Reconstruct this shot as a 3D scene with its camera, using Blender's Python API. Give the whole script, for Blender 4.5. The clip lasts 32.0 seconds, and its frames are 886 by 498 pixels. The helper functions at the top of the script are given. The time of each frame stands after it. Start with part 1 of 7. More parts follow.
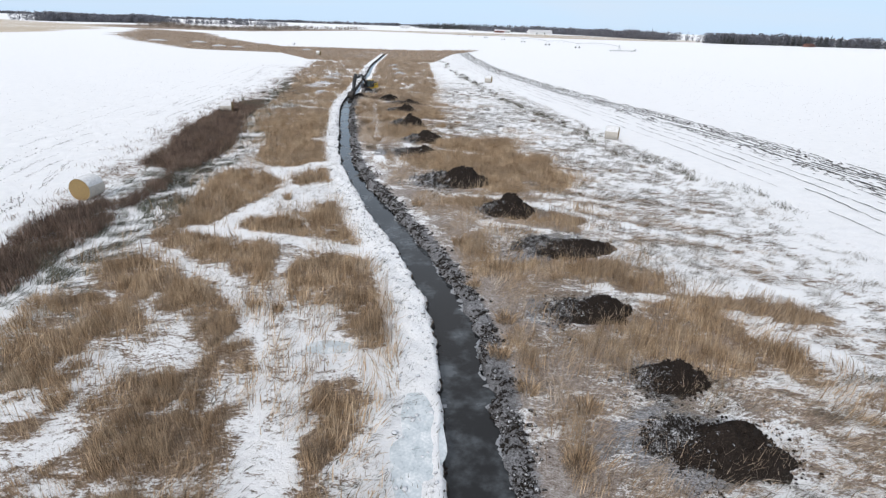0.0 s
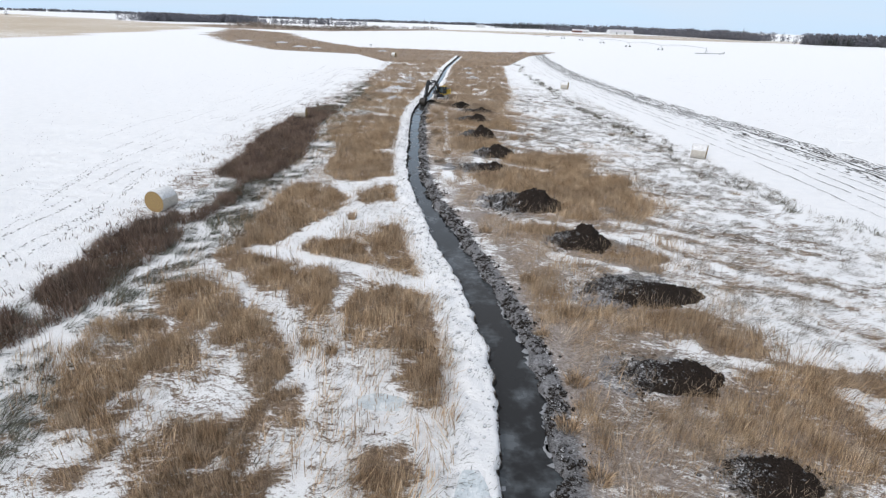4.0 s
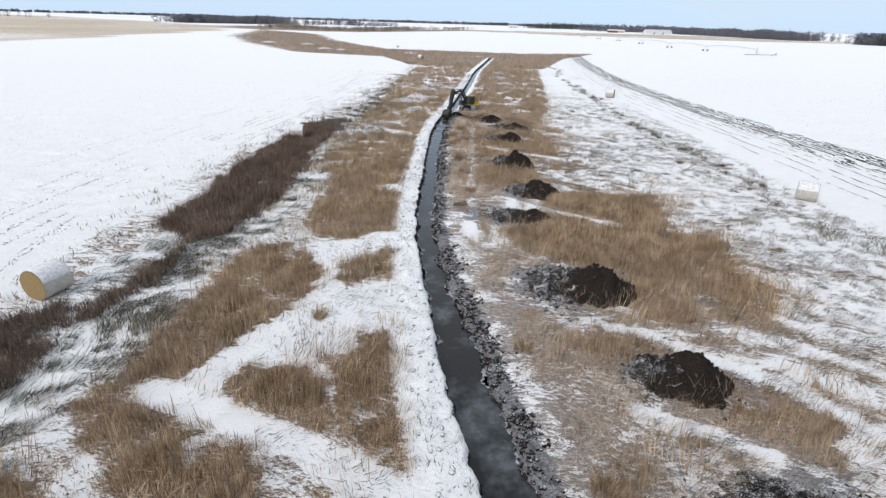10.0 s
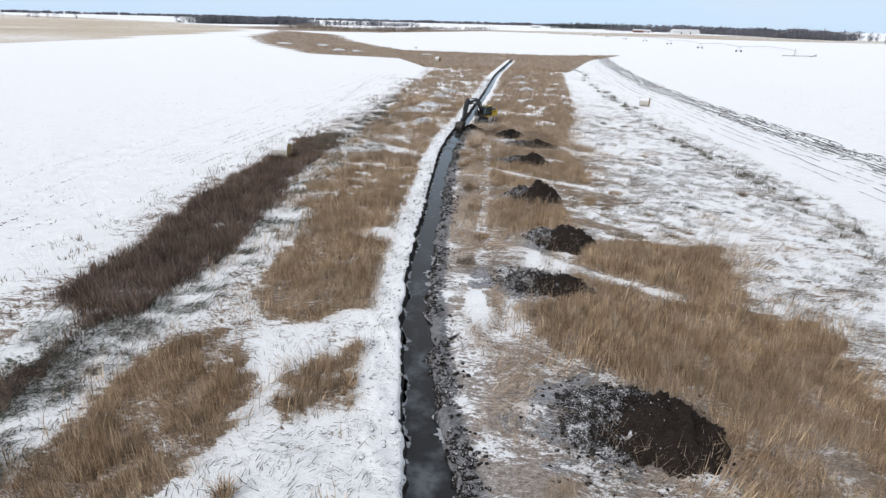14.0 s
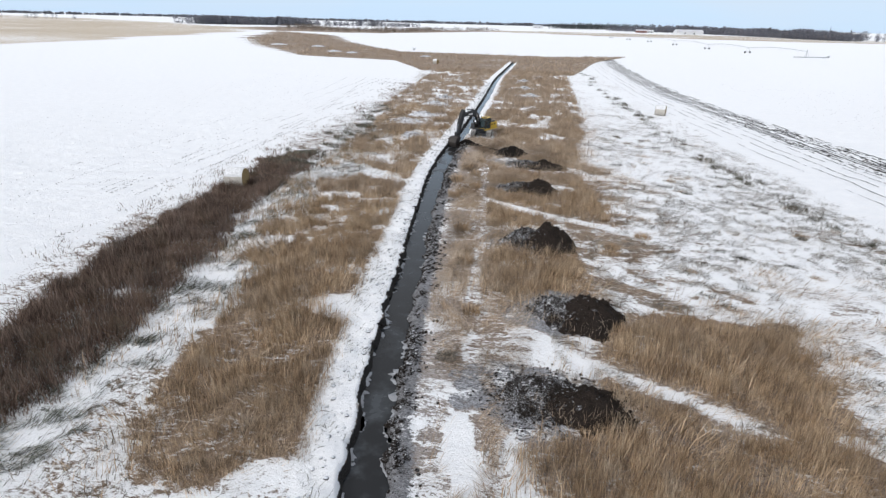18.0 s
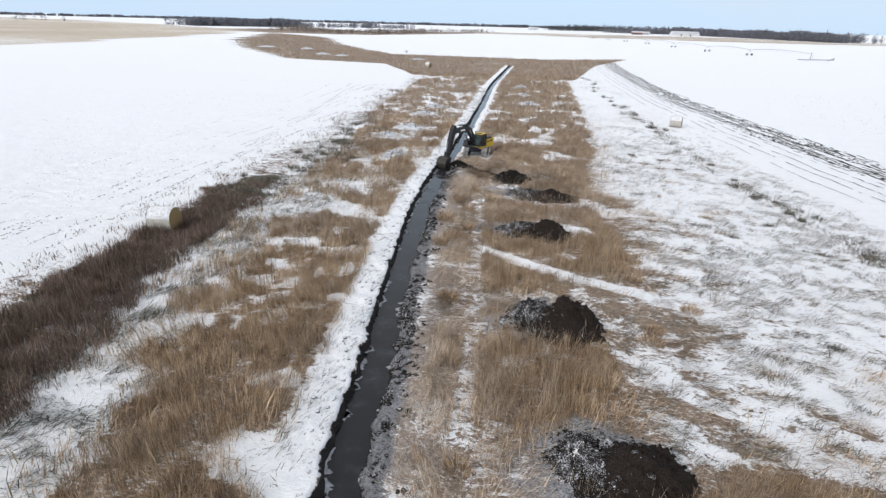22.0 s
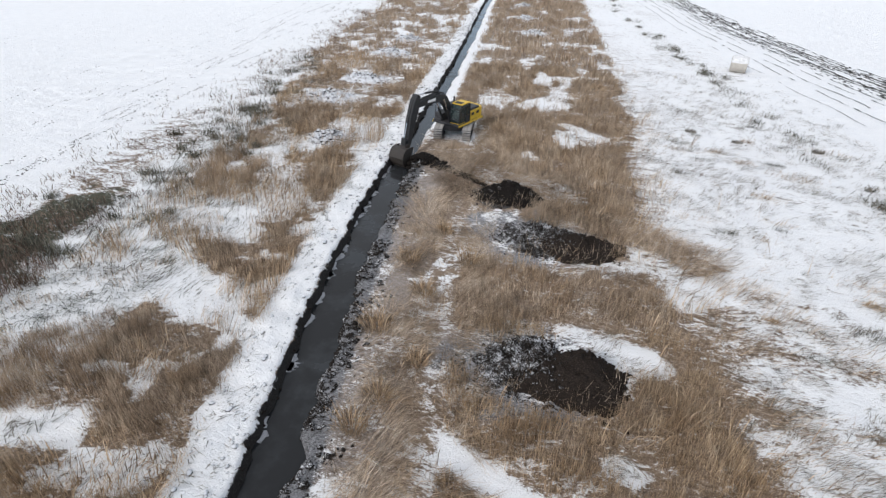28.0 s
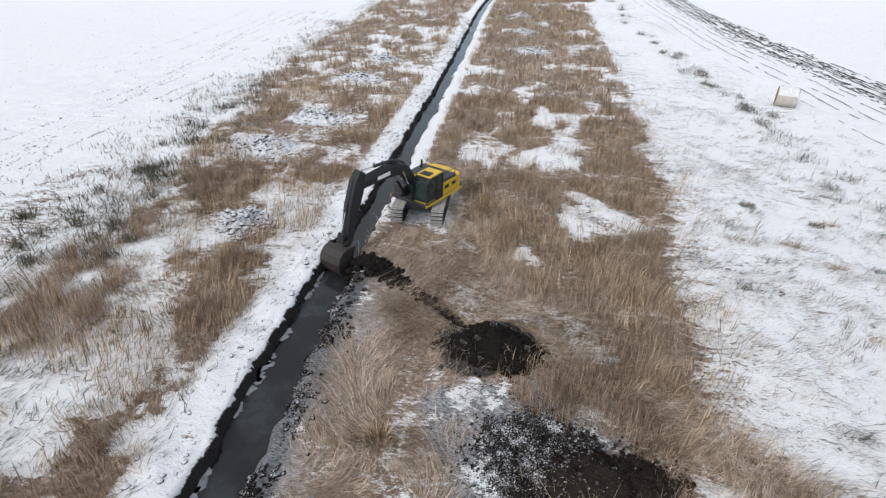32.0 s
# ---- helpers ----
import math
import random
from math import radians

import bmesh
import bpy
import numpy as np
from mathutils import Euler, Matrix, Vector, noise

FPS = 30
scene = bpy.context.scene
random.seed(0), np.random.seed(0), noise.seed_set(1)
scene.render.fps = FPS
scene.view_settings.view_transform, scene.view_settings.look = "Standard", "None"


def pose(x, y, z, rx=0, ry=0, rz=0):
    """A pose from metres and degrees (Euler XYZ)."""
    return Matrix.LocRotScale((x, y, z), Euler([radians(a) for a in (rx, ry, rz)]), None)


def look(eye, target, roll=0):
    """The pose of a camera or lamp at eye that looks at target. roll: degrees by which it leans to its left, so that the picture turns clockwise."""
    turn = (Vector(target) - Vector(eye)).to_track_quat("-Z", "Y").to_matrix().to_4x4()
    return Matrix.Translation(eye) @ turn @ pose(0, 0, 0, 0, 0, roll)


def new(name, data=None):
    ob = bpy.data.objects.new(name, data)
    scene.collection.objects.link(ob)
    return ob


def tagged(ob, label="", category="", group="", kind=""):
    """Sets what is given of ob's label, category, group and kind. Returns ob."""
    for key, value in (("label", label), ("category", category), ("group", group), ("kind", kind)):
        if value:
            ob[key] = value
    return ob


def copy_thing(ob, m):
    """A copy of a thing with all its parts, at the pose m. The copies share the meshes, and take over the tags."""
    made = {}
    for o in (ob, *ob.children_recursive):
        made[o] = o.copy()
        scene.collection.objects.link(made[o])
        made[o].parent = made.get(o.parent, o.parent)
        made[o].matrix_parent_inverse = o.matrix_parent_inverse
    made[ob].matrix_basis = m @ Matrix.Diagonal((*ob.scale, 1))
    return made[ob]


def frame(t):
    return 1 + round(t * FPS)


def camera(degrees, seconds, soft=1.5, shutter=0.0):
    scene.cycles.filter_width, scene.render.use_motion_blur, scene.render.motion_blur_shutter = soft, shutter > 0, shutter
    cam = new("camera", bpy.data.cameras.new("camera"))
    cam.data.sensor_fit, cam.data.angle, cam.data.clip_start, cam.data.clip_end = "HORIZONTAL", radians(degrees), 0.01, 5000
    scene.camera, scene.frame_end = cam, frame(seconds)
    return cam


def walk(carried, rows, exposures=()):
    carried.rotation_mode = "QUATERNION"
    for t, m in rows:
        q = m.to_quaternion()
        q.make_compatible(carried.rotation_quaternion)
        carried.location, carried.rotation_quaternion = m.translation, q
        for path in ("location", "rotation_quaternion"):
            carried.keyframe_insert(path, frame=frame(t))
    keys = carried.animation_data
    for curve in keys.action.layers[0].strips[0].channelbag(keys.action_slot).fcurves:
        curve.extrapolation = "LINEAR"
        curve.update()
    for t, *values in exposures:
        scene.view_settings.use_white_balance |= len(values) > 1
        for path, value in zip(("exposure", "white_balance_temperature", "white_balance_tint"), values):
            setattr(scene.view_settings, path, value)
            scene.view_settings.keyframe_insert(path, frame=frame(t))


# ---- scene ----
cam = camera(79.2, 32.0, soft=1.3)
METRES, EYE, TILT, LEAN, TURN = 97.5, 14.43, 0.0, 0.0, -5.4
ROWS = [
    (0.0, 0.0, 0.0, 0.0, 0.74, -22.74, -1.77),
    (0.5, 0.0012, -0.0004, 0.0046, 0.75, -22.79, -1.78),
    (1.0, 0.002, -0.0007, 0.01, 0.75, -22.79, -1.78),
    (1.5, 0.0028, -0.0005, 0.0118, 0.73, -22.82, -1.78),
    (2.0, 0.0033, 0.0019, 0.0132, 0.7, -22.85, -1.83),
    (2.5, 0.0031, 0.0065, 0.014, 0.69, -22.88, -1.84),
    (3.0, 0.0011, 0.013, 0.0136, 2.99, -22.94, -1.83),
    (3.5, -0.0006, 0.0214, 0.0133, 6.6, -23.02, -1.75),
    (5.5, -0.0146, 0.0688, 0.0128, 9.47, -23.11, -1.77),
    (6.0, -0.0179, 0.084, 0.0126, 9.65, -23.12, -1.75),
    (6.5, -0.0201, 0.0999, 0.0124, 9.82, -23.11, -1.7),
    (7.0, -0.0205, 0.1161, 0.0123, 9.83, -23.1, -1.7),
    (7.5, -0.0209, 0.1314, 0.0121, 9.58, -23.11, -1.7),
    (8.0, -0.0207, 0.146, 0.0119, 9.4, -23.11, -1.66),
    (8.5, -0.0206, 0.1603, 0.0118, 9.29, -23.11, -1.68),
    (9.0, -0.0209, 0.1752, 0.0114, 9.22, -23.09, -1.65),
    (9.5, -0.0216, 0.1904, 0.0112, 9.43, -23.08, -1.63),
    (10.0, -0.0217, 0.2061, 0.0112, 11.39, -23.1, -1.54),
    (10.5, -0.0222, 0.222, 0.0113, 12.22, -23.13, -1.49),
    (11.0, -0.0235, 0.2378, 0.0107, 12.59, -23.11, -1.47),
    (11.5, -0.0247, 0.2537, 0.0108, 13.01, -23.14, -1.43),
    (12.0, -0.0265, 0.2698, 0.0109, 13.24, -23.14, -1.47),
    (12.5, -0.028, 0.2862, 0.0112, 13.4, -23.13, -1.4),
    (13.0, -0.0301, 0.3027, 0.0114, 13.49, -23.13, -1.39),
    (13.5, -0.0319, 0.3193, 0.0115, 13.56, -23.17, -1.37),
    (14.0, -0.0339, 0.3355, 0.0113, 13.59, -23.14, -1.39),
    (14.5, -0.0359, 0.3514, 0.011, 13.63, -23.11, -1.38),
    (16.5, -0.043, 0.4114, 0.0113, 13.79, -23.12, -1.33),
    (17.0, -0.0446, 0.4257, 0.0113, 13.76, -23.12, -1.36),
    (17.5, -0.0461, 0.4395, 0.0113, 13.77, -23.11, -1.38),
    (18.0, -0.0477, 0.454, 0.0112, 13.77, -23.11, -1.36),
    (18.5, -0.0496, 0.4689, 0.0111, 13.69, -23.11, -1.36),
    (19.0, -0.0517, 0.4836, 0.0107, 13.62, -23.11, -1.36),
    (19.5, -0.0542, 0.4982, 0.0103, 13.57, -23.07, -1.37),
    (20.0, -0.0567, 0.5128, 0.0102, 13.53, -23.07, -1.35),
    (20.5, -0.0593, 0.5274, 0.0102, 13.47, -23.06, -1.35),
    (21.0, -0.0619, 0.5424, 0.0101, 13.44, -23.03, -1.37),
    (21.5, -0.0646, 0.558, 0.01, 13.36, -22.98, -1.38),
    (22.0, -0.067, 0.5748, 0.0098, 13.31, -22.94, -1.37),
    (22.5, -0.0697, 0.5928, 0.0096, 13.24, -22.89, -1.37),
    (23.0, -0.0725, 0.6121, 0.0094, 13.2, -22.86, -1.35),
    (23.5, -0.0753, 0.6327, 0.0093, 13.16, -22.84, -1.33),
    (24.0, -0.0783, 0.6537, 0.0088, 13.09, -22.94, -1.29),
    (24.5, -0.0806, 0.6737, 0.0077, 13.11, -30.28, -1.21),
    (26.5, -0.0894, 0.762, 0.0083, 13.0, -31.51, -1.22),
    (27.0, -0.0915, 0.7841, 0.008, 12.98, -31.54, -1.22),
    (27.5, -0.0935, 0.8061, 0.0075, 12.93, -31.57, -1.22),
    (28.0, -0.0954, 0.828, 0.007, 12.9, -31.6, -1.22),
    (28.5, -0.0973, 0.8499, 0.0065, 12.87, -31.63, -1.24),
    (29.0, -0.0991, 0.8717, 0.0064, 12.85, -31.68, -1.23),
    (29.5, -0.101, 0.8931, 0.006, 12.81, -31.65, -1.27),
    (30.0, -0.1026, 0.914, 0.0055, 12.82, -31.64, -1.26),
    (30.5, -0.1045, 0.934, 0.0049, 12.8, -31.63, -1.28),
    (31.0, -0.1064, 0.953, 0.0045, 12.76, -31.62, -1.31),
    (31.5, -0.1073, 0.9692, 0.0041, 12.8, -31.58, -1.29),
    (32.0, -0.1073, 0.9785, 0.0038, 12.83, -31.5, -1.37),
]
walk(cam, [(t, pose(0, 0, EYE, TILT, LEAN, TURN) @ pose(METRES * x, METRES * y, METRES * z, 90 + pitch, roll, yaw)) for t, x, y, z, yaw, pitch, roll in ROWS])

# ---- light ----
SUN_ELEV, SUN_AZ = 34.0, 215.0          # degrees; azimuth clockwise from +y
world = bpy.data.worlds.new("winter_sky")
scene.world = world
world.use_nodes = True
wt = world.node_tree
wt.nodes.clear()
w_out = wt.nodes.new("ShaderNodeOutputWorld")
w_bg = wt.nodes.new("ShaderNodeBackground")
w_sky = wt.nodes.new("ShaderNodeTexSky")
w_sky.sky_type = "NISHITA"
w_sky.sun_disc = False
w_sky.sun_elevation, w_sky.sun_rotation = radians(SUN_ELEV), radians(SUN_AZ)
w_sky.air_density, w_sky.dust_density, w_sky.ozone_density = 1.0, 0.6, 1.4
w_co = wt.nodes.new("ShaderNodeTexCoord")
w_map = wt.nodes.new("ShaderNodeMapping")
w_map.inputs["Scale"].default_value = (1.0, 1.0, 7.0)
w_no = wt.nodes.new("ShaderNodeTexNoise")
w_no.inputs["Scale"].default_value, w_no.inputs["Detail"].default_value = 2.2, 5.0
w_sep = wt.nodes.new("ShaderNodeSeparateXYZ")
w_high = wt.nodes.new("ShaderNodeMapRange")        # thin white cloud thickens overhead
w_high.inputs["From Min"].default_value, w_high.inputs["From Max"].default_value = 0.12, 0.5
w_low = wt.nodes.new("ShaderNodeMapRange")         # streaks of cloud low in the sky
w_low.inputs["From Min"].default_value, w_low.inputs["From Max"].default_value = 0.42, 0.75
w_low.inputs["To Max"].default_value = 0.45
w_max = wt.nodes.new("ShaderNodeMath")
w_max.operation = "MAXIMUM"
w_haze = wt.nodes.new("ShaderNodeMix")
w_haze.data_type = "RGBA"
w_haze.inputs[0].default_value = 0.93
w_haze.inputs[7].default_value = (7.7, 10.1, 12.9, 1)     # pale blue winter haze
w_mix = wt.nodes.new("ShaderNodeMix")
w_mix.data_type = "RGBA"
w_mix.inputs[7].default_value = (9.15, 9.55, 10.4, 1)      # thin white cloud
wt.links.new(w_co.outputs["Generated"], w_map.inputs["Vector"])
wt.links.new(w_co.outputs["Generated"], w_sep.inputs[0])
wt.links.new(w_map.outputs["Vector"], w_no.inputs["Vector"])
wt.links.new(w_no.outputs["Fac"], w_low.inputs["Value"])
wt.links.new(w_sep.outputs[2], w_high.inputs["Value"])
wt.links.new(w_low.outputs["Result"], w_max.inputs[0])
wt.links.new(w_high.outputs["Result"], w_max.inputs[1])
wt.links.new(w_sky.outputs["Color"], w_haze.inputs[6])
wt.links.new(w_haze.outputs[2], w_mix.inputs[6])
wt.links.new(w_max.outputs[0], w_mix.inputs[0])
wt.links.new(w_mix.outputs[2], w_bg.inputs["Color"])
wt.links.new(w_bg.outputs["Background"], w_out.inputs["Surface"])
w_bg.inputs["Strength"].default_value = 0.088

sun = new("sun", bpy.data.lights.new("sun", "SUN"))
sun.data.energy, sun.data.angle, sun.data.color = 2.25, radians(9), (1.0, 0.95, 0.905)
a, e = radians(SUN_AZ), radians(SUN_ELEV)
sun.matrix_world = look((math.sin(a) * math.cos(e), math.cos(a) * math.cos(e), math.sin(e)), (0, 0, 0))
scene.view_settings.exposure = -0.11


# ---- material kit ----
def mat(name):
    m = bpy.data.materials.new(name)
    m.use_nodes = True
    nt = m.node_tree
    return m, nt, nt.nodes["Principled BSDF"]


def nd(nt, kind, **kw):
    n = nt.nodes.new(kind)
    for k, v in kw.items():
        n.inputs[k.replace("_", " ")].default_value = v
    return n


def ramp(nt, src, stops):
    n = nt.nodes.new("ShaderNodeValToRGB")
    els = n.color_ramp.elements
    while len(els) < len(stops):
        els.new(0.5)
    for el, (p, c) in zip(els, stops):
        el.position, el.color = p, (*c, 1)
    nt.links.new(src, n.inputs["Fac"])
    return n.outputs["Color"]


def mix(nt, f, a, b):
    n = nt.nodes.new("ShaderNodeMix")
    n.data_type = "RGBA"
    for v, i in ((f, 0), (a, 6), (b, 7)):
        if isinstance(v, (float, int)):
            n.inputs[i].default_value = v
        elif isinstance(v, tuple):
            n.inputs[i].default_value = (*v, 1)
        else:
            nt.links.new(v, n.inputs[i])
    return n.outputs[2]


def maths(nt, op, a, b=0.0, c=None):
    n = nt.nodes.new("ShaderNodeMath")
    n.operation = op
    for i, v in enumerate((a, b) if c is None else (a, b, c)):
        if isinstance(v, (float, int)):
            n.inputs[i].default_value = v
        else:
            nt.links.new(v, n.inputs[i])
    return n.outputs[0]


def remap(nt, v, lo, hi, a=0.0, b=1.0):
    n = nt.nodes.new("ShaderNodeMapRange")
    n.interpolation_type = "SMOOTHSTEP"
    for k, x in (("From Min", lo), ("From Max", hi), ("To Min", a), ("To Max", b)):
        n.inputs[k].default_value = x
    nt.links.new(v, n.inputs["Value"])
    return n.outputs["Result"]


def noise_tex(nt, scale, detail=4.0, stretch=None, rough=0.55, turn=0.0, swirl=0.0):
    tc = nt.nodes.new("ShaderNodeTexCoord")
    n = nd(nt, "ShaderNodeTexNoise", Scale=scale, Detail=detail, Roughness=rough)
    src = tc.outputs["Object"]
    if swirl:
        warp = nd(nt, "ShaderNodeTexNoise", Scale=0.22, Detail=2.0, Roughness=0.5)
        nt.links.new(src, warp.inputs["Vector"])
        gain = nt.nodes.new("ShaderNodeVectorMath")
        gain.operation = "MULTIPLY_ADD"
        gain.inputs[1].default_value = (swirl, swirl, 0)
        nt.links.new(warp.outputs["Color"], gain.inputs[0])
        nt.links.new(src, gain.inputs[2])
        src = gain.outputs["Vector"]
    if stretch:
        mp = nt.nodes.new("ShaderNodeMapping")
        mp.inputs["Scale"].default_value = stretch
        mp.inputs["Rotation"].default_value = (0, 0, radians(turn))
        nt.links.new(src, mp.inputs["Vector"])
        src = mp.outputs["Vector"]
    nt.links.new(src, n.inputs["Vector"])
    return n.outputs["Fac"]


def bump(nt, bsdf, height, strength=0.5, dist=0.05):
    b = nd(nt, "ShaderNodeBump", Strength=strength, Distance=dist)
    nt.links.new(height, b.inputs["Height"])
    nt.links.new(b.outputs["Normal"], bsdf.inputs["Normal"])


def blade_mat(name, dark, light, pale, tip=(0.0, 0.0, 0.0)):
    """Dry stalks: colour varies from stalk to stalk."""
    m, nt, b = mat(name)
    geo = nt.nodes.new("ShaderNodeNewGeometry")
    big = noise_tex(nt, 0.6, 4)
    r = maths(nt, "ADD", maths(nt, "MULTIPLY", geo.outputs["Random Per Island"], 0.62), maths(nt, "MULTIPLY", remap(nt, big, 0.3, 0.7), 0.4))
    col = ramp(nt, r, ((0.10, dark), (0.50, light), (0.95, pale)))
    dull = remap(nt, noise_tex(nt, 0.16, 3), 0.42, 0.62, 0.0, 0.5)
    col = mix(nt, dull, col, tuple(0.62 * c + 0.05 * sum(light) for c in light))
    lum = sum(light) / 3
    rust = remap(nt, noise_tex(nt, 0.45, 4, (1, 1, 0.3)), 0.52, 0.66, 0.0, 0.45)
    col = mix(nt, rust, col, (lum * 1.08, lum * 0.74, lum * 0.45))
    grey = remap(nt, noise_tex(nt, 0.7, 4, (1, 1, 0.3), 0.6, 60), 0.53, 0.68, 0.0, 0.32)
    col = mix(nt, grey, col, (lum * 1.65, lum * 1.48, lum * 1.28))
    # tufts differ in tone
    tuft = noise_tex(nt, 3.4, 3, (1, 1, 0.25), 0.6)
    tone = remap(nt, maths(nt, "ADD", maths(nt, "MULTIPLY", tuft, 0.75), maths(nt, "MULTIPLY", geo.outputs["Random Per Island"], 0.25)), 0.32, 0.68, 0.62, 1.38)
    vm = nt.nodes.new("ShaderNodeVectorMath")
    vm.operation = "SCALE"
    nt.links.new(col, vm.inputs[0])
    nt.links.new(tone, vm.inputs["Scale"])
    nt.links.new(vm.outputs[0], b.inputs["Base Color"])
    b.inputs["Roughness"].default_value = 0.75
    b.inputs["Specular IOR Level"].default_value = 0.2
    b.inputs["Transmission Weight"].default_value = 0.0
    return m


def plain_mat(name, colour, rough=0.6, metal=0.0, spread=0.25, scale=6.0, relief=0.15, coat=0.0):
    m, nt, b = mat(name)
    n1, n2 = noise_tex(nt, scale, 5), noise_tex(nt, scale * 9, 3)
    f = maths(nt, "ADD", maths(nt, "MULTIPLY", n1, 0.65), maths(nt, "MULTIPLY", n2, 0.35))
    lo = tuple(c * (1 - spread) for c in colour)
    hi = tuple(min(1, c * (1 + spread)) for c in colour)
    nt.links.new(ramp(nt, f, ((0.3, lo), (0.7, hi))), b.inputs["Base Color"])
    nt.links.new(remap(nt, n1, 0.3, 0.7, max(0.03, rough - 0.12), min(1, rough + 0.12)), b.inputs["Roughness"])
    b.inputs["Metallic"].default_value = metal
    b.inputs["Coat Weight"].default_value = coat
    bump(nt, b, n2, relief, 0.02)
    return m


# ground: snow over peat, dead litter, mud and stubble, by masks
def ground_material():
    m, nt, b = mat("snowy_marsh_ground")

    def att(name):
        n = nt.nodes.new("ShaderNodeAttribute")
        n.attribute_name = name
        return n.outputs["Fac"]
    snow, mud, stub, green, frost = att("snow"), att("mud"), att("stubble"), att("green"), att("frost")
    fine = noise_tex(nt, 4.6, 8, (0.75, 1.35, 1.0), 0.74, 35, 1.2)
    mid = noise_tex(nt, 0.8, 5, None, 0.6)
    grain = noise_tex(nt, 17.0, 4, (0.7, 1.7, 1.0), 0.65, 25, 1.2)
    litter = ramp(nt, maths(nt, "ADD", maths(nt, "MULTIPLY", fine, 0.6), maths(nt, "MULTIPLY", grain, 0.4)),
                  ((0.32, (0.05, 0.037, 0.027)), (0.48, (0.212, 0.155, 0.112)), (0.60, (0.445, 0.36, 0.285)), (0.72, (0.68, 0.65, 0.62))))
    peat = ramp(nt, grain, ((0.3, (0.010, 0.009, 0.009)), (0.6, (0.032, 0.029, 0.028)), (0.8, (0.10, 0.10, 0.105))))
    grass = ramp(nt, grain, ((0.3, (0.03, 0.033, 0.022)), (0.6, (0.10, 0.105, 0.075)), (0.85, (0.45, 0.46, 0.45))))
    straw = ramp(nt, mid, ((0.3, (0.40, 0.32, 0.22)), (0.7, (0.58, 0.50, 0.40))))
    soil = mix(nt, remap(nt, green, 0.2, 0.7), litter, grass)
    soil = mix(nt, remap(nt, maths(nt, "ADD", mud, maths(nt, "MULTIPLY", maths(nt, "SUBTRACT", fine, 0.5), 0.9)), 0.38, 0.62), soil, peat)
    rime = remap(nt, maths(nt, "ADD", maths(nt, "MULTIPLY", grain, 0.7), maths(nt, "MULTIPLY", fine, 0.5)), 0.44, 0.72)
    soil = mix(nt, maths(nt, "MULTIPLY", rime, frost), soil, (0.47, 0.48, 0.51))
    soil = mix(nt, stub, soil, straw)
    white = ramp(nt, mid, ((0.2, (0.83, 0.845, 0.87)), (0.8, (0.92, 0.925, 0.935))))
    cover = maths(nt, "ADD", maths(nt, "MULTIPLY", fine, 0.62), maths(nt, "MULTIPLY", grain, 0.38))
    clump = noise_tex(nt, 1.25, 5, (0.6, 1.6, 1.0), 0.62, 35, 3.0)
    cover = maths(nt, "ADD", maths(nt, "MULTIPLY", maths(nt, "SUBTRACT", cover, 0.5), 2.3), snow)
    cover = maths(nt, "ADD", cover, maths(nt, "MULTIPLY", maths(nt, "SUBTRACT", clump, 0.5), 1.1))
    fs = remap(nt, cover, 0.42, 0.59)
    nt.links.new(mix(nt, fs, soil, white), b.inputs["Base Color"])
    nt.links.new(remap(nt, fs, 0.0, 1.0, 0.9, 0.6), b.inputs["Roughness"])
    b.inputs["Specular IOR Level"].default_value = 0.25
    h = maths(nt, "ADD", maths(nt, "ADD", maths(nt, "MULTIPLY", grain, 0.4), maths(nt, "MULTIPLY", fine, 0.8)), maths(nt, "MULTIPLY", clump, 0.9))
    bump(nt, b, h, 0.85, 0.15)
    return m


def soil_mat(name, wet=0.5, frost=0.35, side=0.45, dark=(0.0080, 0.0066, 0.0058)):
    """Dug peat: near black, with frost and snow caught on upper faces."""
    m, nt, b = mat(name)
    n1, n2 = noise_tex(nt, 1.6, 5), noise_tex(nt, 19.0, 5)
    col = ramp(nt, n2, ((0.3, dark), (0.55, tuple(c * 2.8 for c in dark)), (0.75, tuple(c * 6.5 for c in dark))))
    geo = nt.nodes.new("ShaderNodeNewGeometry")
    sep = nt.nodes.new("ShaderNodeSeparateXYZ")
    nt.links.new(geo.outputs["Normal"], sep.inputs[0])
    up = remap(nt, sep.outputs[2], side, side + 0.5)
    f = remap(nt, maths(nt, "ADD", maths(nt, "MULTIPLY", n1, 0.6), maths(nt, "MULTIPLY", n2, 0.8)), 0.92 - frost * 0.6, 1.10 - frost * 0.5)
    f = maths(nt, "MULTIPLY", maths(nt, "MULTIPLY", f, up), 0.9)
    nt.links.new(mix(nt, f, col, (0.72, 0.74, 0.78)), b.inputs["Base Color"])
    b.inputs["Roughness"].default_value = 0.97 - wet * 0.25
    b.inputs["Specular IOR Level"].default_value = 0.12
    bump(nt, b, n2, 0.7, 0.06)
    return m


M_GROUND = ground_material()
M_SOIL = soil_mat("fresh_black_peat", 0.6, -0.15, 0.45, (0.0084, 0.0064, 0.0053))
M_FRESH = soil_mat("wet_black_peat", 0.8, 0.0, 0.6, (0.0042, 0.0034, 0.0030))
M_FROST = soil_mat("frosted_peat_clods", 0.3, 0.40, 0.2)
M_CLOD = soil_mat("peat_clods", 0.2, 0.36, 0.3, (0.016, 0.0135, 0.012))
M_RIM = plain_mat("grey_edge_ice", (0.27, 0.28, 0.30), 0.5, 0, 0.5, 5.0, 0.5)
M_SNOW = plain_mat("packed_snow", (0.86, 0.87, 0.89), 0.6, 0, 0.05, 3.0, 0.4)
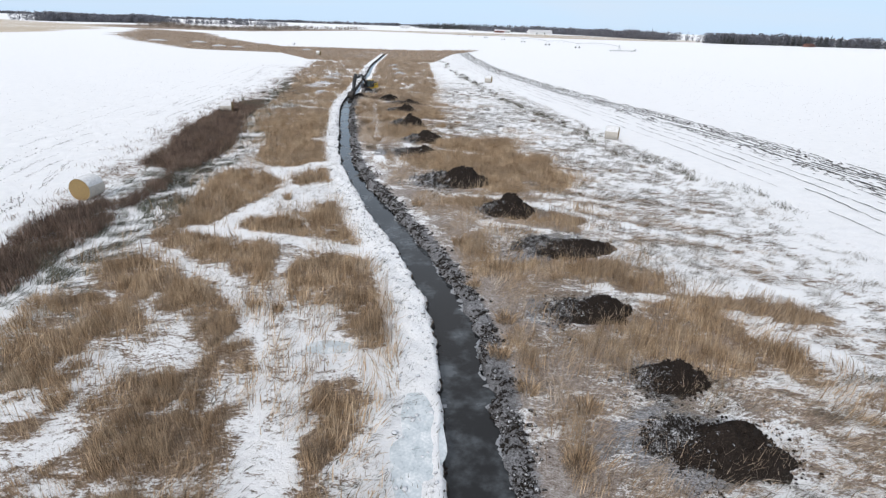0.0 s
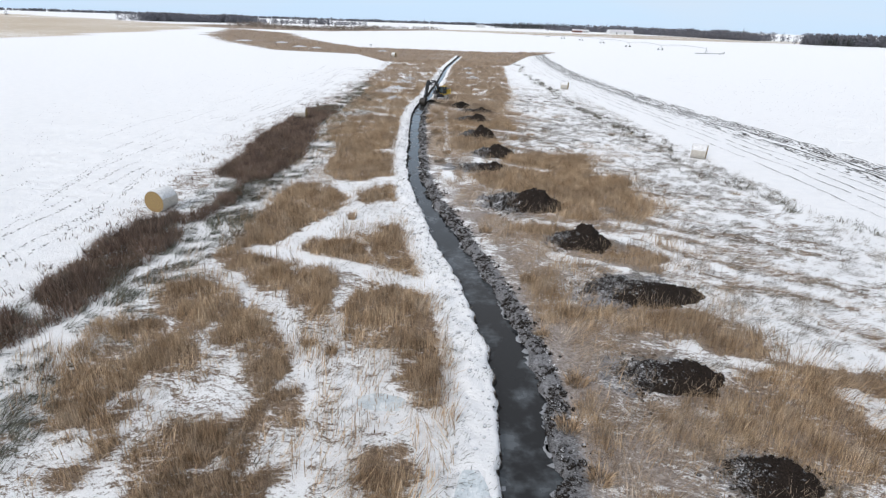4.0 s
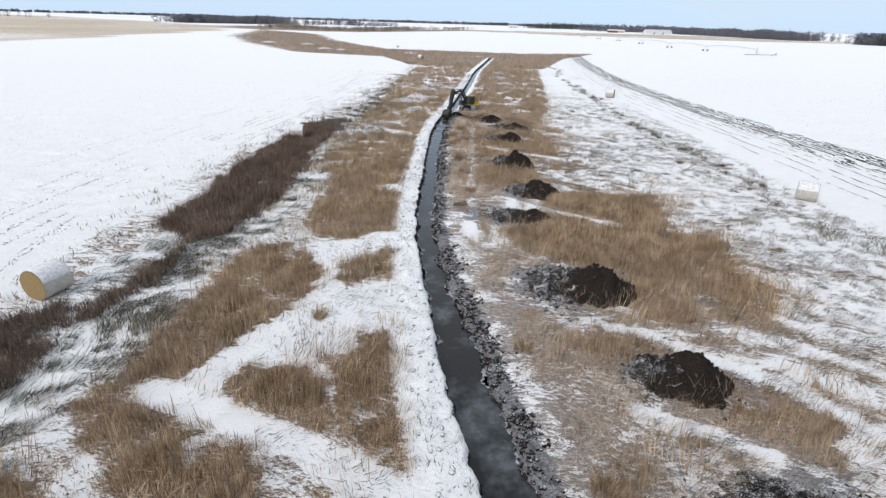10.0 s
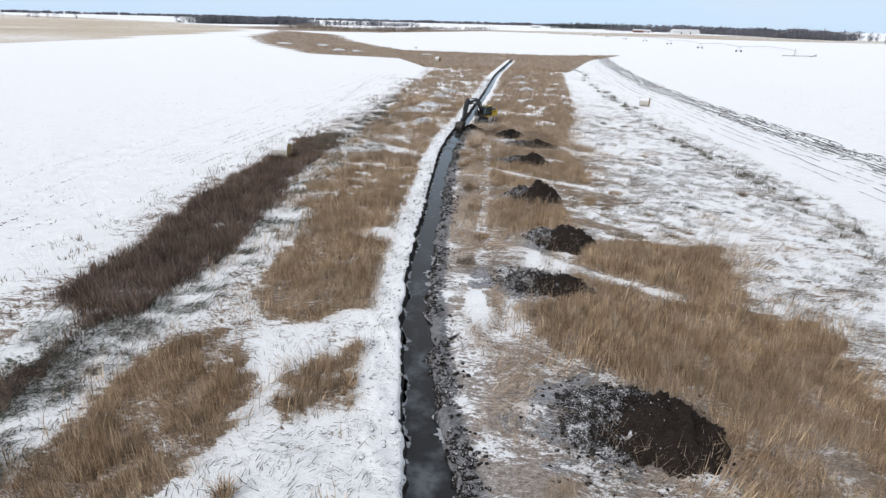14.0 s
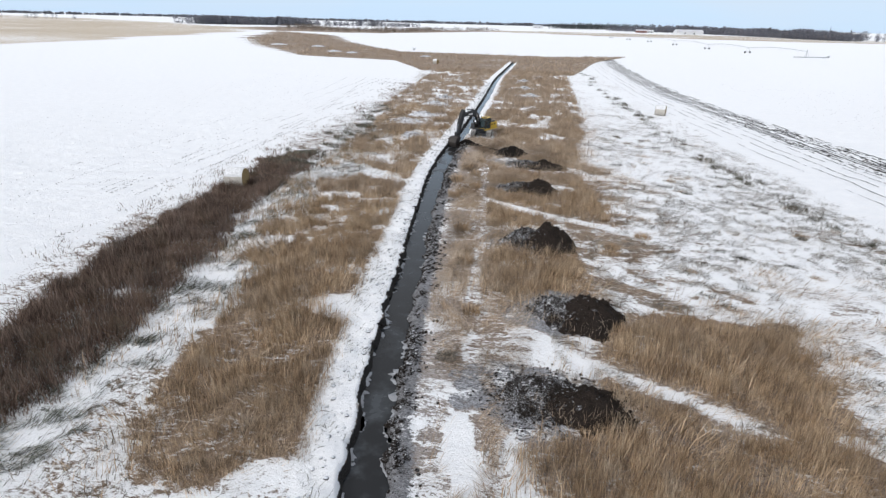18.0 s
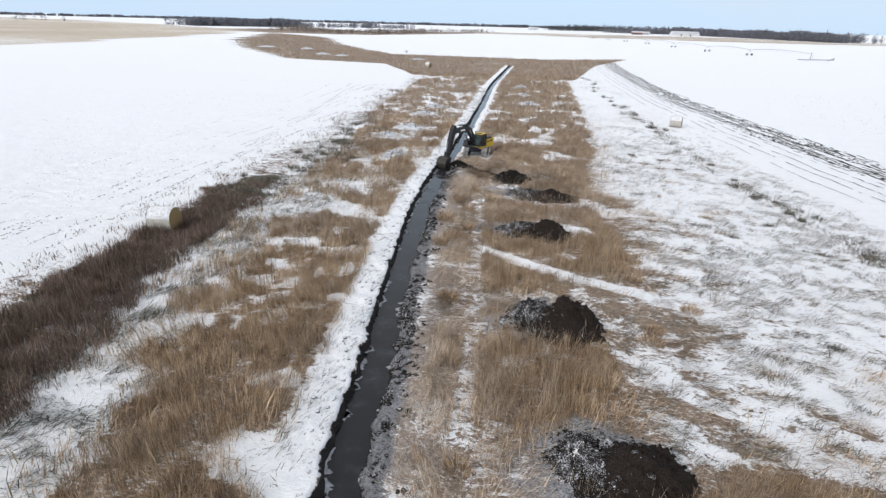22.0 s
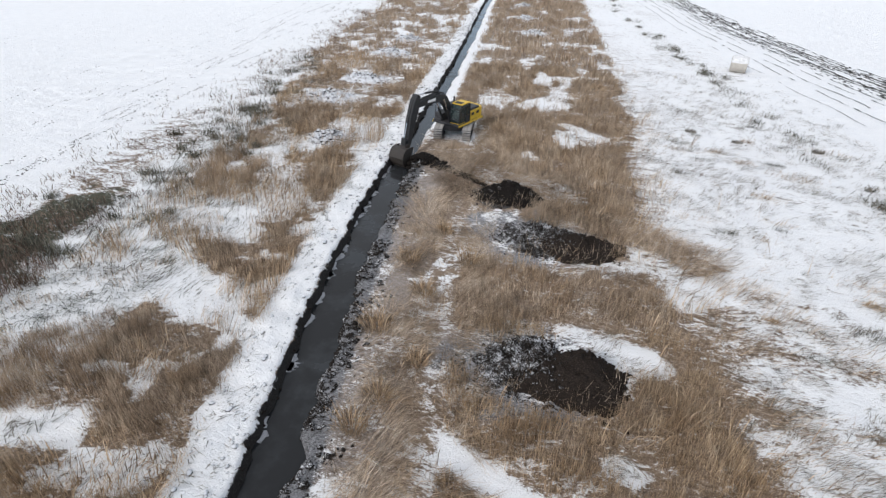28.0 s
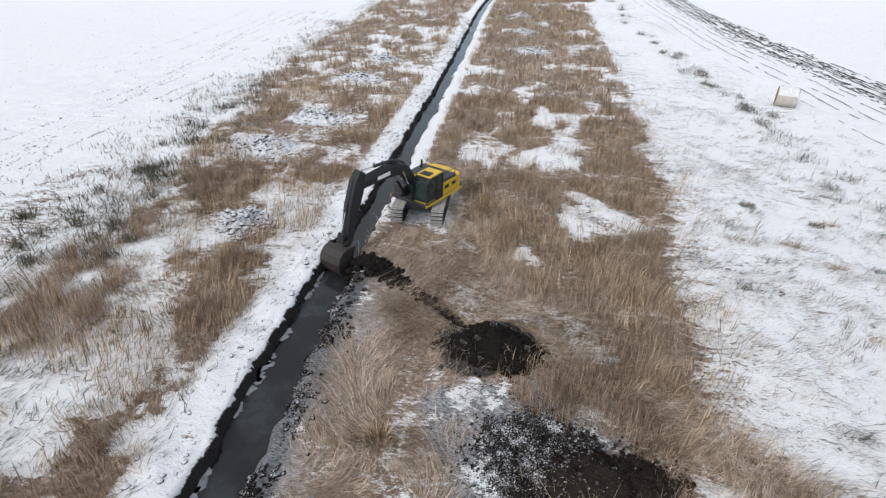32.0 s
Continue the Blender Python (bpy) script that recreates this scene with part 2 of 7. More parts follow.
M_REED = blade_mat("dry_reeds", (0.145, 0.098, 0.060), (0.392, 0.281, 0.180), (0.62, 0.495, 0.355))
M_REED_DULL = blade_mat("weathered_reeds", (0.125, 0.088, 0.062), (0.362, 0.270, 0.190), (0.63, 0.525, 0.415))
M_LODGED = blade_mat("flattened_reeds", (0.155, 0.112, 0.08), (0.375, 0.287, 0.208), (0.62, 0.525, 0.43))
M_WEED = blade_mat("dead_brown_weeds", (0.060, 0.041, 0.033), (0.165, 0.114, 0.089), (0.30, 0.225, 0.182))
M_SEDGE = blade_mat("dark_green_sedge", (0.045, 0.045, 0.036), (0.11, 0.108, 0.085), (0.28, 0.265, 0.22))
M_SEDGE_DARK = blade_mat("black_green_sedge", (0.030, 0.035, 0.026), (0.085, 0.092, 0.070), (0.23, 0.23, 0.195))
M_GRASS = blade_mat("frosted_field_grass", (0.07, 0.066, 0.058), (0.19, 0.175, 0.15), (0.40, 0.365, 0.32))


# ---- plan ----
def vnoise(x, y, seed=0):
    """Smooth value noise in 0..1."""
    xi, yi = np.floor(x).astype(np.int64), np.floor(y).astype(np.int64)
    xf, yf = x - xi, y - yi
    xf, yf = xf * xf * (3 - 2 * xf), yf * yf * (3 - 2 * yf)

    def h(i, j):
        n = (i * 374761393 + j * 668265263 + seed * 974634777) & 0xFFFFFFFF
        n = ((n ^ (n >> 13)) * 1274126177) & 0xFFFFFFFF
        return ((n ^ (n >> 16)) & 0xFFFF) / 65535.0
    return (h(xi, yi) * (1 - xf) + h(xi + 1, yi) * xf) * (1 - yf) + (h(xi, yi + 1) * (1 - xf) + h(xi + 1, yi + 1) * xf) * yf


def fbm(x, y, scale, seed=0, octaves=4):
    out, amp, tot = 0.0, 1.0, 0.0
    for k in range(octaves):
        out = out + amp * vnoise(x * scale * 2 ** k, y * scale * 2 ** k, seed + 17 * k)
        tot, amp = tot + amp, amp * 0.55
    return out / tot


def step(v, lo, hi):
    s = np.clip((v - lo) / (hi - lo), 0, 1)
    return s * s * (3 - 2 * s)


def capsules(x, y, items):
    """Signed distance to a set of round-ended strips (x1, y1, x2, y2, radius)."""
    best = np.full(np.shape(x), 1e6)
    for ax, ay, bx, by, r in items:
        dx, dy = bx - ax, by - ay
        s = np.clip(((x - ax) * dx + (y - ay) * dy) / (dx * dx + dy * dy + 1e-9), 0, 1)
        best = np.minimum(best, np.hypot(x - ax - s * dx, y - ay - s * dy) - r)
    return best


def chain(x, y, pts, r):
    return capsules(x, y, [(*p, *q, r) for p, q in zip(pts, pts[1:])])


def inside(x, y, poly):
    c = np.zeros(np.shape(x), bool)
    for (x1, y1), (x2, y2) in zip(poly, poly[1:] + poly[:1]):
        if y1 != y2:
            c ^= ((y1 > y) != (y2 > y)) & (x < (x2 - x1) * (y - y1) / (y2 - y1) + x1)
    return c


def outline(x, y, polys, reach=3.0):
    """Signed distance to a set of outlines, below nought inside."""
    best = np.full(np.shape(x), reach)
    for poly in polys:
        px, py = [p[0] for p in poly], [p[1] for p in poly]
        near = (x > min(px) - reach) & (x < max(px) + reach) & (y > min(py) - reach) & (y < max(py) + reach)
        if not near.any():
            continue
        qx, qy = x[near], y[near]
        d = np.full(qx.shape, 1e6)
        for (ax, ay), (bx, by) in zip(poly, poly[1:] + poly[:1]):
            dx, dy = bx - ax, by - ay
            s = np.clip(((qx - ax) * dx + (qy - ay) * dy) / (dx * dx + dy * dy + 1e-9), 0, 1)
            d = np.minimum(d, np.hypot(qx - ax - s * dx, qy - ay - s * dy))
        best[near] = np.minimum(best[near], np.where(inside(qx, qy, poly), -d, d))
    return best


DITCH_Y = [-40, 0, 13, 18, 22, 26, 31, 36, 42, 50, 60, 68, 76, 85, 94, 104, 114, 124, 133, 145, 162, 182, 200, 220, 250, 290, 330]
DITCH_X = [1.0, 2.0, 2.6, 3.1, 3.2, 2.9, 2.2, 0.55, -0.95, -3.2, -5.5, -6.4, -7.2, -8.0, -8.75, -9.4, -9.40, -9.0, -8.95, -8.7, -8.5, -8.5, -8.6, -8.3, -6.8, -5.2, -3.0]


def ditch_x(y):
    x = np.interp(y, DITCH_Y, DITCH_X)
    for d in (2.0, 4.0):
        x = (x + np.interp(y - d, DITCH_Y, DITCH_X) + np.interp(y + d, DITCH_Y, DITCH_X)) / 3
    return x


def half_width(y):
    return np.interp(y, [0, 20, 44, 50, 85, 100, 117, 119, 160, 330], [0.90, 0.88, 0.86, 0.58, 0.50, 0.60, 0.68, 0.44, 0.42, 0.4])


FIELD_Y = [-60, 0, 20, 33, 44, 57, 83, 118, 157, 190, 232]
FIELD_X = [-25, -26, -27, -28.3, -28.5, -30.5, -32, -31, -30.5, -32, -35]


def field_x(y):
    return np.interp(y, FIELD_Y, FIELD_X)


# reed beds: outlines on the ground, stretch by stretch
WEST_A = [
    [(-11.4, 15.7), (-12.4, 18.5), (-11.7, 20.3), (-8.5, 20.2), (-7.6, 17.9), (-6.1, 17.9), (-6, 15.5), (-6.1, 14), (-10.2, 14.2)],
    [(-19.2, 24.1), (-19.6, 27.5), (-16.4, 28.1), (-12.9, 25), (-12.8, 23.8), (-14.7, 23.5), (-13.8, 20.8), (-12.2, 20.3), (-12.8, 18.9), (-13.3, 16.7), (-14.3, 16.4)],
    [(-12.5, 26.1), (-12.8, 29.4), (-11.5, 29.4), (-8.3, 26), (-6.5, 22.2), (-6.4, 20.1), (-8.5, 20.2), (-10.2, 24.4)],
    [(-3, 23.9), (-2.3, 26.1), (0.5, 26.4), (0.8, 23), (-0.3, 21.5), (-2.5, 22.1)],
    [(-3.6, 18.8), (-3.3, 19.5), (-2, 19.5), (-1.6, 17.7), (-1.9, 16.1), (-2.4, 14.7), (-2.5, 13.8), (-3.6, 13.8), (-3.4, 16.2)],
    [(-13, 14.3), (-12.9, 15), (-11, 14.9), (-10.2, 14.2)]]
WEST_B = [
    [(-17.8, 29.9), (-18.2, 31.8), (-16.1, 32.9), (-14.4, 31.3), (-13.1, 29.4), (-14.1, 28.2), (-14.1, 27.5), (-16.9, 28.9)],
    [(-16.8, 40.5), (-17.3, 51.1), (-15.6, 55.3), (-11.7, 52), (-11.4, 48.7), (-12.8, 44.5), (-13.6, 41), (-14.3, 38.8), (-16.1, 38.8)],
    [(-17.6, 38), (-16.3, 38.5), (-12.3, 37.4), (-11.1, 35), (-10.6, 32.5), (-12.5, 32.3), (-14.9, 35.2)],
    [(-11.3, 35.1), (-9.1, 35.8), (-8.2, 33.6), (-7.8, 31.1), (-8.4, 29.3), (-9.8, 30.9)],
    [(-11.2, 39.9), (-8.3, 40.7), (-5.8, 37), (-5.9, 36), (-10.6, 38.4)],
    [(-7.5, 41.4), (-6.5, 43.9), (-3.4, 44.8), (-2.4, 40.5), (-2, 35), (-3.9, 35.1), (-5.7, 36.7)],
    [(-6.5, 29.1), (-6.1, 32.3), (-3.7, 33.4), (0.4, 31.2), (-1.3, 29.3), (-0.6, 27.9), (0.9, 28.1), (0.5, 26.4), (-5.2, 26.7)],
    [(-9.8, 52.1), (-6.8, 55.1), (-5.8, 51.9), (-8.5, 50.2)]]
WEST_C = [
    [(-13.9, 57.8), (-15.3, 63), (-16.4, 75), (-19.4, 90), (-19.3, 92), (-11, 92), (-10.7, 86.7), (-10.3, 71.5), (-8.7, 66.6), (-7.9, 59.8), (-11.6, 57.5)],
    [(-8.4, 53.3), (-7.1, 54), (-6.1, 52.7), (-6.3, 51.1), (-7.8, 51.3)],
    [(-9.5, 50.5), (-8.4, 51.5), (-7.8, 50.4), (-8.9, 49.6)]]
WEST_D = [
    [(-19.9, 86.2), (-20.4, 88.6), (-16.4, 91.8), (-13, 90.7), (-10.7, 88.2), (-9.8, 82.7), (-10.4, 80.8), (-13.7, 83), (-13.7, 81.1), (-11.9, 79), (-10.3, 79.3), (-10, 78), (-12.3, 76.6), (-12.2, 75.3), (-13.3, 73.8), (-15.7, 73.5), (-17.3, 75.5), (-18.9, 76.8), (-17.5, 79.2), (-19.9, 81), (-20.8, 82.8), (-18.6, 83.7)],
    [(-19.2, 91.2), (-20.3, 94.9), (-20.3, 98.3), (-20.6, 99.5), (-11.8, 99.5), (-11.3, 96.6), (-12.2, 91.7), (-17.5, 90.7)],
    [(-22.6, 125.1), (-22, 133), (-18.4, 138), (-11.1, 132.7), (-12.2, 122.2), (-17.5, 121.8)],
    [(-22.9, 94.2), (-22.8, 97.8), (-21.7, 99.3), (-21.1, 94.7)]]
WEST_E = [
    [(-19.3, 97.4), (-19.4, 100.1), (-17.7, 100.4), (-14.3, 98.4), (-11.1, 96.4), (-10.7, 95.3), (-13.7, 94.4), (-15.8, 94.1), (-17.6, 95.3)],
    [(-19.7, 105.8), (-14.4, 104), (-15.5, 108.3), (-13.6, 109.5), (-11.7, 105.8), (-10.4, 100), (-11.2, 98.9), (-13.7, 99.5), (-18.3, 103.2)],
    [(-22.7, 113.6), (-22.8, 117.4), (-20.3, 117.9), (-17.5, 111.6), (-19, 109.4)],
    [(-16.3, 117.2), (-14.1, 120.5), (-11.7, 113.7), (-13.5, 111.3)],
    [(-18.6, 92.9), (-16.9, 93.9), (-15.9, 92.8), (-17.7, 92.1)],
    [(-15.2, 92.8), (-13.4, 93.8), (-11.4, 93.5), (-11.1, 92), (-13, 91.5), (-14.3, 91.5)],
    [(-15.2, 90), (-14, 90.8), (-12.5, 90), (-11.6, 89.2), (-11, 87.5), (-13.6, 87.1)],
    [(-21.7, 95.4), (-21.4, 98.2), (-20.3, 98.3), (-20.4, 96.5), (-20.7, 94.8)],
    [(-21.9, 101.9), (-21.8, 103.4), (-20, 101.2), (-20.2, 100)]]
WEST_F = [
    [(-20.7, 118.1), (-22.5, 121.4), (-19.9, 126.2), (-22.2, 133.8), (-20.8, 138.6), (-20, 136.4), (-20.1, 129.3), (-17.2, 127.5), (-16.6, 134.9), (-11.6, 142.1), (-10.8, 136.1), (-11, 127.9), (-14.2, 123.7), (-17.3, 124), (-19.1, 120.5)],
    [(-20.9, 110.2), (-21.7, 111.8), (-21.2, 113.7), (-19.1, 113.6), (-18.3, 111.9), (-17.9, 110), (-19.2, 109.4)],
    [(-14.2, 111.3), (-14.9, 112.9), (-13.8, 114), (-12.5, 112.4), (-12, 110.3), (-12, 108.7)],
    [(-13.9, 114.8), (-12.8, 115.6), (-11.8, 113.8), (-12.8, 113.1)],
    [(-16.8, 117), (-16.6, 118.3), (-14.6, 115.8), (-14.8, 114.3)],
    [(-15.4, 105.7), (-14.8, 107.4), (-13.8, 109.3), (-12.5, 108.3), (-14.1, 106.4), (-13.7, 104), (-15, 104.4)],
    [(-15, 102.7), (-14.9, 103.8), (-11.5, 105.1), (-11.2, 103.8), (-12.6, 103)]]
EAST_A = [
    [(9, 23.1), (11.7, 23.7), (14.5, 25.8), (18.3, 25.9), (17.9, 22.4), (20.3, 21.3), (20.1, 17.4), (17.3, 19.1), (11.9, 19.3), (8.4, 21.1)],
    [(16.8, 26.9), (20.4, 26.4), (23.3, 24.6), (24.1, 23.1), (22.1, 23.8), (18.2, 25.7)],
    [(4.9, 21.7), (6.2, 23.8), (6.9, 21.7), (6.8, 19.9), (5.3, 19.2)],
    [(5.9, 16.6), (7.2, 17.6), (7.3, 16.6), (7.4, 14.8), (6.4, 14.3)]]
EAST_B = [
    [(7.3, 39.3), (11.1, 40.7), (15.5, 42.1), (14.3, 38.3), (13.4, 36.9), (10.9, 37.7)],
    [(4.6, 44.8), (7.8, 47.5), (9, 45.6), (6.3, 43.2)],
    [(7.6, 30.7), (11.7, 32.1), (14.6, 31.6), (16.7, 29.1), (15.8, 27.7), (14, 27.9), (12.5, 29.4), (7.8, 29.7)],
    [(7.2, 31.9), (8.2, 30.8), (6.7, 30.2)],
    [(4.3, 34.6), (6, 37.2), (6.2, 33.8), (6.4, 31), (5, 30.4)]]
EAST_C = [
    [(1.1, 60.6), (4.1, 63), (5.3, 72), (9.1, 73.5), (15.2, 72.7), (14.6, 63.3), (17.3, 61.5), (16.5, 55.7), (18, 53.1), (16.1, 49.7), (13.3, 51.9), (8.7, 50.7), (8.5, 52.8), (6.3, 55.5), (3.4, 56.8)],
    [(8.8, 50.2), (11.7, 51), (13.8, 49), (11.5, 47.7), (9.3, 48.3)],
    [(3.6, 45.4), (4.7, 45.7), (6.1, 44.5), (4, 44)],
    [(-3.2, 79.4), (-0.6, 82.3), (4.4, 81.4), (4.7, 76.3), (0.6, 74.3), (-2.4, 75.5)],
    [(-2.1, 91.4), (3.2, 95.6), (7.6, 99.8), (7.5, 91.1), (2.4, 89.3)]]
EAST_D = [
    [(-3, 89.4), (-3.6, 91.7), (-1.1, 91.4), (1.5, 89.7), (2.6, 88), (1.9, 86.6), (-2.5, 87)],
    [(-2.7, 95.1), (-1.2, 95.5), (2.5, 94.4), (5.6, 95.9), (7.9, 94.6), (7.4, 90.8), (5.3, 89.6), (0.9, 91.7)],
    [(-3.1, 100.5), (-1.4, 103.1), (6, 104.8), (7.8, 96.1), (4.5, 96.6), (5, 100.7), (0.8, 101)],
    [(0.7, 122), (7.8, 123.6), (6.5, 112.8), (3.7, 111), (0.6, 114.5)],
    [(1.4, 76.2), (1.3, 77.7), (2.7, 79.4), (3.7, 80.2), (4.4, 79.4), (3.7, 76.5)],
    [(-2.1, 78), (-1.8, 80), (-1.1, 80.8), (-1, 78.8), (-0.4, 75.9), (-2.1, 75.6)]]
EAST_E = [
    [(-3.4, 100.1), (-3.2, 104), (-1.7, 104.9), (0.7, 104.1), (5.2, 104.2), (4.6, 100.6), (0.6, 99.2), (-2.7, 98.5)],
    [(-3.3, 93.4), (-3.4, 97.2), (-2.6, 96.6), (-1.9, 94.3), (0.2, 93.8), (3.4, 94.2), (5.3, 93.7), (7.6, 92.6), (7.1, 90.9), (5.3, 89.9), (3.4, 90.8), (-1.2, 93.3)],
    [(0.2, 110.9), (0.6, 112.9), (3.2, 112.5), (5.3, 109.5), (4.9, 106.6), (2.8, 107.6)],
    [(-3.1, 117.2), (-3.3, 127.3), (1.3, 128.3), (7, 121.9), (7.2, 117.1), (5.9, 111.2), (3.8, 111.7)],
    [(-7.8, 146.6), (-2.4, 151.8), (9.3, 153.9), (6.2, 131), (2.8, 138.7), (-4.4, 128.9)]]
EAST_F = [
    [(-3.2, 126.3), (1.9, 128.3), (2.4, 124.3), (4.8, 122.6), (7.3, 118.9), (5.9, 111.4), (3.9, 112.8), (-2.7, 120)],
    [(-6.8, 155.5), (-3.3, 162.6), (2, 158), (9.3, 152.4), (9.5, 146.5), (7, 139.6), (3.2, 137.4), (1.6, 144.9), (-3.6, 145.2)],
    [(-0.6, 109.7), (-0, 111.5), (1.1, 112.3), (3.2, 110.7), (5, 109.5), (5, 107.8), (3.5, 107.8), (0.2, 108.5)],
    [(2.8, 131.2), (6.5, 135.5), (6.1, 130), (3.4, 129.3)]]
WEED_BEDS = [
    [(-22.2, 26.8), (-26, 30.7), (-26.1, 32.9), (-26.7, 37.7), (-26.1, 42.3), (-23.9, 44.7), (-21.9, 42.9), (-20.7, 39.4), (-20.9, 34.5), (-21.7, 31.3), (-21, 27.7)],
    [(-23.6, 55.6), (-26.7, 57), (-27.2, 66), (-29.2, 79.2), (-29.3, 93.5), (-28.1, 112.1), (-25.1, 121.7), (-23.7, 109.8), (-23.4, 89.6), (-21.4, 77.9), (-19.9, 69.6), (-19.4, 61.2), (-20.3, 56.2)],
    [(-20.1, 74.9), (-28.9, 83.3), (-29.1, 88.8), (-28.2, 95), (-30.3, 102.4), (-28.4, 108.4), (-25.5, 110.7), (-24.3, 103.6), (-23.8, 94.2), (-23.9, 89.5), (-22.8, 83.5), (-21.6, 79.3)],
    [(-23.3, 94.3), (-32.1, 103.4), (-29.6, 104.8), (-28.8, 108.1), (-26.1, 107), (-24.1, 108.2), (-23.9, 103.9), (-23, 100.4), (-23.4, 97.5)]]
BEDS = WEST_A + WEST_B + WEST_C + WEST_D + WEST_E + WEST_F + EAST_A + EAST_B + EAST_C + EAST_D + EAST_E + EAST_F
# openings of snow within the beds
GAPS_B = [
    (-20.5, 73.9, -16.9, 74.6, 1.04), (-14.1, 81.2, -13.5, 81, 0.65), (-12.1, 75.4, -11, 75.6, 0.65), (-18.2, 67.7, -17.2, 69.6, 1.17),
    (-11.2, 71, -8.4, 70.3, 1.17), (-12.8, 82.7, -11.8, 82.5, 0.52), (-18.8, 108.9, -14.7, 107.5, 0.65), (-23.7, 98.2, -20.1, 101.9, 0.78),
    (-22.5, 81.7, -23.1, 90, 1.04), (-17.2, 81.9, -18.3, 83.4, 0.52)]
GAPS_C = [
    (-22.6, 95.6, -18.2, 99.6, 1.17), (-21, 90.6, -16, 92.1, 0.91), (-16.7, 106.3, -15.3, 105.7, 0.91), (-20.2, 106.5, -17.1, 101.7, 0.65),
    (-19.2, 117.9, -17.2, 119, 1.04), (-24.3, 103.3, -23, 106, 1.17), (-13.5, 90.8, -12.3, 90.9, 0.78), (-13, 87.2, -12.4, 87.5, 0.65),
    (-16.6, 87.9, -14.4, 85.7, 0.65), (-16.6, 105.5, -17.1, 109.3, 1.3), (-15.4, 111.7, -14.8, 108.7, 1.04), (-19.9, 116.9, -16.5, 119.2, 1.04),
    (-17.4, 100.7, -14.4, 99.3, 1.56), (-13, 100.4, -12.2, 101, 0.65), (-12.9, 106.5, -11.8, 106.4, 0.78)]
GAPS_D = [
    (3, 98.4, 4.8, 98.2, 0.78), (3.1, 93.1, 3.5, 92.9, 0.52), (7.5, 103.3, 11, 105.2, 1.17), (-0, 133.3, 3.5, 137.1, 1.17),
    (3.3, 128.2, 6.4, 124.2, 0.52), (-6, 102.4, -5.4, 102.5, 0.52), (-4.4, 104.5, -3.8, 105.1, 0.65), (-2.4, 64.6, -1.5, 59, 0.65),
    (-0.1, 66.1, 0.8, 58.7, 0.59), (8, 65.5, 9.7, 64.9, 0.52), (14.1, 63.9, 14.9, 63.3, 0.65), (2.3, 68.9, 4, 66.9, 0.52),
    (-0.9, 86.8, 1.4, 86.3, 0.65), (-0.7, 79.2, 0.9, 80.1, 0.52)]

# bare snow lanes through the beds, as chains of points
LANES = [
    ([(-14.9, 38.4), (-6.8, 35.9), (0.6, 32.4)], 0.75), ([(6.8, 39.8), (10.8, 38.1), (13.6, 36.1), (16, 34.1)], 0.6),
    ([(-3.4, 93.2), (0.2, 91.1), (3.9, 89.0), (7.5, 87.6), (11, 84.5)], 0.6), ([(1.8, 99.4), (4.6, 98.5)], 0.8),
    ([(-17.9, 101.9), (-13.4, 98.5), (-10.7, 96.9)], 0.55), ([(-15, 34.1), (-9.5, 28.3), (-6.5, 23.0), (-5.6, 18.5), (-5.2, 13)], 0.28),
    ([(-7, 29.6), (-5.2, 23.9), (-4.2, 19.5), (-3.9, 12)], 0.28), ([(-3.6, 22.0), (-1.2, 20.6), (0.2, 18.2), (0.6, 12)], 0.8), ([(2.9, 68.1), (7.1, 66.1), (10.4, 64)], 0.45),
    ([(5.7, 47.5), (8.9, 46.4), (12.9, 43.7), (16, 40.8)], 0.5), ([(-10.4, 71.4), (-8.2, 69.6)], 0.8),
    ([(-2.6, 70), (-2.9, 74.4), (-3.4, 80.6), (-4.1, 90), (-4.8, 97.7), (-4.9, 104)], 0.02)]
MARSH = [(-32, 150), (-33, 190), (-35, 232), (-54, 273), (-100, 284), (-164, 370), (-214, 458), (-290, 690), (-180, 566),
         (-120, 429), (-66, 340), (9, 333), (52, 356), (30, 300), (14, 225), (10, 190), (10, 150)]
BRUSH = [(-400, 760), (-290, 690), (-178, 700), (-70, 1000), (-60, 1180), (-220, 900), (-396, 1070)]
STUBBLE = [(-250, 270), (-258, 380), (-275, 500), (-300, 640), (-390, 812), (-600, 990), (-1000, 1300), (-2600, 2100), (-3600, 1200), (-1900, 200), (-600, 170)]
EAST_STUBBLE = [(-70, 1000), (120, 900), (330, 860), (800, 1040), (800, 1080), (330, 1300), (-60, 1180)]
WEEDS_SOUTH = [(-24.6, -8), (-24.6, 15), (-24.4, 26)]
WEEDS_THIN = [(-22.0, 44), (-21.6, 50), (-22.4, 57)]
# dug heaps: x, y, width, height, share of frosted rubble
HEAPS = [(12.0, 14.9, 4.9, 0.95, 0.5), (12.4, 19.0, 3.2, 0.8, 0.3), (10.7, 25.1, 4.0, 0.95, 0.6), (11.9, 34.4, 5.8, 0.7, 0.9),
         (9.4, 42.5, 4.2, 1.25, 0.25), (5.9, 51.6, 5.4, 1.35, 0.8), (2.6, 64.3, 4.6, 0.8, 0.9), (3.9, 72.3, 5.0, 1.25, 0.5),
         (1.8, 83.0, 4.9, 1.45, 0.6), (1.1, 97.0, 5.0, 1.1, 0.7), (1.8, 107.2, 5.0, 0.75, 1.0), (-1.3, 112.6, 4.1, 0.9, 0.05)]


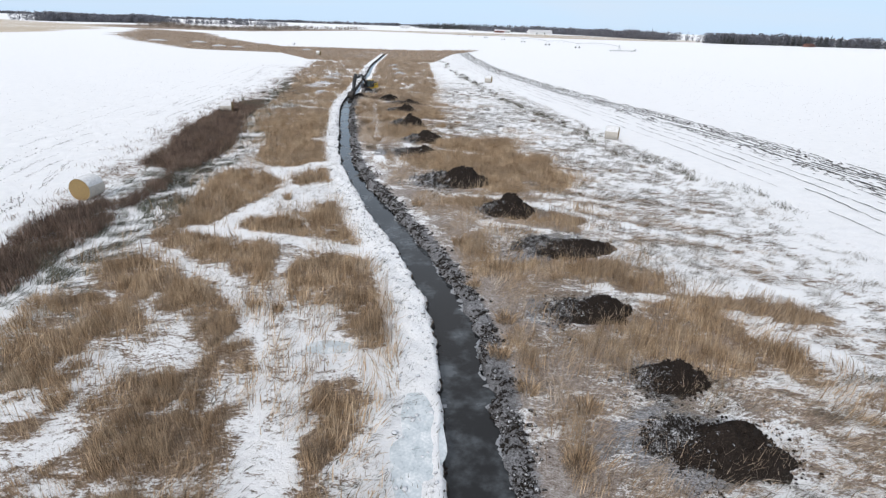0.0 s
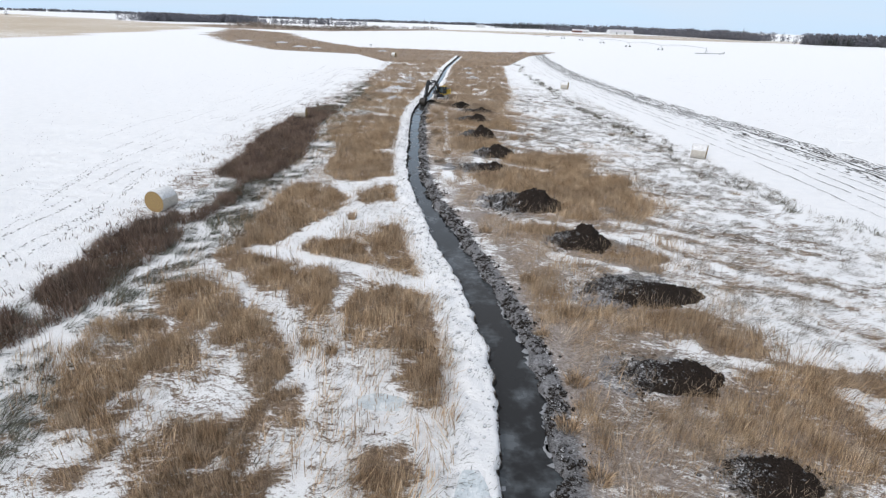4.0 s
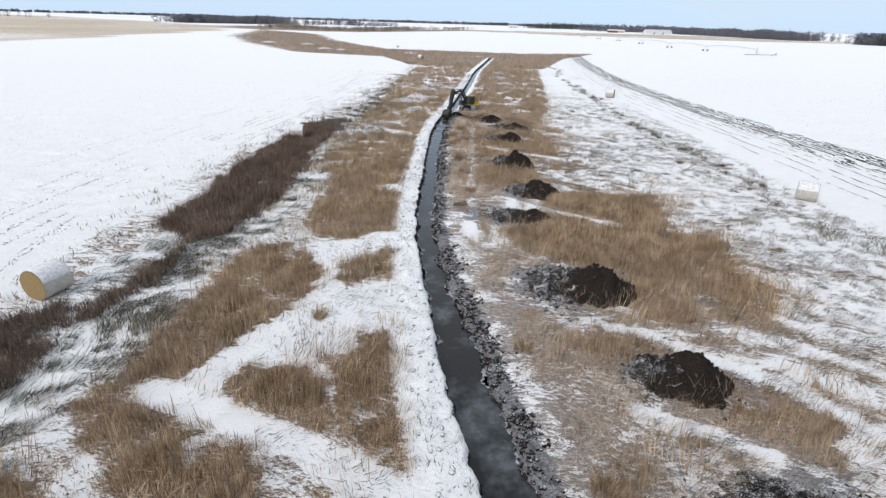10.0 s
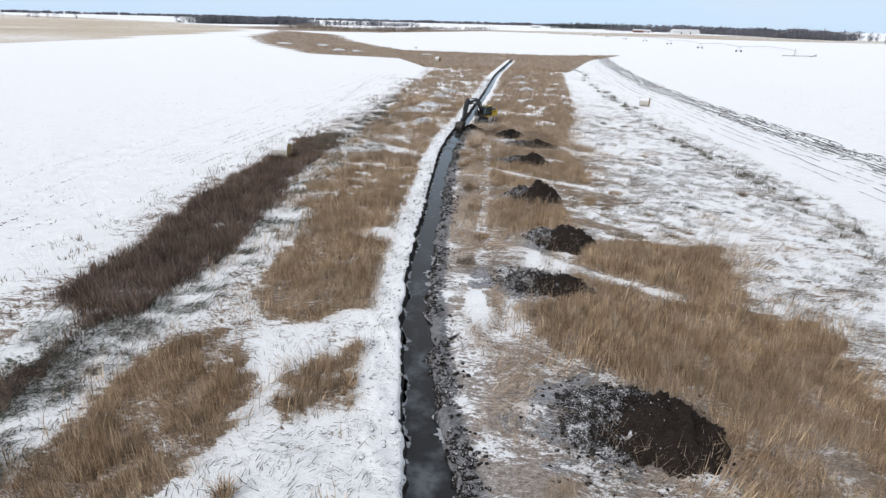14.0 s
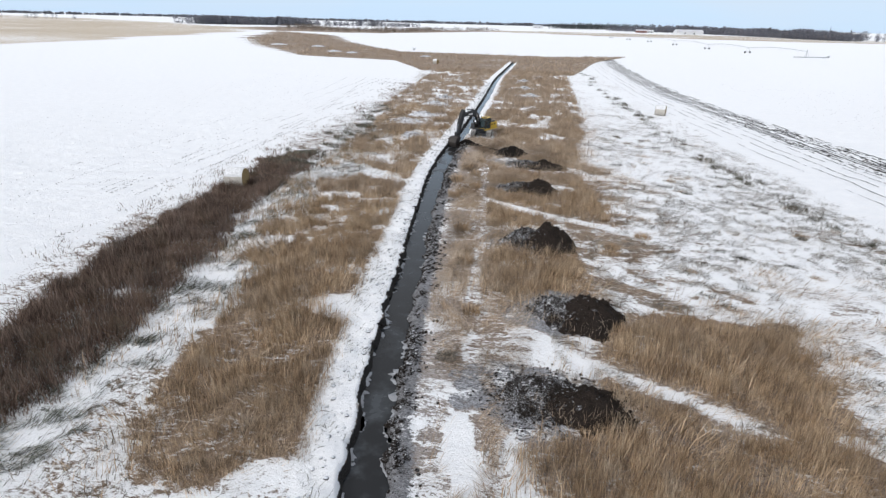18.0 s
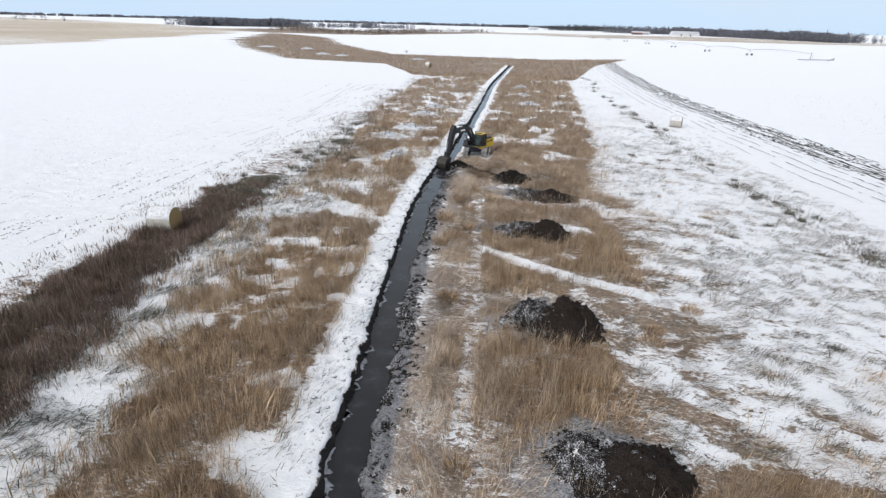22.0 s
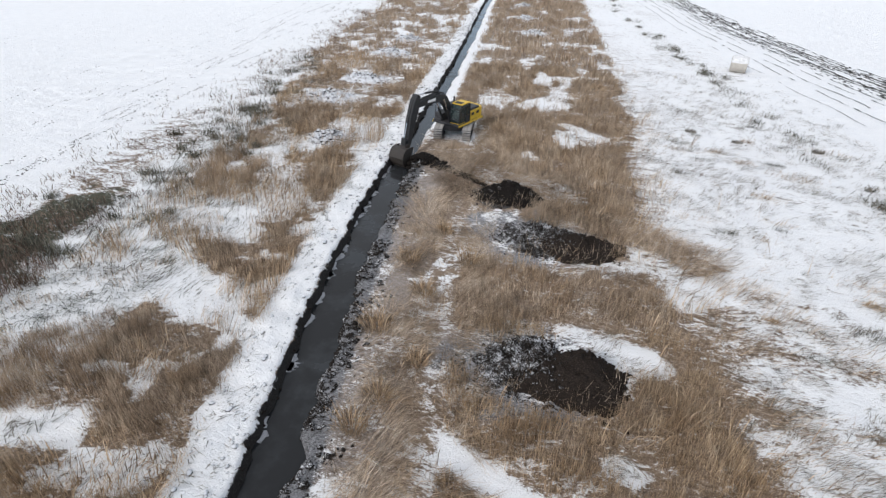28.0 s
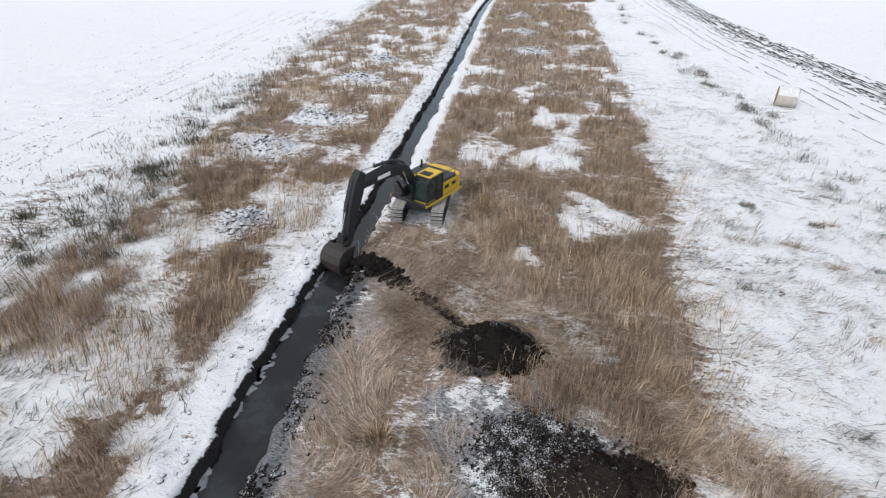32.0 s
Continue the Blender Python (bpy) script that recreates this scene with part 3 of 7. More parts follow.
# old snowy spoil heaps: x, y, width
SPOIL = [(-19.3, 132.2, 4.6), (-17.6, 139.6, 4.8), (-17.8, 153, 4.4), (-17, 162.4, 3.4), (1.2, 172, 3.5), (-0.2, 187, 3.2), (-0.5, 204, 3.2), (-15.8, 121.0, 3.0),
         (-148, 372, 10), (-120, 362, 8), (-95, 318, 7), (-84, 312, 6), (-46, 303, 5)]


PATH_Y, PATH_X = [61.1, 76.1, 79.8, 84.3, 88.7, 99.9, 105.0, 113.4], [-1.7, -2.6, -2.8, -3.1, -3.3, -3.9, -4.2, -4.4]


# frozen shallow water beside the ditch
ICE = [(1.1, 14.5, 0.75, 18.0, 0.75), (0.4, 13.0, 0.2, 15.5, 0.5), (-3.9, 22.3, -2.6, 22.2, 0.55)]


def reed_field(x, y):
    y = np.where(y < 14, 28 - y, y)          # the beds go on south of the start
    d = outline(x, y, BEDS)
    edge = np.minimum(x - np.interp(y, [112, 128, 150, 232], [-18, -23.5, -27.5, -30]), np.interp(y, [112, 128, 150, 232], [6, 9, 10.5, 13]) - x)
    far = np.minimum(edge, (y - 126) * 0.4)
    d = np.where((y > 110) & (y < 260), np.minimum(d, -far), d)
    d = np.where(inside(x, y, MARSH) & (y >= 232), -2.0, d)
    d = d - np.interp(y, [23, 27, 66, 80], [0.05, 0.45, 0.5, 0.3]) + (fbm(x, y, 0.45, 3) - 0.5) * 1.3 + (fbm(x, y, 1.6, 4, 2) - 0.5) * 1.3
    mottle = 4.0 * step(0.6 * fbm(x, y, 0.55, 36, 3) + 0.4 * fbm(x * 0.8, y, 1.7, 35, 2), 0.49, 0.61) - 2.2
    d = np.maximum(d, np.where((x < -9.5) & (y > 76), mottle - np.interp(y, [76, 80, 92, 96], [1.2, 0.2, 0.2, 1.3]), -9))
    d = np.maximum(d, np.where((x < 0) & (y <= 76), mottle - np.interp(y, [22, 27], [1.0, 2.0]), -9))
    # snowy holes in the far marsh
    d = np.maximum(d, np.where(y > 118, 3.2 * step(fbm(x * 0.7, y * 0.5, 0.45, 6), 0.55, 0.68) - 1.8, -9))
    gaps = capsules(x, y, GAPS_B + GAPS_C + GAPS_D) + (fbm(x, y, 0.9, 7) - 0.5) * 1.0
    d = np.maximum(d, np.where(y > 88, -gaps - 0.1, -9))
    for pts, r in LANES:
        d = np.maximum(d, -(chain(x, y, pts, r) - 0.1))
    u = x - ditch_x(y)
    hw = half_width(y)
    bank_w = np.interp(y, [0, 45, 60, 115, 140, 300], [2.3, 2.6, 1.9, 2.0, 1.9, 1.2])
    d = np.maximum(d, -(np.maximum(-u - hw - bank_w, u - hw - np.interp(y, [0, 100, 118, 128, 300], [1.5, 1.5, 2.0, 1.4, 1.0]))))
    d = np.maximum(d, np.where((y > 62) & (y < 112), 0.55 - np.abs(x - path_x(y)), -9))
    for hx, hy, w, h, f in HEAPS:
        d = np.maximum(d, 0.9 - np.hypot((x - hx + 0.1 * w) / (w * 0.50), (y - hy - 0.04 * w) / (w * 0.35)))
    d = np.maximum(d, 0.3 - capsules(x, y, ICE))
    for hx, hy, w in SPOIL:
        d = np.maximum(d, 0.9 - np.hypot((x - hx) / (w * 0.62), (y - hy) / (w * 0.55)))
    # trampled ground where the machine works
    d = np.maximum(d, -(capsules(x, y, [(-7.5, 119.8, -3.0, 116.5, 2.2), (-6.4, 122, -6.4, 127, 2.4), (-3, 116.5, 3.0, 113.5, 1.3)])))
    return d


def weeds_field(x, y):
    d = np.minimum(np.minimum(outline(x, y, WEED_BEDS), chain(x, y, WEEDS_SOUTH, 2.3)), chain(x, y, WEEDS_THIN, 0.75))
    d = np.maximum(d, (y - 110) * 0.3)
    return d + 0.35 + (fbm(x, y, 0.5, 51) - 0.5) * 1.6 + (fbm(x, y, 1.6, 52, 2) - 0.5) * 1.0


def path_x(y):
    """A trodden path along the east bank."""
    return np.interp(y, PATH_Y, PATH_X)


def slope_streaks(x, y):
    """Long streaks of laid grass and snow running down the east slope."""
    wx, wy = x + 2.5 * (fbm(x, y, 0.15, 63) - 0.5), y + 2.5 * (fbm(x, y, 0.15, 64) - 0.5)
    return 0.65 * fbm(0.22 * (0.85 * wx - 0.53 * wy), 1.1 * (0.53 * wx + 0.85 * wy), 1.0, 65, 3) + 0.35 * fbm(x, y, 1.6, 66, 3)


def bank_wobble(y):
    return (fbm(y * 0 + 3, y, 0.8, 5) - 0.5) * 0.6 + (fbm(y * 0 + 3, y, 2.1, 6, 2) - 0.5) * 0.3, (fbm(y * 0 + 9, y, 0.9, 8) - 0.5) * 0.8 + (fbm(y * 0 + 9, y, 2.2, 9, 2) - 0.5) * 0.4


def ground_z(x, y):
    u, hw = x - ditch_x(y), half_width(y)
    wob, wob2 = bank_wobble(y)
    left, right = -u - hw - wob, u - hw - wob2
    e = np.maximum(left, right)
    z = (fbm(x, y, 0.12, 21) - 0.5) * 0.35 + (fbm(x, y, 0.9, 22, 3) - 0.5) * 0.14
    z = z * step(np.abs(u), 0.8, 4)
    z = z + (0.10 + 0.5 * (fbm(x, y, 1.1, 23, 3) - 0.5)) * np.exp(-((left - 1.3) / 0.9) ** 2)
    rough = (fbm(x, y, 1.7, 25, 3) - 0.5) * 0.5
    z = z + rough * np.exp(-((right - 0.9) / 0.7) ** 2)
    cut = np.where(left > right, step(left, -0.15, 0.38), step(right, -0.2, 0.65))
    flat = step(-capsules(x, y, ICE), -0.6, 0.2) * step(left, 0.4, 0.7)
    z = z * (1 - flat) - 0.05 * flat
    far = step(y, 284, 292)
    return z * cut - 1.15 * (1 - cut) * (1 - far)


def smoothed_axis(parts):
    out = []
    for a, b, n in parts:
        out.append(np.linspace(a, b, n, endpoint=False))
    return np.concatenate(out)


def geo_axis(a, first, ratio, limit):
    v, s = [a], first
    while v[-1] < limit:
        v.append(v[-1] + s)
        s *= ratio
    return np.array(v[1:])


def build_ground():
    us = smoothed_axis([(-48, -14, 54), (-14, -3.2, 32), (-3.2, 3.6, 64), (3.6, 16, 34), (16, 62, 58)])
    us = np.concatenate([(-48 - geo_axis(0, 1.0, 1.085, 5200))[::-1], us, 62 + geo_axis(0, 1.0, 1.1, 5200)])
    ys = smoothed_axis([(-20, 8, 20), (8, 130, 450), (130, 170, 70), (170, 340, 100)])
    ys = np.concatenate([(-20 - geo_axis(0, 1.0, 1.3, 1500))[::-1], ys, 340 + geo_axis(0, 1.8, 1.05, 6000)])
    U, Y = np.meshgrid(us, ys)
    X = U + ditch_x(Y) * (1 - step(np.abs(U), 20, 60))
    Z = ground_z(X, Y)
    reeds = reed_field(X, Y)
    u, hw = X - ditch_x(Y), half_width(Y)
    far = Y > 335
    inmarsh = inside(X, Y, MARSH) | inside(X, Y, BRUSH)
    fx = field_x(Y)
    # snow cover
    snow = np.full(X.shape, 0.62)
    snow = np.where(X > 4, 0.56, snow)
    near_east = step(X, ditch_x(Y) + 2, ditch_x(Y) + 4) * (1 - step(X, 13, 22)) * (1 - step(Y, 48, 75))
    snow = snow - 0.08 * near_east * (1 - step(X, 10, 15)) + 0.03 * step(X, 12, 16) + 0.05 * step(X, 11, 15) * (1 - step(Y, 42, 60)) * step(Y, 18, 26) + 0.13 * step(X, 7, 12) * step(Y, 45, 75)
    slope = step(X, ditch_x(Y) + 6, ditch_x(Y) + 9) * (1 - step(Y, 92, 110))
    snow = snow + slope * ((0.5 - slope_streaks(X, Y)) * 0.95 - 0.03)
    snow = snow + 0.14 * step(Y, 38, 43) * (1 - step(Y, 54, 60)) * step(-X, 1, 3) * (1 - step(-X, 12, 14))
    patch = fbm(X, Y, 0.16, 41)
    snow = snow + (patch - 0.5) * np.where(X > 6, 0.28, 0.5)
    east = step(X, np.interp(Y, [0, 60, 130, 300], [28, 29, 26, 21]), np.interp(Y, [0, 60, 130, 300], [34, 33, 28.5, 26]))
    snow = snow * (1 - east) + 0.93 * east
    west = step(-X, -fx - 2.5, -fx + 3.5)
    snow = snow * (1 - west) + 0.97 * west
    snow = np.where((Y > 300) & ~inmarsh, 1.0, snow)
    beds = step(-reeds, -0.35, 0.5)
    snow = snow * (1 - beds) + np.interp(Y, [120, 132], [0.34, 0.42]) * beds + (fbm(X, Y, 0.7, 44) - 0.5) * 0.45 * beds
    snow = np.where(inmarsh & (Y > 230), 0.22 + (fbm(X, Y, 0.08, 46) - 0.5) * 0.5, snow)
    gaps = step(-capsules(X, Y, GAPS_B + GAPS_C + GAPS_D) - (fbm(X, Y, 0.9, 7) - 0.5) * 1.2, -0.3, 0.3)
    snow = np.maximum(snow, gaps * (0.72 + 0.5 * (fbm(X, Y, 0.8, 49) - 0.5)))
    for pts, r in LANES:
        snow = np.maximum(snow, (0.74 + 0.4 * (fbm(X, Y, 0.9, 43) - 0.5)) * step(-chain(X, Y, pts, r) + 0.9 * (fbm(X, Y, 1.1, 42) - 0.5), -0.35, 0.25))
    # east bank of the ditch: frosted trampled litter
    rb = step(u, hw, hw + 0.4) * (1 - step(u, hw + 3.2, hw + 6.5)) * step(-Y, -128, -112)
    snow = snow * (1 - rb) + rb * (np.interp(Y, [0, 80, 95], [0.38, 0.38, 0.36]) + (fbm(X, Y, 0.5, 48) - 0.5) * 0.75 + 0.06 * step(-Y, -85, -60) * step(Y, 30, 60))
    lb = step(-u, hw + 0.15, hw + 0.5) * (1 - step(-u, hw + np.interp(Y, [0, 60, 300], [2.4, 1.8, 1.2]), hw + np.interp(Y, [0, 60, 300], [3.4, 2.6, 2.0])))
    lb = lb * (1 - step(Y, 280, 290))
    lbs = 0.90 + (fbm(X, Y, 0.9, 47) - 0.5) * 0.9
    snow = snow * (1 - lb) + lb * lbs
    rb2 = step(u, hw + 0.1, hw + 0.4) * (1 - step(u, hw + 0.9, hw + 1.6)) * step(Y, 126, 134) * (1 - step(Y, 280, 290))
    snow = snow * (1 - rb2) + rb2 * lbs
    bare = 0.85 + 0.8 * (fbm(X, Y, 0.8, 49) - 0.5) - 0.17 * np.where(X < 1, 1, 0) * step(-Y, -40, -30)
    snow = np.maximum(snow, gaps * bare * step(np.abs(u), hw + 0.8, hw + 1.5))
    for pts, r in LANES:
        snow = np.maximum(snow, bare * step(-chain(X, Y, pts, r) + 0.9 * (fbm(X, Y, 1.1, 42) - 0.5), -0.3, 0.25))
    worked = step(-capsules(X, Y, [(-7, 119.5, -2, 116, 3.0), (-3, 116.5, 4.0, 113, 1.5), (0.5, 113.2, 5.0, 110.3, 1.0), (5.0, 110.3, 9.5, 105.6, 0.9), (-5.6, 109, -5.0, 116, 1.7)]), -0.8, 0.5)
    snow = snow - 0.16 * worked
    trod = (1 - step(np.abs(X - path_x(Y)), 0.25, 0.55)) * step(Y, 60, 68) * (1 - step(Y, 108, 114))
    snow = snow * (1 - trod) + trod * (0.50 + (fbm(X, Y, 1.2, 67) - 0.5) * 0.5)
    # frost on the litter of the east bank
    frost = 0.62 * step(u, hw, hw + 0.3) * (1 - step(u, hw + 1.8, hw + 4.5)) * step(-Y, -121, -113)
    frost = np.maximum(frost, 0.45 * step(u, hw, hw + 2) * (1 - step(X, 12, 20)) * step(-Y, -80, -50))
    # mud
    mud = np.zeros(X.shape)
    wl, wr = bank_wobble(Y)
    face = np.interp(Y, [45, 65], [0.0, 0.10])
    mud = np.maximum(mud, (1 - step(-u - hw - wl, 0.12 + face, 0.3 + face)) * (1 - step(u - hw - wr, 0.1, 0.4)))
    mud = mud * (1 - step(Y, 284, 290))
    mud = np.maximum(mud, 0.70 * step(u, hw - 0.3, hw) * (1 - step(u, hw + 0.8, hw + 2.2)) * step(-Y, -122, -116))
    snow = snow * (1 - step(mud, 0.5, 0.9) * 0.9)
    for hx, hy, w, h, f in HEAPS:
        r = np.hypot((X - hx + (0.1 + 0.32 * f) * w) / (w * (0.52 + 0.26 * f)), (Y - hy - 0.1 * w * f) / (w * (0.45 + 0.2 * f))) + (fbm(X, Y, 0.8, 58) - 0.5) * 1.0
        k = 1 - step(r, 0.75, 1.1)
        mud = np.maximum(mud, k * 0.75)
        frost = np.maximum(frost, k * (1.0 if f > 0.2 else 0.1))
        snow = snow * (1 - k) + k * ((0.36 + 0.9 * (fbm(X, Y, 0.9, 62) - 0.5)) if f > 0.2 else 0.1)
    spill = step(-capsules(X, Y, [(-8.2, 118.0, -5.6, 116.6, 0.35), (-5.6, 116.6, -2.4, 113.6, 0.18)]), -0.25, 0.15)
    mud, snow = np.maximum(mud, spill), snow * (1 - spill)
    weeds = weeds_field(X, Y)
    wk = step(-weeds, -0.5, 0.5)
    snow = snow * (1 - wk) + 0.35 * wk
    green = step(-np.abs(X + 21.5), -4.2, -2.4) * (1 - west) * step(-Y, -125, -110)
    snow = np.where(green > 0, snow * (1 - green) + green * (np.interp(Y, [0, 52, 70], [0.66, 0.70, 0.92]) + (fbm(X, Y, 0.4, 53) - 0.5) * 0.6), snow)
    green = np.maximum(green, wk)
    stub = np.where(inside(X, Y, STUBBLE), 1.0, 0.0)
    stub = np.maximum(stub, np.where(inside(X, Y, EAST_STUBBLE), 0.8, 0.0))
    snow = np.where(stub > 0.5, 0.40 + (fbm(X, Y, 0.01, 55) - 0.5) * 0.5, snow)
    near = (Y < 150) & (X > -36) & (X < 36)
    snow = np.where(near, 0.53 + (snow - 0.53) * 1.4, snow)
    for arr in (Z,):
        Z[far] = (fbm(X[far], Y[far], 0.004, 60) - 0.5) * 1.0
    ny, nx = X.shape
    me = bpy.data.meshes.new("ground")
    idx = np.arange(nx * ny).reshape(ny, nx)
    quads = np.stack([idx[:-1, :-1], idx[:-1, 1:], idx[1:, 1:], idx[1:, :-1]], -1).reshape(-1, 4)
    fill_mesh(me, np.stack([X, Y, Z], -1).reshape(-1, 3), quads)
    for name, arr in (("snow", snow), ("mud", mud), ("stubble", stub), ("green", green), ("frost", frost)):
        at = me.attributes.new(name, "FLOAT", "POINT")
        at.data.foreach_set("value", arr.ravel().astype(np.float32))
    me.materials.append(M_GROUND)
    me.polygons.foreach_set("use_smooth", np.ones(len(me.polygons), bool))
    return tagged(new("ground", me), "flat marsh and fields under thin patchy snow", "ground", kind="structure")


def fill_mesh(me, verts, faces):
    """Verts (n, 3) and faces (m, 3 or 4) into a mesh, quickly."""
    verts, faces = np.asarray(verts, np.float32), np.asarray(faces, np.int32)
    k = faces.shape[1]
    me.vertices.add(len(verts))
    me.vertices.foreach_set("co", verts.ravel())
    me.loops.add(faces.size)
    me.loops.foreach_set("vertex_index", faces.ravel())
    me.polygons.add(len(faces))
    me.polygons.foreach_set("loop_start", np.arange(0, faces.size, k, dtype=np.int32))
    me.update(calc_edges=True)
    me.validate()


def place_z(x, y):
    return ground_z(np.asarray(x, float), np.asarray(y, float))


def part(name, bm, material, parent, label=""):
    me = bpy.data.meshes.new(name)
    if isinstance(bm, tuple):
        fill_mesh(me, *bm)
    else:
        bm.to_mesh(me)
        bm.free()
    me.materials.append(material)
    ob = new(name, me)
    ob.parent = parent
    return tagged(ob, label)


def blades(rng, pts, height, width, lean, heading, bend=0.35):
    """Tapered stalks: each a bent strip of three triangles. Arrays per stalk. Returns verts and triangles."""
    n = len(pts)
    hx, hy = np.cos(heading), np.sin(heading)
    turn = rng.uniform(0, np.pi, n)
    sx, sy = np.cos(turn) * width / 2, np.sin(turn) * width / 2
    up = np.cos(lean)
    out = np.sin(lean)
    v = np.zeros((n, 5, 3))
    m = pts + np.stack([hx * out * height * 0.5 * (1 - bend), hy * out * height * 0.5 * (1 - bend), up * height * 0.58], -1)
    t = pts + np.stack([hx * out * height, hy * out * height, up * height * (1 - bend * out * 0.3)], -1)
    side = np.stack([sx, sy, np.zeros(n)], -1)
    v[:, 0], v[:, 1], v[:, 2], v[:, 3], v[:, 4] = pts - side * 0.8, pts + side * 0.8, m + side, m - side, t
    base = (np.arange(n) * 5)[:, None]
    f = np.concatenate([base + [0, 1, 2], base + [0, 2, 3], base + [3, 2, 4]])
    return v.reshape(-1, 3), f


def straws(rng, pts, height, width, lean, heading):
    """Thin straight stalks, a single triangle each."""
    n = len(pts)
    turn = rng.uniform(0, np.pi, n)
    side = np.stack([np.cos(turn) * width / 2, np.sin(turn) * width / 2, np.zeros(n)], -1)
    tip = pts + np.stack([np.cos(heading) * np.sin(lean), np.sin(heading) * np.sin(lean), np.cos(lean)], -1) * height[:, None]
    v = np.stack([pts - side, pts + side, tip], 1)
    return v.reshape(-1, 3), np.arange(3 * n).reshape(-1, 3)


def both(a, b):
    return np.concatenate([a[0], b[0]]), np.concatenate([a[1], b[1] + len(a[0])])


def stuff(name, data, material, label, category):
    me = bpy.data.meshes.new(name)
    fill_mesh(me, *data)
    me.materials.append(material)
    return tagged(new(name, me), label, category, kind="stuff")


def scatter(rng, box, per_m2):
    x0, y0, x1, y1 = box
    n = int((x1 - x0) * (y1 - y0) * per_m2)
    return rng.uniform(x0, x1, n), rng.uniform(y0, y1, n)


ground = build_ground()


def build_water():
    ys = np.arange(-40, 289, 0.8)
    off = np.linspace(-1.9, 1.9, 9)
    X = ditch_x(ys)[:, None] + off[None, :] * np.clip(half_width(ys)[:, None] / 0.8, 0.6, 1.2)
    Y = np.repeat(ys[:, None], 9, 1)
    idx = np.arange(X.size).reshape(X.shape)
    q = np.stack([idx[:-1, :-1], idx[:-1, 1:], idx[1:, 1:], idx[1:, :-1]], -1).reshape(-1, 4)
    me = bpy.data.meshes.new("water")
    fill_mesh(me, np.stack([X, Y, np.full(X.shape, -0.52)], -1).reshape(-1, 3), q)
    m, nt, b = mat("dark_ditch_water")
    # grey-blue patches: ice film plus sky reflection put into the colour, weaker northwards
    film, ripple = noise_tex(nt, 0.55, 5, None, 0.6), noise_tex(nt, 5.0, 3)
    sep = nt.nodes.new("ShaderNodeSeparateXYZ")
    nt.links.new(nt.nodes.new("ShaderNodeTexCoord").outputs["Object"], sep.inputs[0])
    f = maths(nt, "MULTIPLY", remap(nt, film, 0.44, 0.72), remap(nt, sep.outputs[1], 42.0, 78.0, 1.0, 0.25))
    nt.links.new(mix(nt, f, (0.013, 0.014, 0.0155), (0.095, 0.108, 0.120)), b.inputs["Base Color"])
    nt.links.new(remap(nt, film, 0.45, 0.7, 0.06, 0.35), b.inputs["Roughness"])
    b.inputs["IOR"].default_value = 1.33
    bump(nt, b, ripple, 0.05, 0.02)
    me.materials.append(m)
    return tagged(new("water", me), "still dark water in the ditch with thin ice film and painted sky sheen", "water", kind="structure")


water = build_water()


# ---- reeds and grass ----
def reed_bed(name, box, seed, per_m2, label, tall=1.08, wide=0.0125, material=None):
    rng = np.random.default_rng(seed)
    x, y = scatter(rng, box, per_m2 * (2.6 if wide < 0.03 else 1.75))
    d = reed_field(x, y)
    dens = step(-d, -0.35, 0.7) * (0.32 + 0.8 * step(fbm(x, y, 0.8, 71), 0.36, 0.58))
    dens = dens * np.interp(y, [124, 134], [1.0, 0.6]) * (0.35 + 1.1 * vnoise(x * 2.3, y * 2.3, 18))
    keep = rng.random(len(x)) < dens
    x, y, d = x[keep], y[keep], d[keep]
    # stalks stand in tufts
    k = np.floor(rng.random(len(x)) * 4)
    x, y = x + 0.12 * np.sin(k * 2.1 + np.floor(y * 3)), y + 0.12 * np.cos(k * 1.7 + np.floor(x * 3))
    n = len(x)
    pts = np.stack([x, y, place_z(x, y) - 0.04], -1)
    h = tall * (0.1 + 1.35 * fbm(x, y, 0.9, 73)) * rng.uniform(0.6, 1.12, n) * (0.65 + 0.35 * step(-d, 0, 1.2))
    head = 2.6 + (fbm(x, y, 0.22, 75) - 0.5) * 5 + rng.normal(0, 1.5, n)
    lean = np.abs(rng.normal(0.14, 0.17, n)) + 0.35 * step(fbm(x, y, 0.3, 77), 0.55, 0.75)
    h = h * np.interp(y, [122, 134], [1.0, 0.78]) * (0.55 + 0.8 * vnoise(x * 3.1, y * 3.1, 19))
    laid = rng.random(n) < 0.15 + 0.25 * (vnoise(x * 0.8, y * 0.8, 23) > 0.62)
    lean = np.where(laid, np.clip(rng.normal(1.05, 0.22, n), 0.5, 1.45), lean)
    h = np.where(laid, h * 0.85, h)
    w = wide * rng.uniform(0.7, 1.5, n)
    s = rng.random(n) < 0.82
    data = both(straws(rng, pts[s], h[s] * 0.92, w[s] * 1.1, lean[s], head[s]), blades(rng, pts[~s], h[~s], w[~s], lean[~s], head[~s]))
    return stuff(name, data, material or M_REED, label, "reeds")


reed_bed("reed_bed", (-20, -4, 3, 44), 11, 235, "tall tan dry reeds in ragged patches on snow beside the ditch")
reed_bed("reed_bed", (-22, 44, -2, 92), 12, 240, "dense tan dry reeds between ditch and dark weeds")
reed_bed("reed_bed", (-26, 92, -6, 140), 13, 240, "golden brown dry reeds with snowy gaps", material=M_REED_DULL)
reed_bed("reed_bed", (4, -4, 24, 60), 14, 210, "tan dry reeds between dug heaps and snowy grass")
reed_bed("reed_bed", (-8, 55, 18, 100), 15, 240, "tan dry reeds around heaps of black soil")
reed_bed("reed_bed", (-8, 100, 16, 150), 16, 200, "brown dry reeds behind the excavator", material=M_REED_DULL)
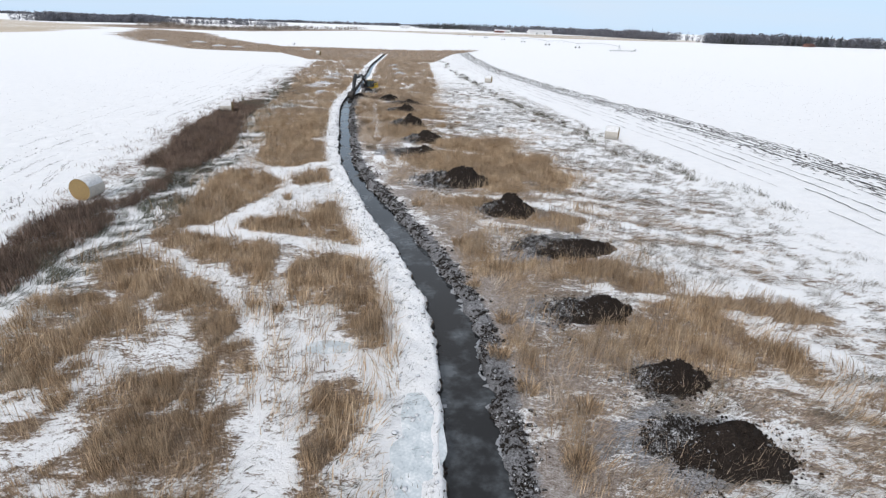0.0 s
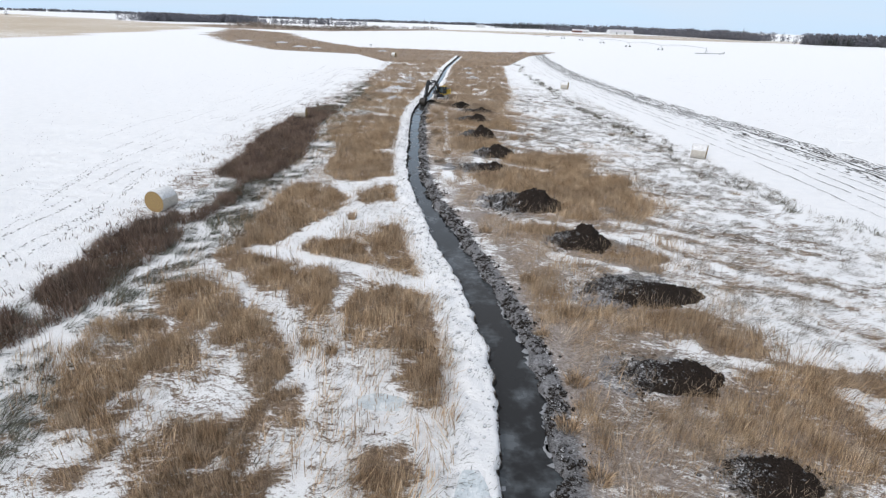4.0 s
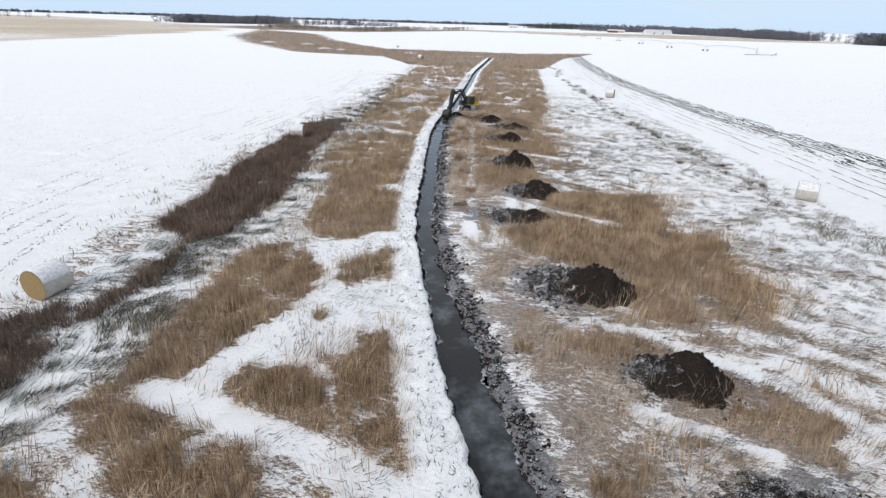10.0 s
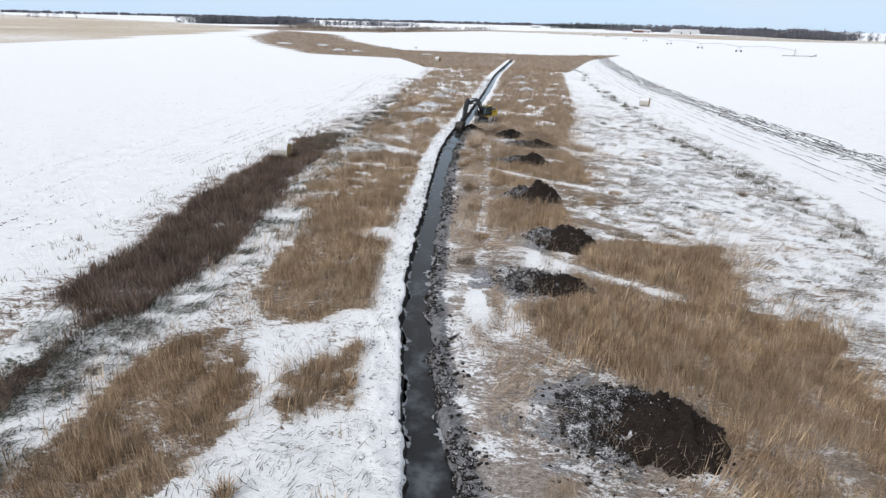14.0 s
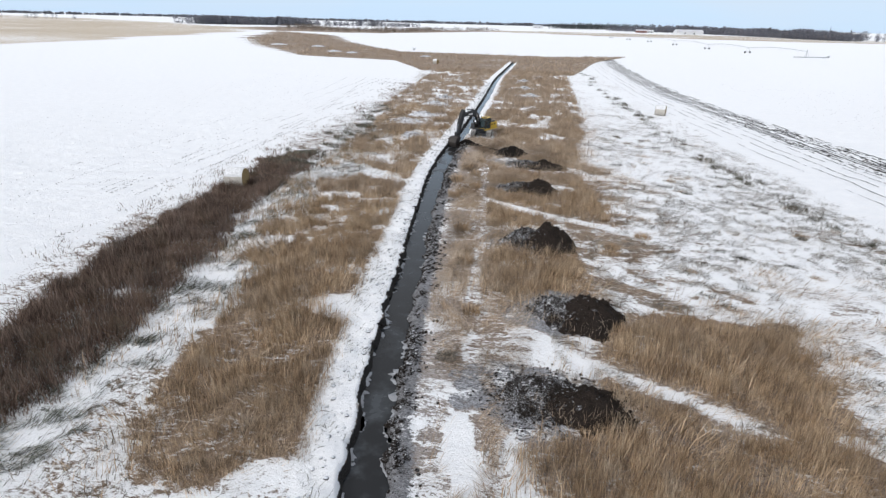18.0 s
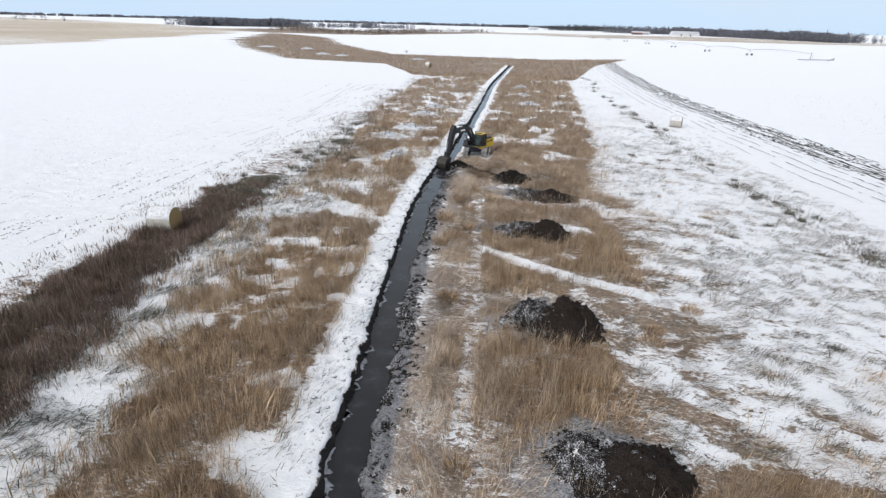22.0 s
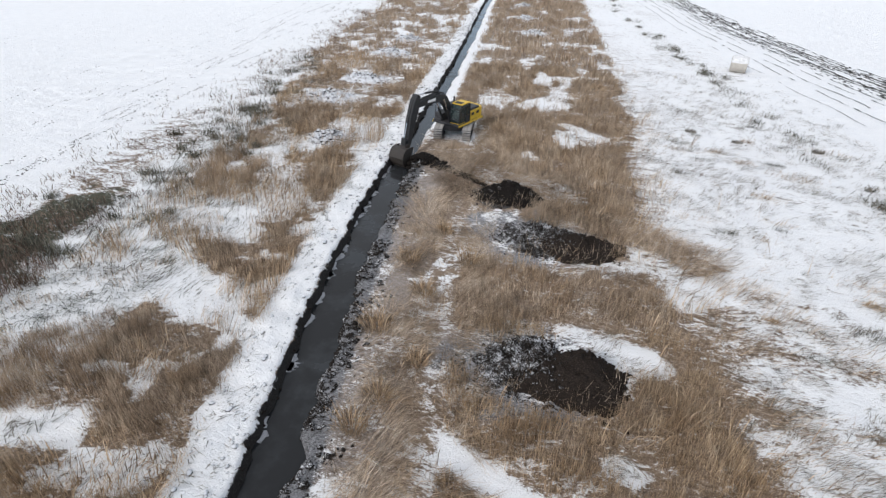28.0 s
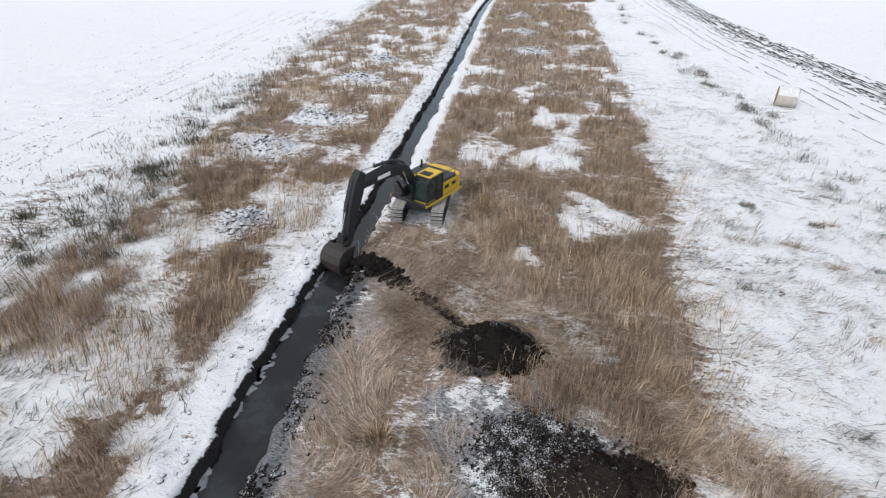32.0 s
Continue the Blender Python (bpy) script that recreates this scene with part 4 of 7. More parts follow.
reed_bed("reed_bed", (-40, 140, 16, 240), 17, 40, "continuous brown reed marsh along the narrow ditch", 1.5, 0.05, M_REED_DULL)
reed_bed("reed_bed", (-110, 232, 60, 360), 18, 3.2, "far brown reed marsh bending across the fields", 1.3, 0.12, M_REED_DULL)
reed_bed("reed_bed", (-300, 280, -90, 700), 19, 0.7, "distant brown reed marsh between snowy fields", 1.3, 0.3, M_REED_DULL)


def weed_strip():
    rng = np.random.default_rng(31)
    x, y = scatter(rng, (-31, -6, -16, 128), 330)
    d = weeds_field(x, y)
    keep = rng.random(len(x)) < step(-d + 0.2, -0.4, 0.6) * (0.45 + 0.7 * fbm(x, y, 0.6, 81)) * step(fbm(x, y, 0.35, 83), 0.22, 0.42) * np.interp(y, [94, 108], [1.0, 0.25])
    x, y = x[keep], y[keep]
    n = len(x)
    pts = np.stack([x, y, place_z(x, y) - 0.03], -1)
    h = 1.2 * (0.1 + 1.3 * fbm(x, y, 0.7, 82)) * rng.uniform(0.4, 1.15, n) * np.interp(y, [92, 108], [1.0, 0.3])
    w, lean, head = 0.024 * rng.uniform(0.6, 1.6, n), np.abs(rng.normal(0.32, 0.25, n)), rng.uniform(0, 6.28, n)
    k = rng.random(n) < 0.8
    data = both(straws(rng, pts[k], h[k], w[k] * 1.1, lean[k], head[k]), blades(rng, pts[~k], h[~k], w[~k], lean[~k], head[~k]))
    stuff("weed_strip", data, M_WEED, "dark brown dead weeds along the field edge", "weeds")


def tufted(name, rng, x, y, h, w, lean, heading, material, label, category):
    pts = np.stack([x, y, place_z(x, y) - 0.02], -1)
    s = rng.random(len(x)) < 0.85
    data = both(straws(rng, pts[s], h[s], w[s], lean[s], heading[s]), blades(rng, pts[~s], h[~s], w[~s], lean[~s], heading[~s]))
    stuff(name, data, material, label, category)


def sedges():
    rng = np.random.default_rng(32)
    x, y = scatter(rng, (-29, -6, -14, 128), 230)
    f = step(-np.abs(x + 21.0), -5.2, -2.6)
    sx, sy = x + 2.2 * fbm(x, y, 0.2, 79), y + 2.2 * fbm(x, y, 0.2, 80)
    keep = rng.random(len(x)) < f * step(0.6 * fbm(0.8 * (0.88 * sx + 0.48 * sy), 1.1 * (0.88 * sy - 0.48 * sx), 1.3, 84) + 0.4 * fbm(x, y, 0.3, 30), np.interp(y, [60, 70], [0.43, 0.44]), np.interp(y, [60, 70], [0.59, 0.60])) * np.interp(y, [12, 56, 70, 128], [0.7, 0.8, 0.55, 0.12])
    keep &= (reed_field(x, y) > 0)
    x, y = x[keep], y[keep]
    n = len(x)
    head = 0.4 + (fbm(x, y, 0.3, 85) - 0.5) * 5 + rng.normal(0, 0.3, n)
    tufted("sedge", rng, x, y, rng.uniform(0.35, 0.95, n), 0.034 * rng.uniform(0.6, 1.4, n), np.clip(rng.normal(1.15, 0.22, n), 0.3, 1.45), head,
           M_SEDGE_DARK, "dark green sedge pressed flat under thin snow", "sedge")


def field_grass():
    rng = np.random.default_rng(33)
    x, y = scatter(rng, (2, -6, 34, 150), 190)
    zone = step(x, ditch_x(y) + 5, ditch_x(y) + 9) * (1 - step(x, np.interp(y, [0, 60, 130, 200], [31, 31, 27, 22]), np.interp(y, [0, 60, 130, 200], [35, 34, 29, 25])))
    wx, wy = x + 5 * fbm(x, y, 0.12, 78), y + 5 * fbm(x, y, 0.12, 76)
    streak = 0.30 * fbm(0.8 * (0.8 * wx - 0.6 * wy), 1.2 * (0.8 * wy + 0.6 * wx), 0.9, 86) + 0.45 * fbm(x, y, 1.5, 34, 3) + 0.25 * fbm(x, y, 0.16, 74)
    keep = (rng.random(len(x)) < zone * step(streak, 0.47, 0.60) * np.interp(y, [50, 65, 95, 108], [1.0, 1.3, 1.0, 0.5])) & (reed_field(x, y) > -0.2)
    x, y = x[keep], y[keep]
    n = len(x)
    head = -0.7 + (fbm(x, y, 0.5, 87) - 0.5) * 7.0 + rng.normal(0, 0.35, n)
    tufted("field_grass", rng, x, y, rng.uniform(0.15, 0.6, n), 0.019 * rng.uniform(0.6, 1.5, n), np.clip(rng.normal(1.1, 0.25, n), 0.2, 1.42), head,
           M_GRASS, "wind-laid tan grass showing through thin snow", "grass")
    x, y = scatter(rng, (-38, -6, -26, 190), 22)
    dist = x - field_x(y)
    keep = rng.random(len(x)) < step(dist, -3.5, 1.5) * step(fbm(x, y, 0.8, 88), 0.45, 0.65) * 0.9
    x, y = x[keep], y[keep]
    n = len(x)
    tufted("edge_grass", rng, x, y, rng.uniform(0.2, 0.6, n), 0.05 * rng.uniform(0.6, 1.5, n), np.abs(rng.normal(0.6, 0.3, n)), rng.uniform(0, 6.28, n),
           M_WEED, "small dark grass tufts at the snowy field edge", "grass")
    line = [(20, 260), (18.8, 195), (20.0, 168), (21.6, 148), (22.1, 130), (22.8, 115), (24.9, 104), (27.0, 88), (28.5, 66), (32.5, 55), (36, 40)]
    t = np.linspace(0, 1, len(line))
    c = rng.random(190)
    who = rng.choice(190, 9000, p=(lambda v: v / v.sum())(rng.random(190) ** 2.5 + 0.02))
    wide = rng.uniform(0.15, 0.6, 190)[who]
    x = np.interp(c, t, [p[0] for p in line])[who] + rng.normal(0, 0.7, 190)[who] + rng.normal(0, 1, 9000) * wide
    y = np.interp(c, t, [p[1] for p in line])[who] + rng.normal(0, 1, 9000) * wide * 1.5
    n = len(x)
    tufted("edge_grass", rng, x, y, rng.uniform(0.2, 0.7, n), 0.035 * rng.uniform(0.6, 1.5, n), np.abs(rng.normal(0.6, 0.3, n)), rng.uniform(0, 6.28, n),
           M_SEDGE, "broken line of dark grass beside the farm track", "grass")


def lodged():
    rng = np.random.default_rng(34)
    x, y = scatter(rng, (-11, -4, 14, 128), 280)
    u = x - ditch_x(y) - half_width(y)
    band = step(u, 1.0, 1.6) * (1 - step(u, np.interp(y, [0, 60, 128], [6.5, 5.5, 5.5]), np.interp(y, [0, 60, 128], [9.5, 7.5, 7.5])))
    work = step(-capsules(x, y, [(-7, 119.5, -2, 116, 3.0), (-3, 116.5, 4.0, 113, 1.5), (0.5, 113.2, 5.0, 110.3, 1.0), (5.0, 110.3, 9.5, 105.6, 0.9)]), -0.8, 0.3)
    keep = rng.random(len(x)) < np.maximum(band * step(fbm(x, y, 0.45, 91), np.interp(y, [62, 75], [0.38, 0.30]), np.interp(y, [62, 75], [0.6, 0.48])) * np.interp(y, [0, 50, 62, 75, 128], [0.45, 0.4, 0.4, 1, 1]), work)
    for hx, hy, w, h, f in HEAPS:
        keep &= np.hypot((x - hx) / (w * 0.56), (y - hy + 0.4) / (w * 0.5)) > 1
    keep &= capsules(x, y, GAPS_D) > 0.1
    for pts, r in LANES:
        keep &= chain(x, y, pts, r) > -0.05
    lane = np.abs(x - path_x(y)) < 0.42
    keep &= ~(lane & (y > 62) & (y < 113) & (rng.random(len(x)) < 0.85))
    keep &= ~((np.abs(x + 6.02) < 1.75) & (y > 121.0) & (y < 127))
    keep &= capsules(x, y, [(-8.2, 118.0, -5.6, 116.6, 0.5), (-5.6, 116.6, -2.4, 113.6, 0.15)]) > 0
    keep &= rng.random(len(x)) < step(u, 0.8, 3.2) * 0.9 + 0.1
    x, y = x[keep], y[keep]
    n = len(x)
    head = (fbm(x, y, 0.28, 92) - 0.5) * 11 + rng.normal(0, 0.3, n)
    tufted("flattened_reeds", rng, x, y, rng.uniform(0.4, 1.3, n), 0.016 * rng.uniform(0.6, 1.5, n), np.clip(rng.normal(1.15, 0.25, n), 0.4, 1.48), head,
           M_LODGED, "pale flattened reeds swirled over the east bank", "reeds")


def west_laid():
    """Tan grass pressed into the snow west of the ditch."""
    rng = np.random.default_rng(38)
    x, y = scatter(rng, (-27, 50, -9, 132), 60)
    u = ditch_x(y) - x - half_width(y)
    mask = step(u, 1.8, 2.6) * step(fbm(x, y, 0.6, 26), 0.46, 0.62) * np.interp(y, [50, 70, 92, 120, 132], [0.2, 0.4, 1, 1, 0.6])
    keep = (rng.random(len(x)) < mask) & (weeds_field(x, y) > 0.5) & (capsules(x, y, GAPS_B + GAPS_C) > -0.4)
    x, y = x[keep], y[keep]
    n = len(x)
    head = (fbm(x, y, 0.3, 27) - 0.5) * 9 + rng.normal(0, 0.4, n)
    tufted("laid_grass", rng, x, y, rng.uniform(0.3, 1.0, n), 0.02 * rng.uniform(0.6, 1.5, n), np.clip(rng.normal(1.15, 0.25, n), 0.3, 1.47), head,
           M_LODGED, "pale dry grass laid flat in thin snow", "grass")


def thin_stand():
    """Single stalks and thin tufts between the beds."""
    rng = np.random.default_rng(35)
    x, y = scatter(rng, (-24, -4, 22, 150), 55)
    u = x - ditch_x(y)
    ok = (-u > half_width(y) + 2.0) | (u > half_width(y) + 2.2)
    west = x < ditch_x(y)
    patch = fbm(x, y, 0.42, 93)
    near = step(-reed_field(x, y), -2.8, 0.0)
    dens = near * step(patch, 0.40, 0.62) * np.where(west, np.interp(y, [30, 38], [1.0, 0.7]), np.interp(y, [0, 55, 80], [0.9, 0.8, 0.45])) + np.interp(y, [80, 92], [0.30, 0.75]) * step(patch, 0.43, 0.62) * west * step(y, 55, 70)
    keep = ok & (rng.random(len(x)) < dens * 0.8) & (x > -21 - 0.02 * y)
    worn = (y < 36) & (x < 1) & (rng.random(len(x)) < 0.6)
    for pts, r in LANES:
        keep &= (chain(x, y, pts, r) > -0.1) | worn
    for hx, hy, w, h, f in HEAPS:
        keep &= np.hypot((x - hx) / (w * 0.6), (y - hy) / (w * 0.45)) > 1
    keep &= ~((np.abs(x + 6.02) < 2.2) & (y > 115) & (y < 129))
    x, y = x[keep], y[keep]
    n = len(x)
    tufted("thin_reeds", rng, x, y, rng.uniform(0.3, 1.3, n) * (0.5 + fbm(x, y, 0.5, 94)), 0.03 * rng.uniform(0.6, 1.5, n),
           np.abs(rng.normal(0.45, 0.4, n)), (fbm(x, y, 0.3, 95) - 0.5) * 10, M_REED, "thin scattered dry reed stalks standing in snow", "reeds")


def edge_tufts():
    """Separate dark tufts where the weed strip thins out."""
    rng = np.random.default_rng(36)
    X, Y = [], []
    for _ in range(105):
        y = rng.uniform(92, 150)
        x = np.interp(y, [92, 118, 150], [-26.5, -24.5, -26.5]) + rng.normal(0, 1.9)
        k, r = rng.integers(25, 110), rng.uniform(0.15, 0.55)
        X.append(x + rng.normal(0, r * 1.3, k))
        Y.append(y + rng.normal(0, r, k))
    x, y = np.concatenate(X), np.concatenate(Y)
    n = len(x)
    tufted("edge_grass", rng, x, y, rng.uniform(0.2, 0.75, n), 0.045 * rng.uniform(0.6, 1.5, n), np.abs(rng.normal(0.5, 0.3, n)), rng.uniform(0, 6.28, n),
           M_SEDGE, "grey-green grass tufts beside the snowy field", "grass")


def slope_clumps():
    """Low clumps of tan and grey-green grass dotted over the east slope."""
    rng = np.random.default_rng(37)
    for material, count, label in ((M_REED, 90, "low tan grass clumps dotted over snowy slope"), (M_SEDGE, 80, "small grey-green grass clumps on snowy slope")):
        X, Y = [], []
        for _ in range(count):
            y = rng.uniform(14, 135)
            x = np.interp(y, [14, 60, 135], [15, 9, 8]) + abs(rng.normal(0, 8.5))
            if x > np.interp(y, [14, 60, 135], [34, 31, 26]):
                continue
            k, r = int(rng.integers(30, 190)), rng.uniform(0.15, 0.7)
            X.append(x + rng.normal(0, r * 1.5, k))
            Y.append(y - 0.35 * (X[-1] - x) + rng.normal(0, r * 0.7, k))
        x, y = np.concatenate(X), np.concatenate(Y)
        n = len(x)
        tufted("slope_grass", rng, x, y, rng.uniform(0.15, 0.6, n), 0.022 * rng.uniform(0.6, 1.5, n), np.abs(rng.normal(0.8, 0.35, n)), -0.7 + rng.normal(0, 0.9, n),
               material, label, "grass")
    # brown rough grass beside the tilled slope
    x, y = scatter(rng, (4, 4, 25, 118), 80)
    d = capsules(x, y, [(11, 66.5, 17.5, 71, 1.5), (15, 73, 20, 73.5, 0.8), (18, 78, 22, 78, 0.5), (12, 74.5, 16, 72.5, 1.6), (14, 70, 16, 68, 1.2), (13.5, 10, 19, 17, 1.6), (17, 8, 21, 14, 1.4), (9, 8, 12, 12, 1.2), (6.9, 110.9, 10.6, 106.6, 0.5), (5, 109.4, 9.5, 104.6, 1.0), (11, 103.5, 14, 98, 0.4)]) + (fbm(x, y, 0.5, 31) - 0.5) * 4
    keep = rng.random(len(x)) < step(-d, -0.8, 1.0) * 0.8
    x, y = x[keep], y[keep]
    n = len(x)
    tufted("slope_grass", rng, x, y, rng.uniform(0.3, 0.8, n), 0.02 * rng.uniform(0.6, 1.5, n), np.clip(rng.normal(1.0, 0.3, n), 0.1, 1.4), -0.6 + (fbm(x, y, 0.3, 28) - 0.5) * 5,
           M_LODGED, "rough brown laid grass among snow on slope", "grass")


def slope_laid():
    """Brown grass laid in streaks between the beds of the east side."""
    rng = np.random.default_rng(39)
    x, y = scatter(rng, (1, -6, 27, 118), 150)
    zone = step(x, ditch_x(y) + 4, ditch_x(y) + 6) * (1 - step(x, np.interp(y, [0, 40, 78, 118], [24, 20, 10, 7]), np.interp(y, [0, 40, 78, 118], [29, 25, 15, 11])))
    keep = (rng.random(len(x)) < zone * step(slope_streaks(x, y), 0.48, 0.59) * np.interp(y, [22, 30, 50, 60, 88, 96], [0.36, 0.52, 0.6, 0.42, 0.38, 0.48])) & (reed_field(x, y) > -0.1)
    for pts, r in LANES:
        keep &= chain(x, y, pts, r) > -0.2
    for hx, hy, w, h, f in HEAPS:
        keep &= np.hypot((x - hx) / (w * 0.6), (y - hy) / (w * 0.42)) > 1
    x, y = x[keep], y[keep]
    n = len(x)
    tufted("laid_grass", rng, x, y, rng.uniform(0.3, 0.9, n), 0.019 * rng.uniform(0.6, 1.5, n), np.clip(rng.normal(1.15, 0.25, n), 0.2, 1.45), -0.55 + (fbm(x, y, 0.3, 24) - 0.5) * 3 + rng.normal(0, 0.4, n),
           M_LODGED, "brown dry grass laid in streaks over snow", "grass")


weed_strip()
slope_laid()
slope_clumps()
edge_tufts()
sedges()
field_grass()
lodged()
west_laid()
thin_stand()


# ---- soil ----
def lump_mesh(rng, flat=0.75):
    """A rough clod of twenty faces."""
    bm = bmesh.new()
    bmesh.ops.create_icosphere(bm, subdivisions=1, radius=1.0)
    for v in bm.verts:
        v.co *= 0.72 + 0.5 * rng.random()
        v.co.z *= flat
    bm.verts.ensure_lookup_table()
    vs = np.array([v.co[:] for v in bm.verts])
    fs = np.array([[v.index for v in f.verts] for f in bm.faces])
    bm.free()
    return vs, fs


LUMP_RNG = np.random.default_rng(51)
LUMPS = [lump_mesh(LUMP_RNG, 0.55 + 0.3 * LUMP_RNG.random()) for _ in range(8)]


OCTA = (np.array([(1, 0, 0), (0, 1, 0), (-1, 0, 0), (0, -1, 0), (0, 0, 0.8), (0.1, 0, -0.6)], float),
        np.array([(0, 1, 4), (1, 2, 4), (2, 3, 4), (3, 0, 4), (1, 0, 5), (2, 1, 5), (3, 2, 5), (0, 3, 5)]))


def lump_cloud(rng, x, y, z, size, coarse=False):
    """Clods at places, as verts and triangles."""
    V, Fc, base = [], [], 0
    kinds = [OCTA] if coarse else LUMPS
    kind = rng.integers(0, len(kinds), len(x))
    ang = rng.uniform(0, 6.28, len(x))
    for k, (vs, fs) in enumerate(kinds):
        sel = np.where(kind == k)[0]
        if not len(sel):
            continue
        c, s = np.cos(ang[sel])[:, None], np.sin(ang[sel])[:, None]
        st = rng.uniform(0.7, 1.3, (len(sel), 3)) * size[sel][:, None]
        px, py, pz = vs[None, :, 0] * st[:, :1], vs[None, :, 1] * st[:, 1:2], vs[None, :, 2] * st[:, 2:]
        P = np.stack([x[sel][:, None] + px * c - py * s, y[sel][:, None] + px * s + py * c, z[sel][:, None] + pz], -1)
        V.append(P.reshape(-1, 3))
        Fc.append((fs[None] + (np.arange(len(sel)) * len(vs))[:, None, None] + base).reshape(-1, 3))
        base += P.shape[0] * P.shape[1]
    return np.concatenate(V), np.concatenate(Fc)


def ditch_margin():
    rng = np.random.default_rng(52)
    n = 26000
    y = rng.uniform(8, 119, n)
    u = half_width(y) + bank_wobble(y)[1] + np.abs(rng.normal(0.1, 0.6, n)) + 0.1
    x = ditch_x(y) + u
    keep = fbm(x, y, 0.8, 96) > 0.44 + 0.06 * rng.normal(0, 1, n)
    x, y = x[keep], y[keep]
    size = 0.015 + 0.15 * rng.random(len(x)) ** 5
    stuff("bank_clods", lump_cloud(rng, x, y, place_z(x, y) + size * 0.2, size, True), M_FROST, "grey frosted peat clods along the dug bank", "soil")
    y = rng.uniform(8, 290, 9000)
    x = ditch_x(y) - half_width(y) - bank_wobble(y)[0] - 0.0 - 0.3 * rng.random(len(y)) ** 2
    keep = fbm(x * 0, y, 0.7, 39) > 0.45
    x, y = x[keep], y[keep]
    size = 0.02 + 0.09 * rng.random(len(x)) ** 4
    stuff("bank_clods", lump_cloud(rng, x, y, place_z(x, y) + 0.02, size, True), M_SOIL, "black wet peat crumbs on the cut west bank", "soil")
    # thin shelves of ice left along the edges
    V, Fc, base = [], [], 0
    for _ in range(260):
        y0, side = rng.uniform(8, 118), rng.choice((-1, 1))
        if (side > 0 and rng.random() < 0.6) or fbm(np.array([side * 5.0]), np.array([y0]), 0.12, 99)[0] < 0.45:
            continue
        k = rng.integers(3, 12)
        yy = y0 + np.arange(k) * 0.12
        wl, wr = bank_wobble(yy)
        edge = half_width(yy) + np.where(side < 0, wl + 0.16, wr + 0.30)
        w = rng.uniform(0.04, 0.26) * np.sin(np.linspace(0.25, 2.9, k)) * rng.uniform(0.15, 1.7, k)
        cx = ditch_x(yy)
        top = np.stack([np.concatenate([cx + side * edge, cx + side * (edge - w - 0.1)]), np.concatenate([yy, yy + rng.normal(0, 0.04, k)]), np.full(2 * k, -0.50)], -1)
        low = top - [0, 0, 0.05]
        V += [top, low]
        i = np.arange(k - 1)
        n2 = 2 * k
        for q in (np.stack([i, i + 1, i + 1 + k, i + k], -1), np.stack([i + k, i + k + 1, i + k + 1 + n2, i + k + n2], -1), np.stack([i + n2, i + k + n2, i + k + 1 + n2, i + 1 + n2], -1)):
            Fc.append(q + base)
        base += 4 * k
    stuff("ice_rim", (np.concatenate(V), np.concatenate(Fc)), M_RIM, "grey broken ice along the edge of the ditch water", "ice")


def mound_grid(rng, a, b, h, cx, cy, off, rough, n=64):
    """A loose mound with a ragged foot: verts and quads on a grid, and its height at places."""
    g = np.linspace(-1.25, 1.25, n)
    A, B = np.meshgrid(g, g)
    ang = np.arctan2(B, A)
    rim = 1 + 0.5 * (fbm(np.cos(ang) * 1.6 + off, np.sin(ang) * 1.6 + off, 1.0, 3) - 0.5) * 1.6
    r = np.hypot(A, B) / rim + 0.35 * (fbm(A * 3.2 + off, B * 3.2, 1.0, 4) - 0.5) + 0.22 * (fbm(A * 9 + off, B * 9, 1.0, 5, 2) - 0.5)
    Z = h * np.clip(1 - r, 0, 1) ** 0.75
    Z = Z * (0.72 + 0.6 * fbm(A * 2.2 + off, B * 2.2 + 5, 1.0, 9)) + rough * h * (fbm(A * 7 + off, B * 7, 1.0, 12, 3) - 0.5) * np.clip(1.1 - r, 0, 0.5) * 2
    Z = np.where(r > 0.99, -0.25, Z - 0.02)
    idx = np.arange(n * n).reshape(n, n)
    q = np.stack([idx[:-1, :-1], idx[:-1, 1:], idx[1:, 1:], idx[1:, :-1]], -1).reshape(-1, 4)
    keep = (Z.ravel()[q] > -0.2).any(1)

    def height(px, py):
        u, v = (px - cx) / a, (py - cy) / b
        ii, jj = np.clip(((v + 1.25) / 2.5 * (n - 1)).astype(int), 0, n - 1), np.clip(((u + 1.25) / 2.5 * (n - 1)).astype(int), 0, n - 1)
        return np.where((np.abs(u) < 1.25) & (np.abs(v) < 1.25), Z[ii, jj], -0.25)
    return np.stack([A * a + cx, B * b + cy, Z], -1).reshape(-1, 3), q[keep], height


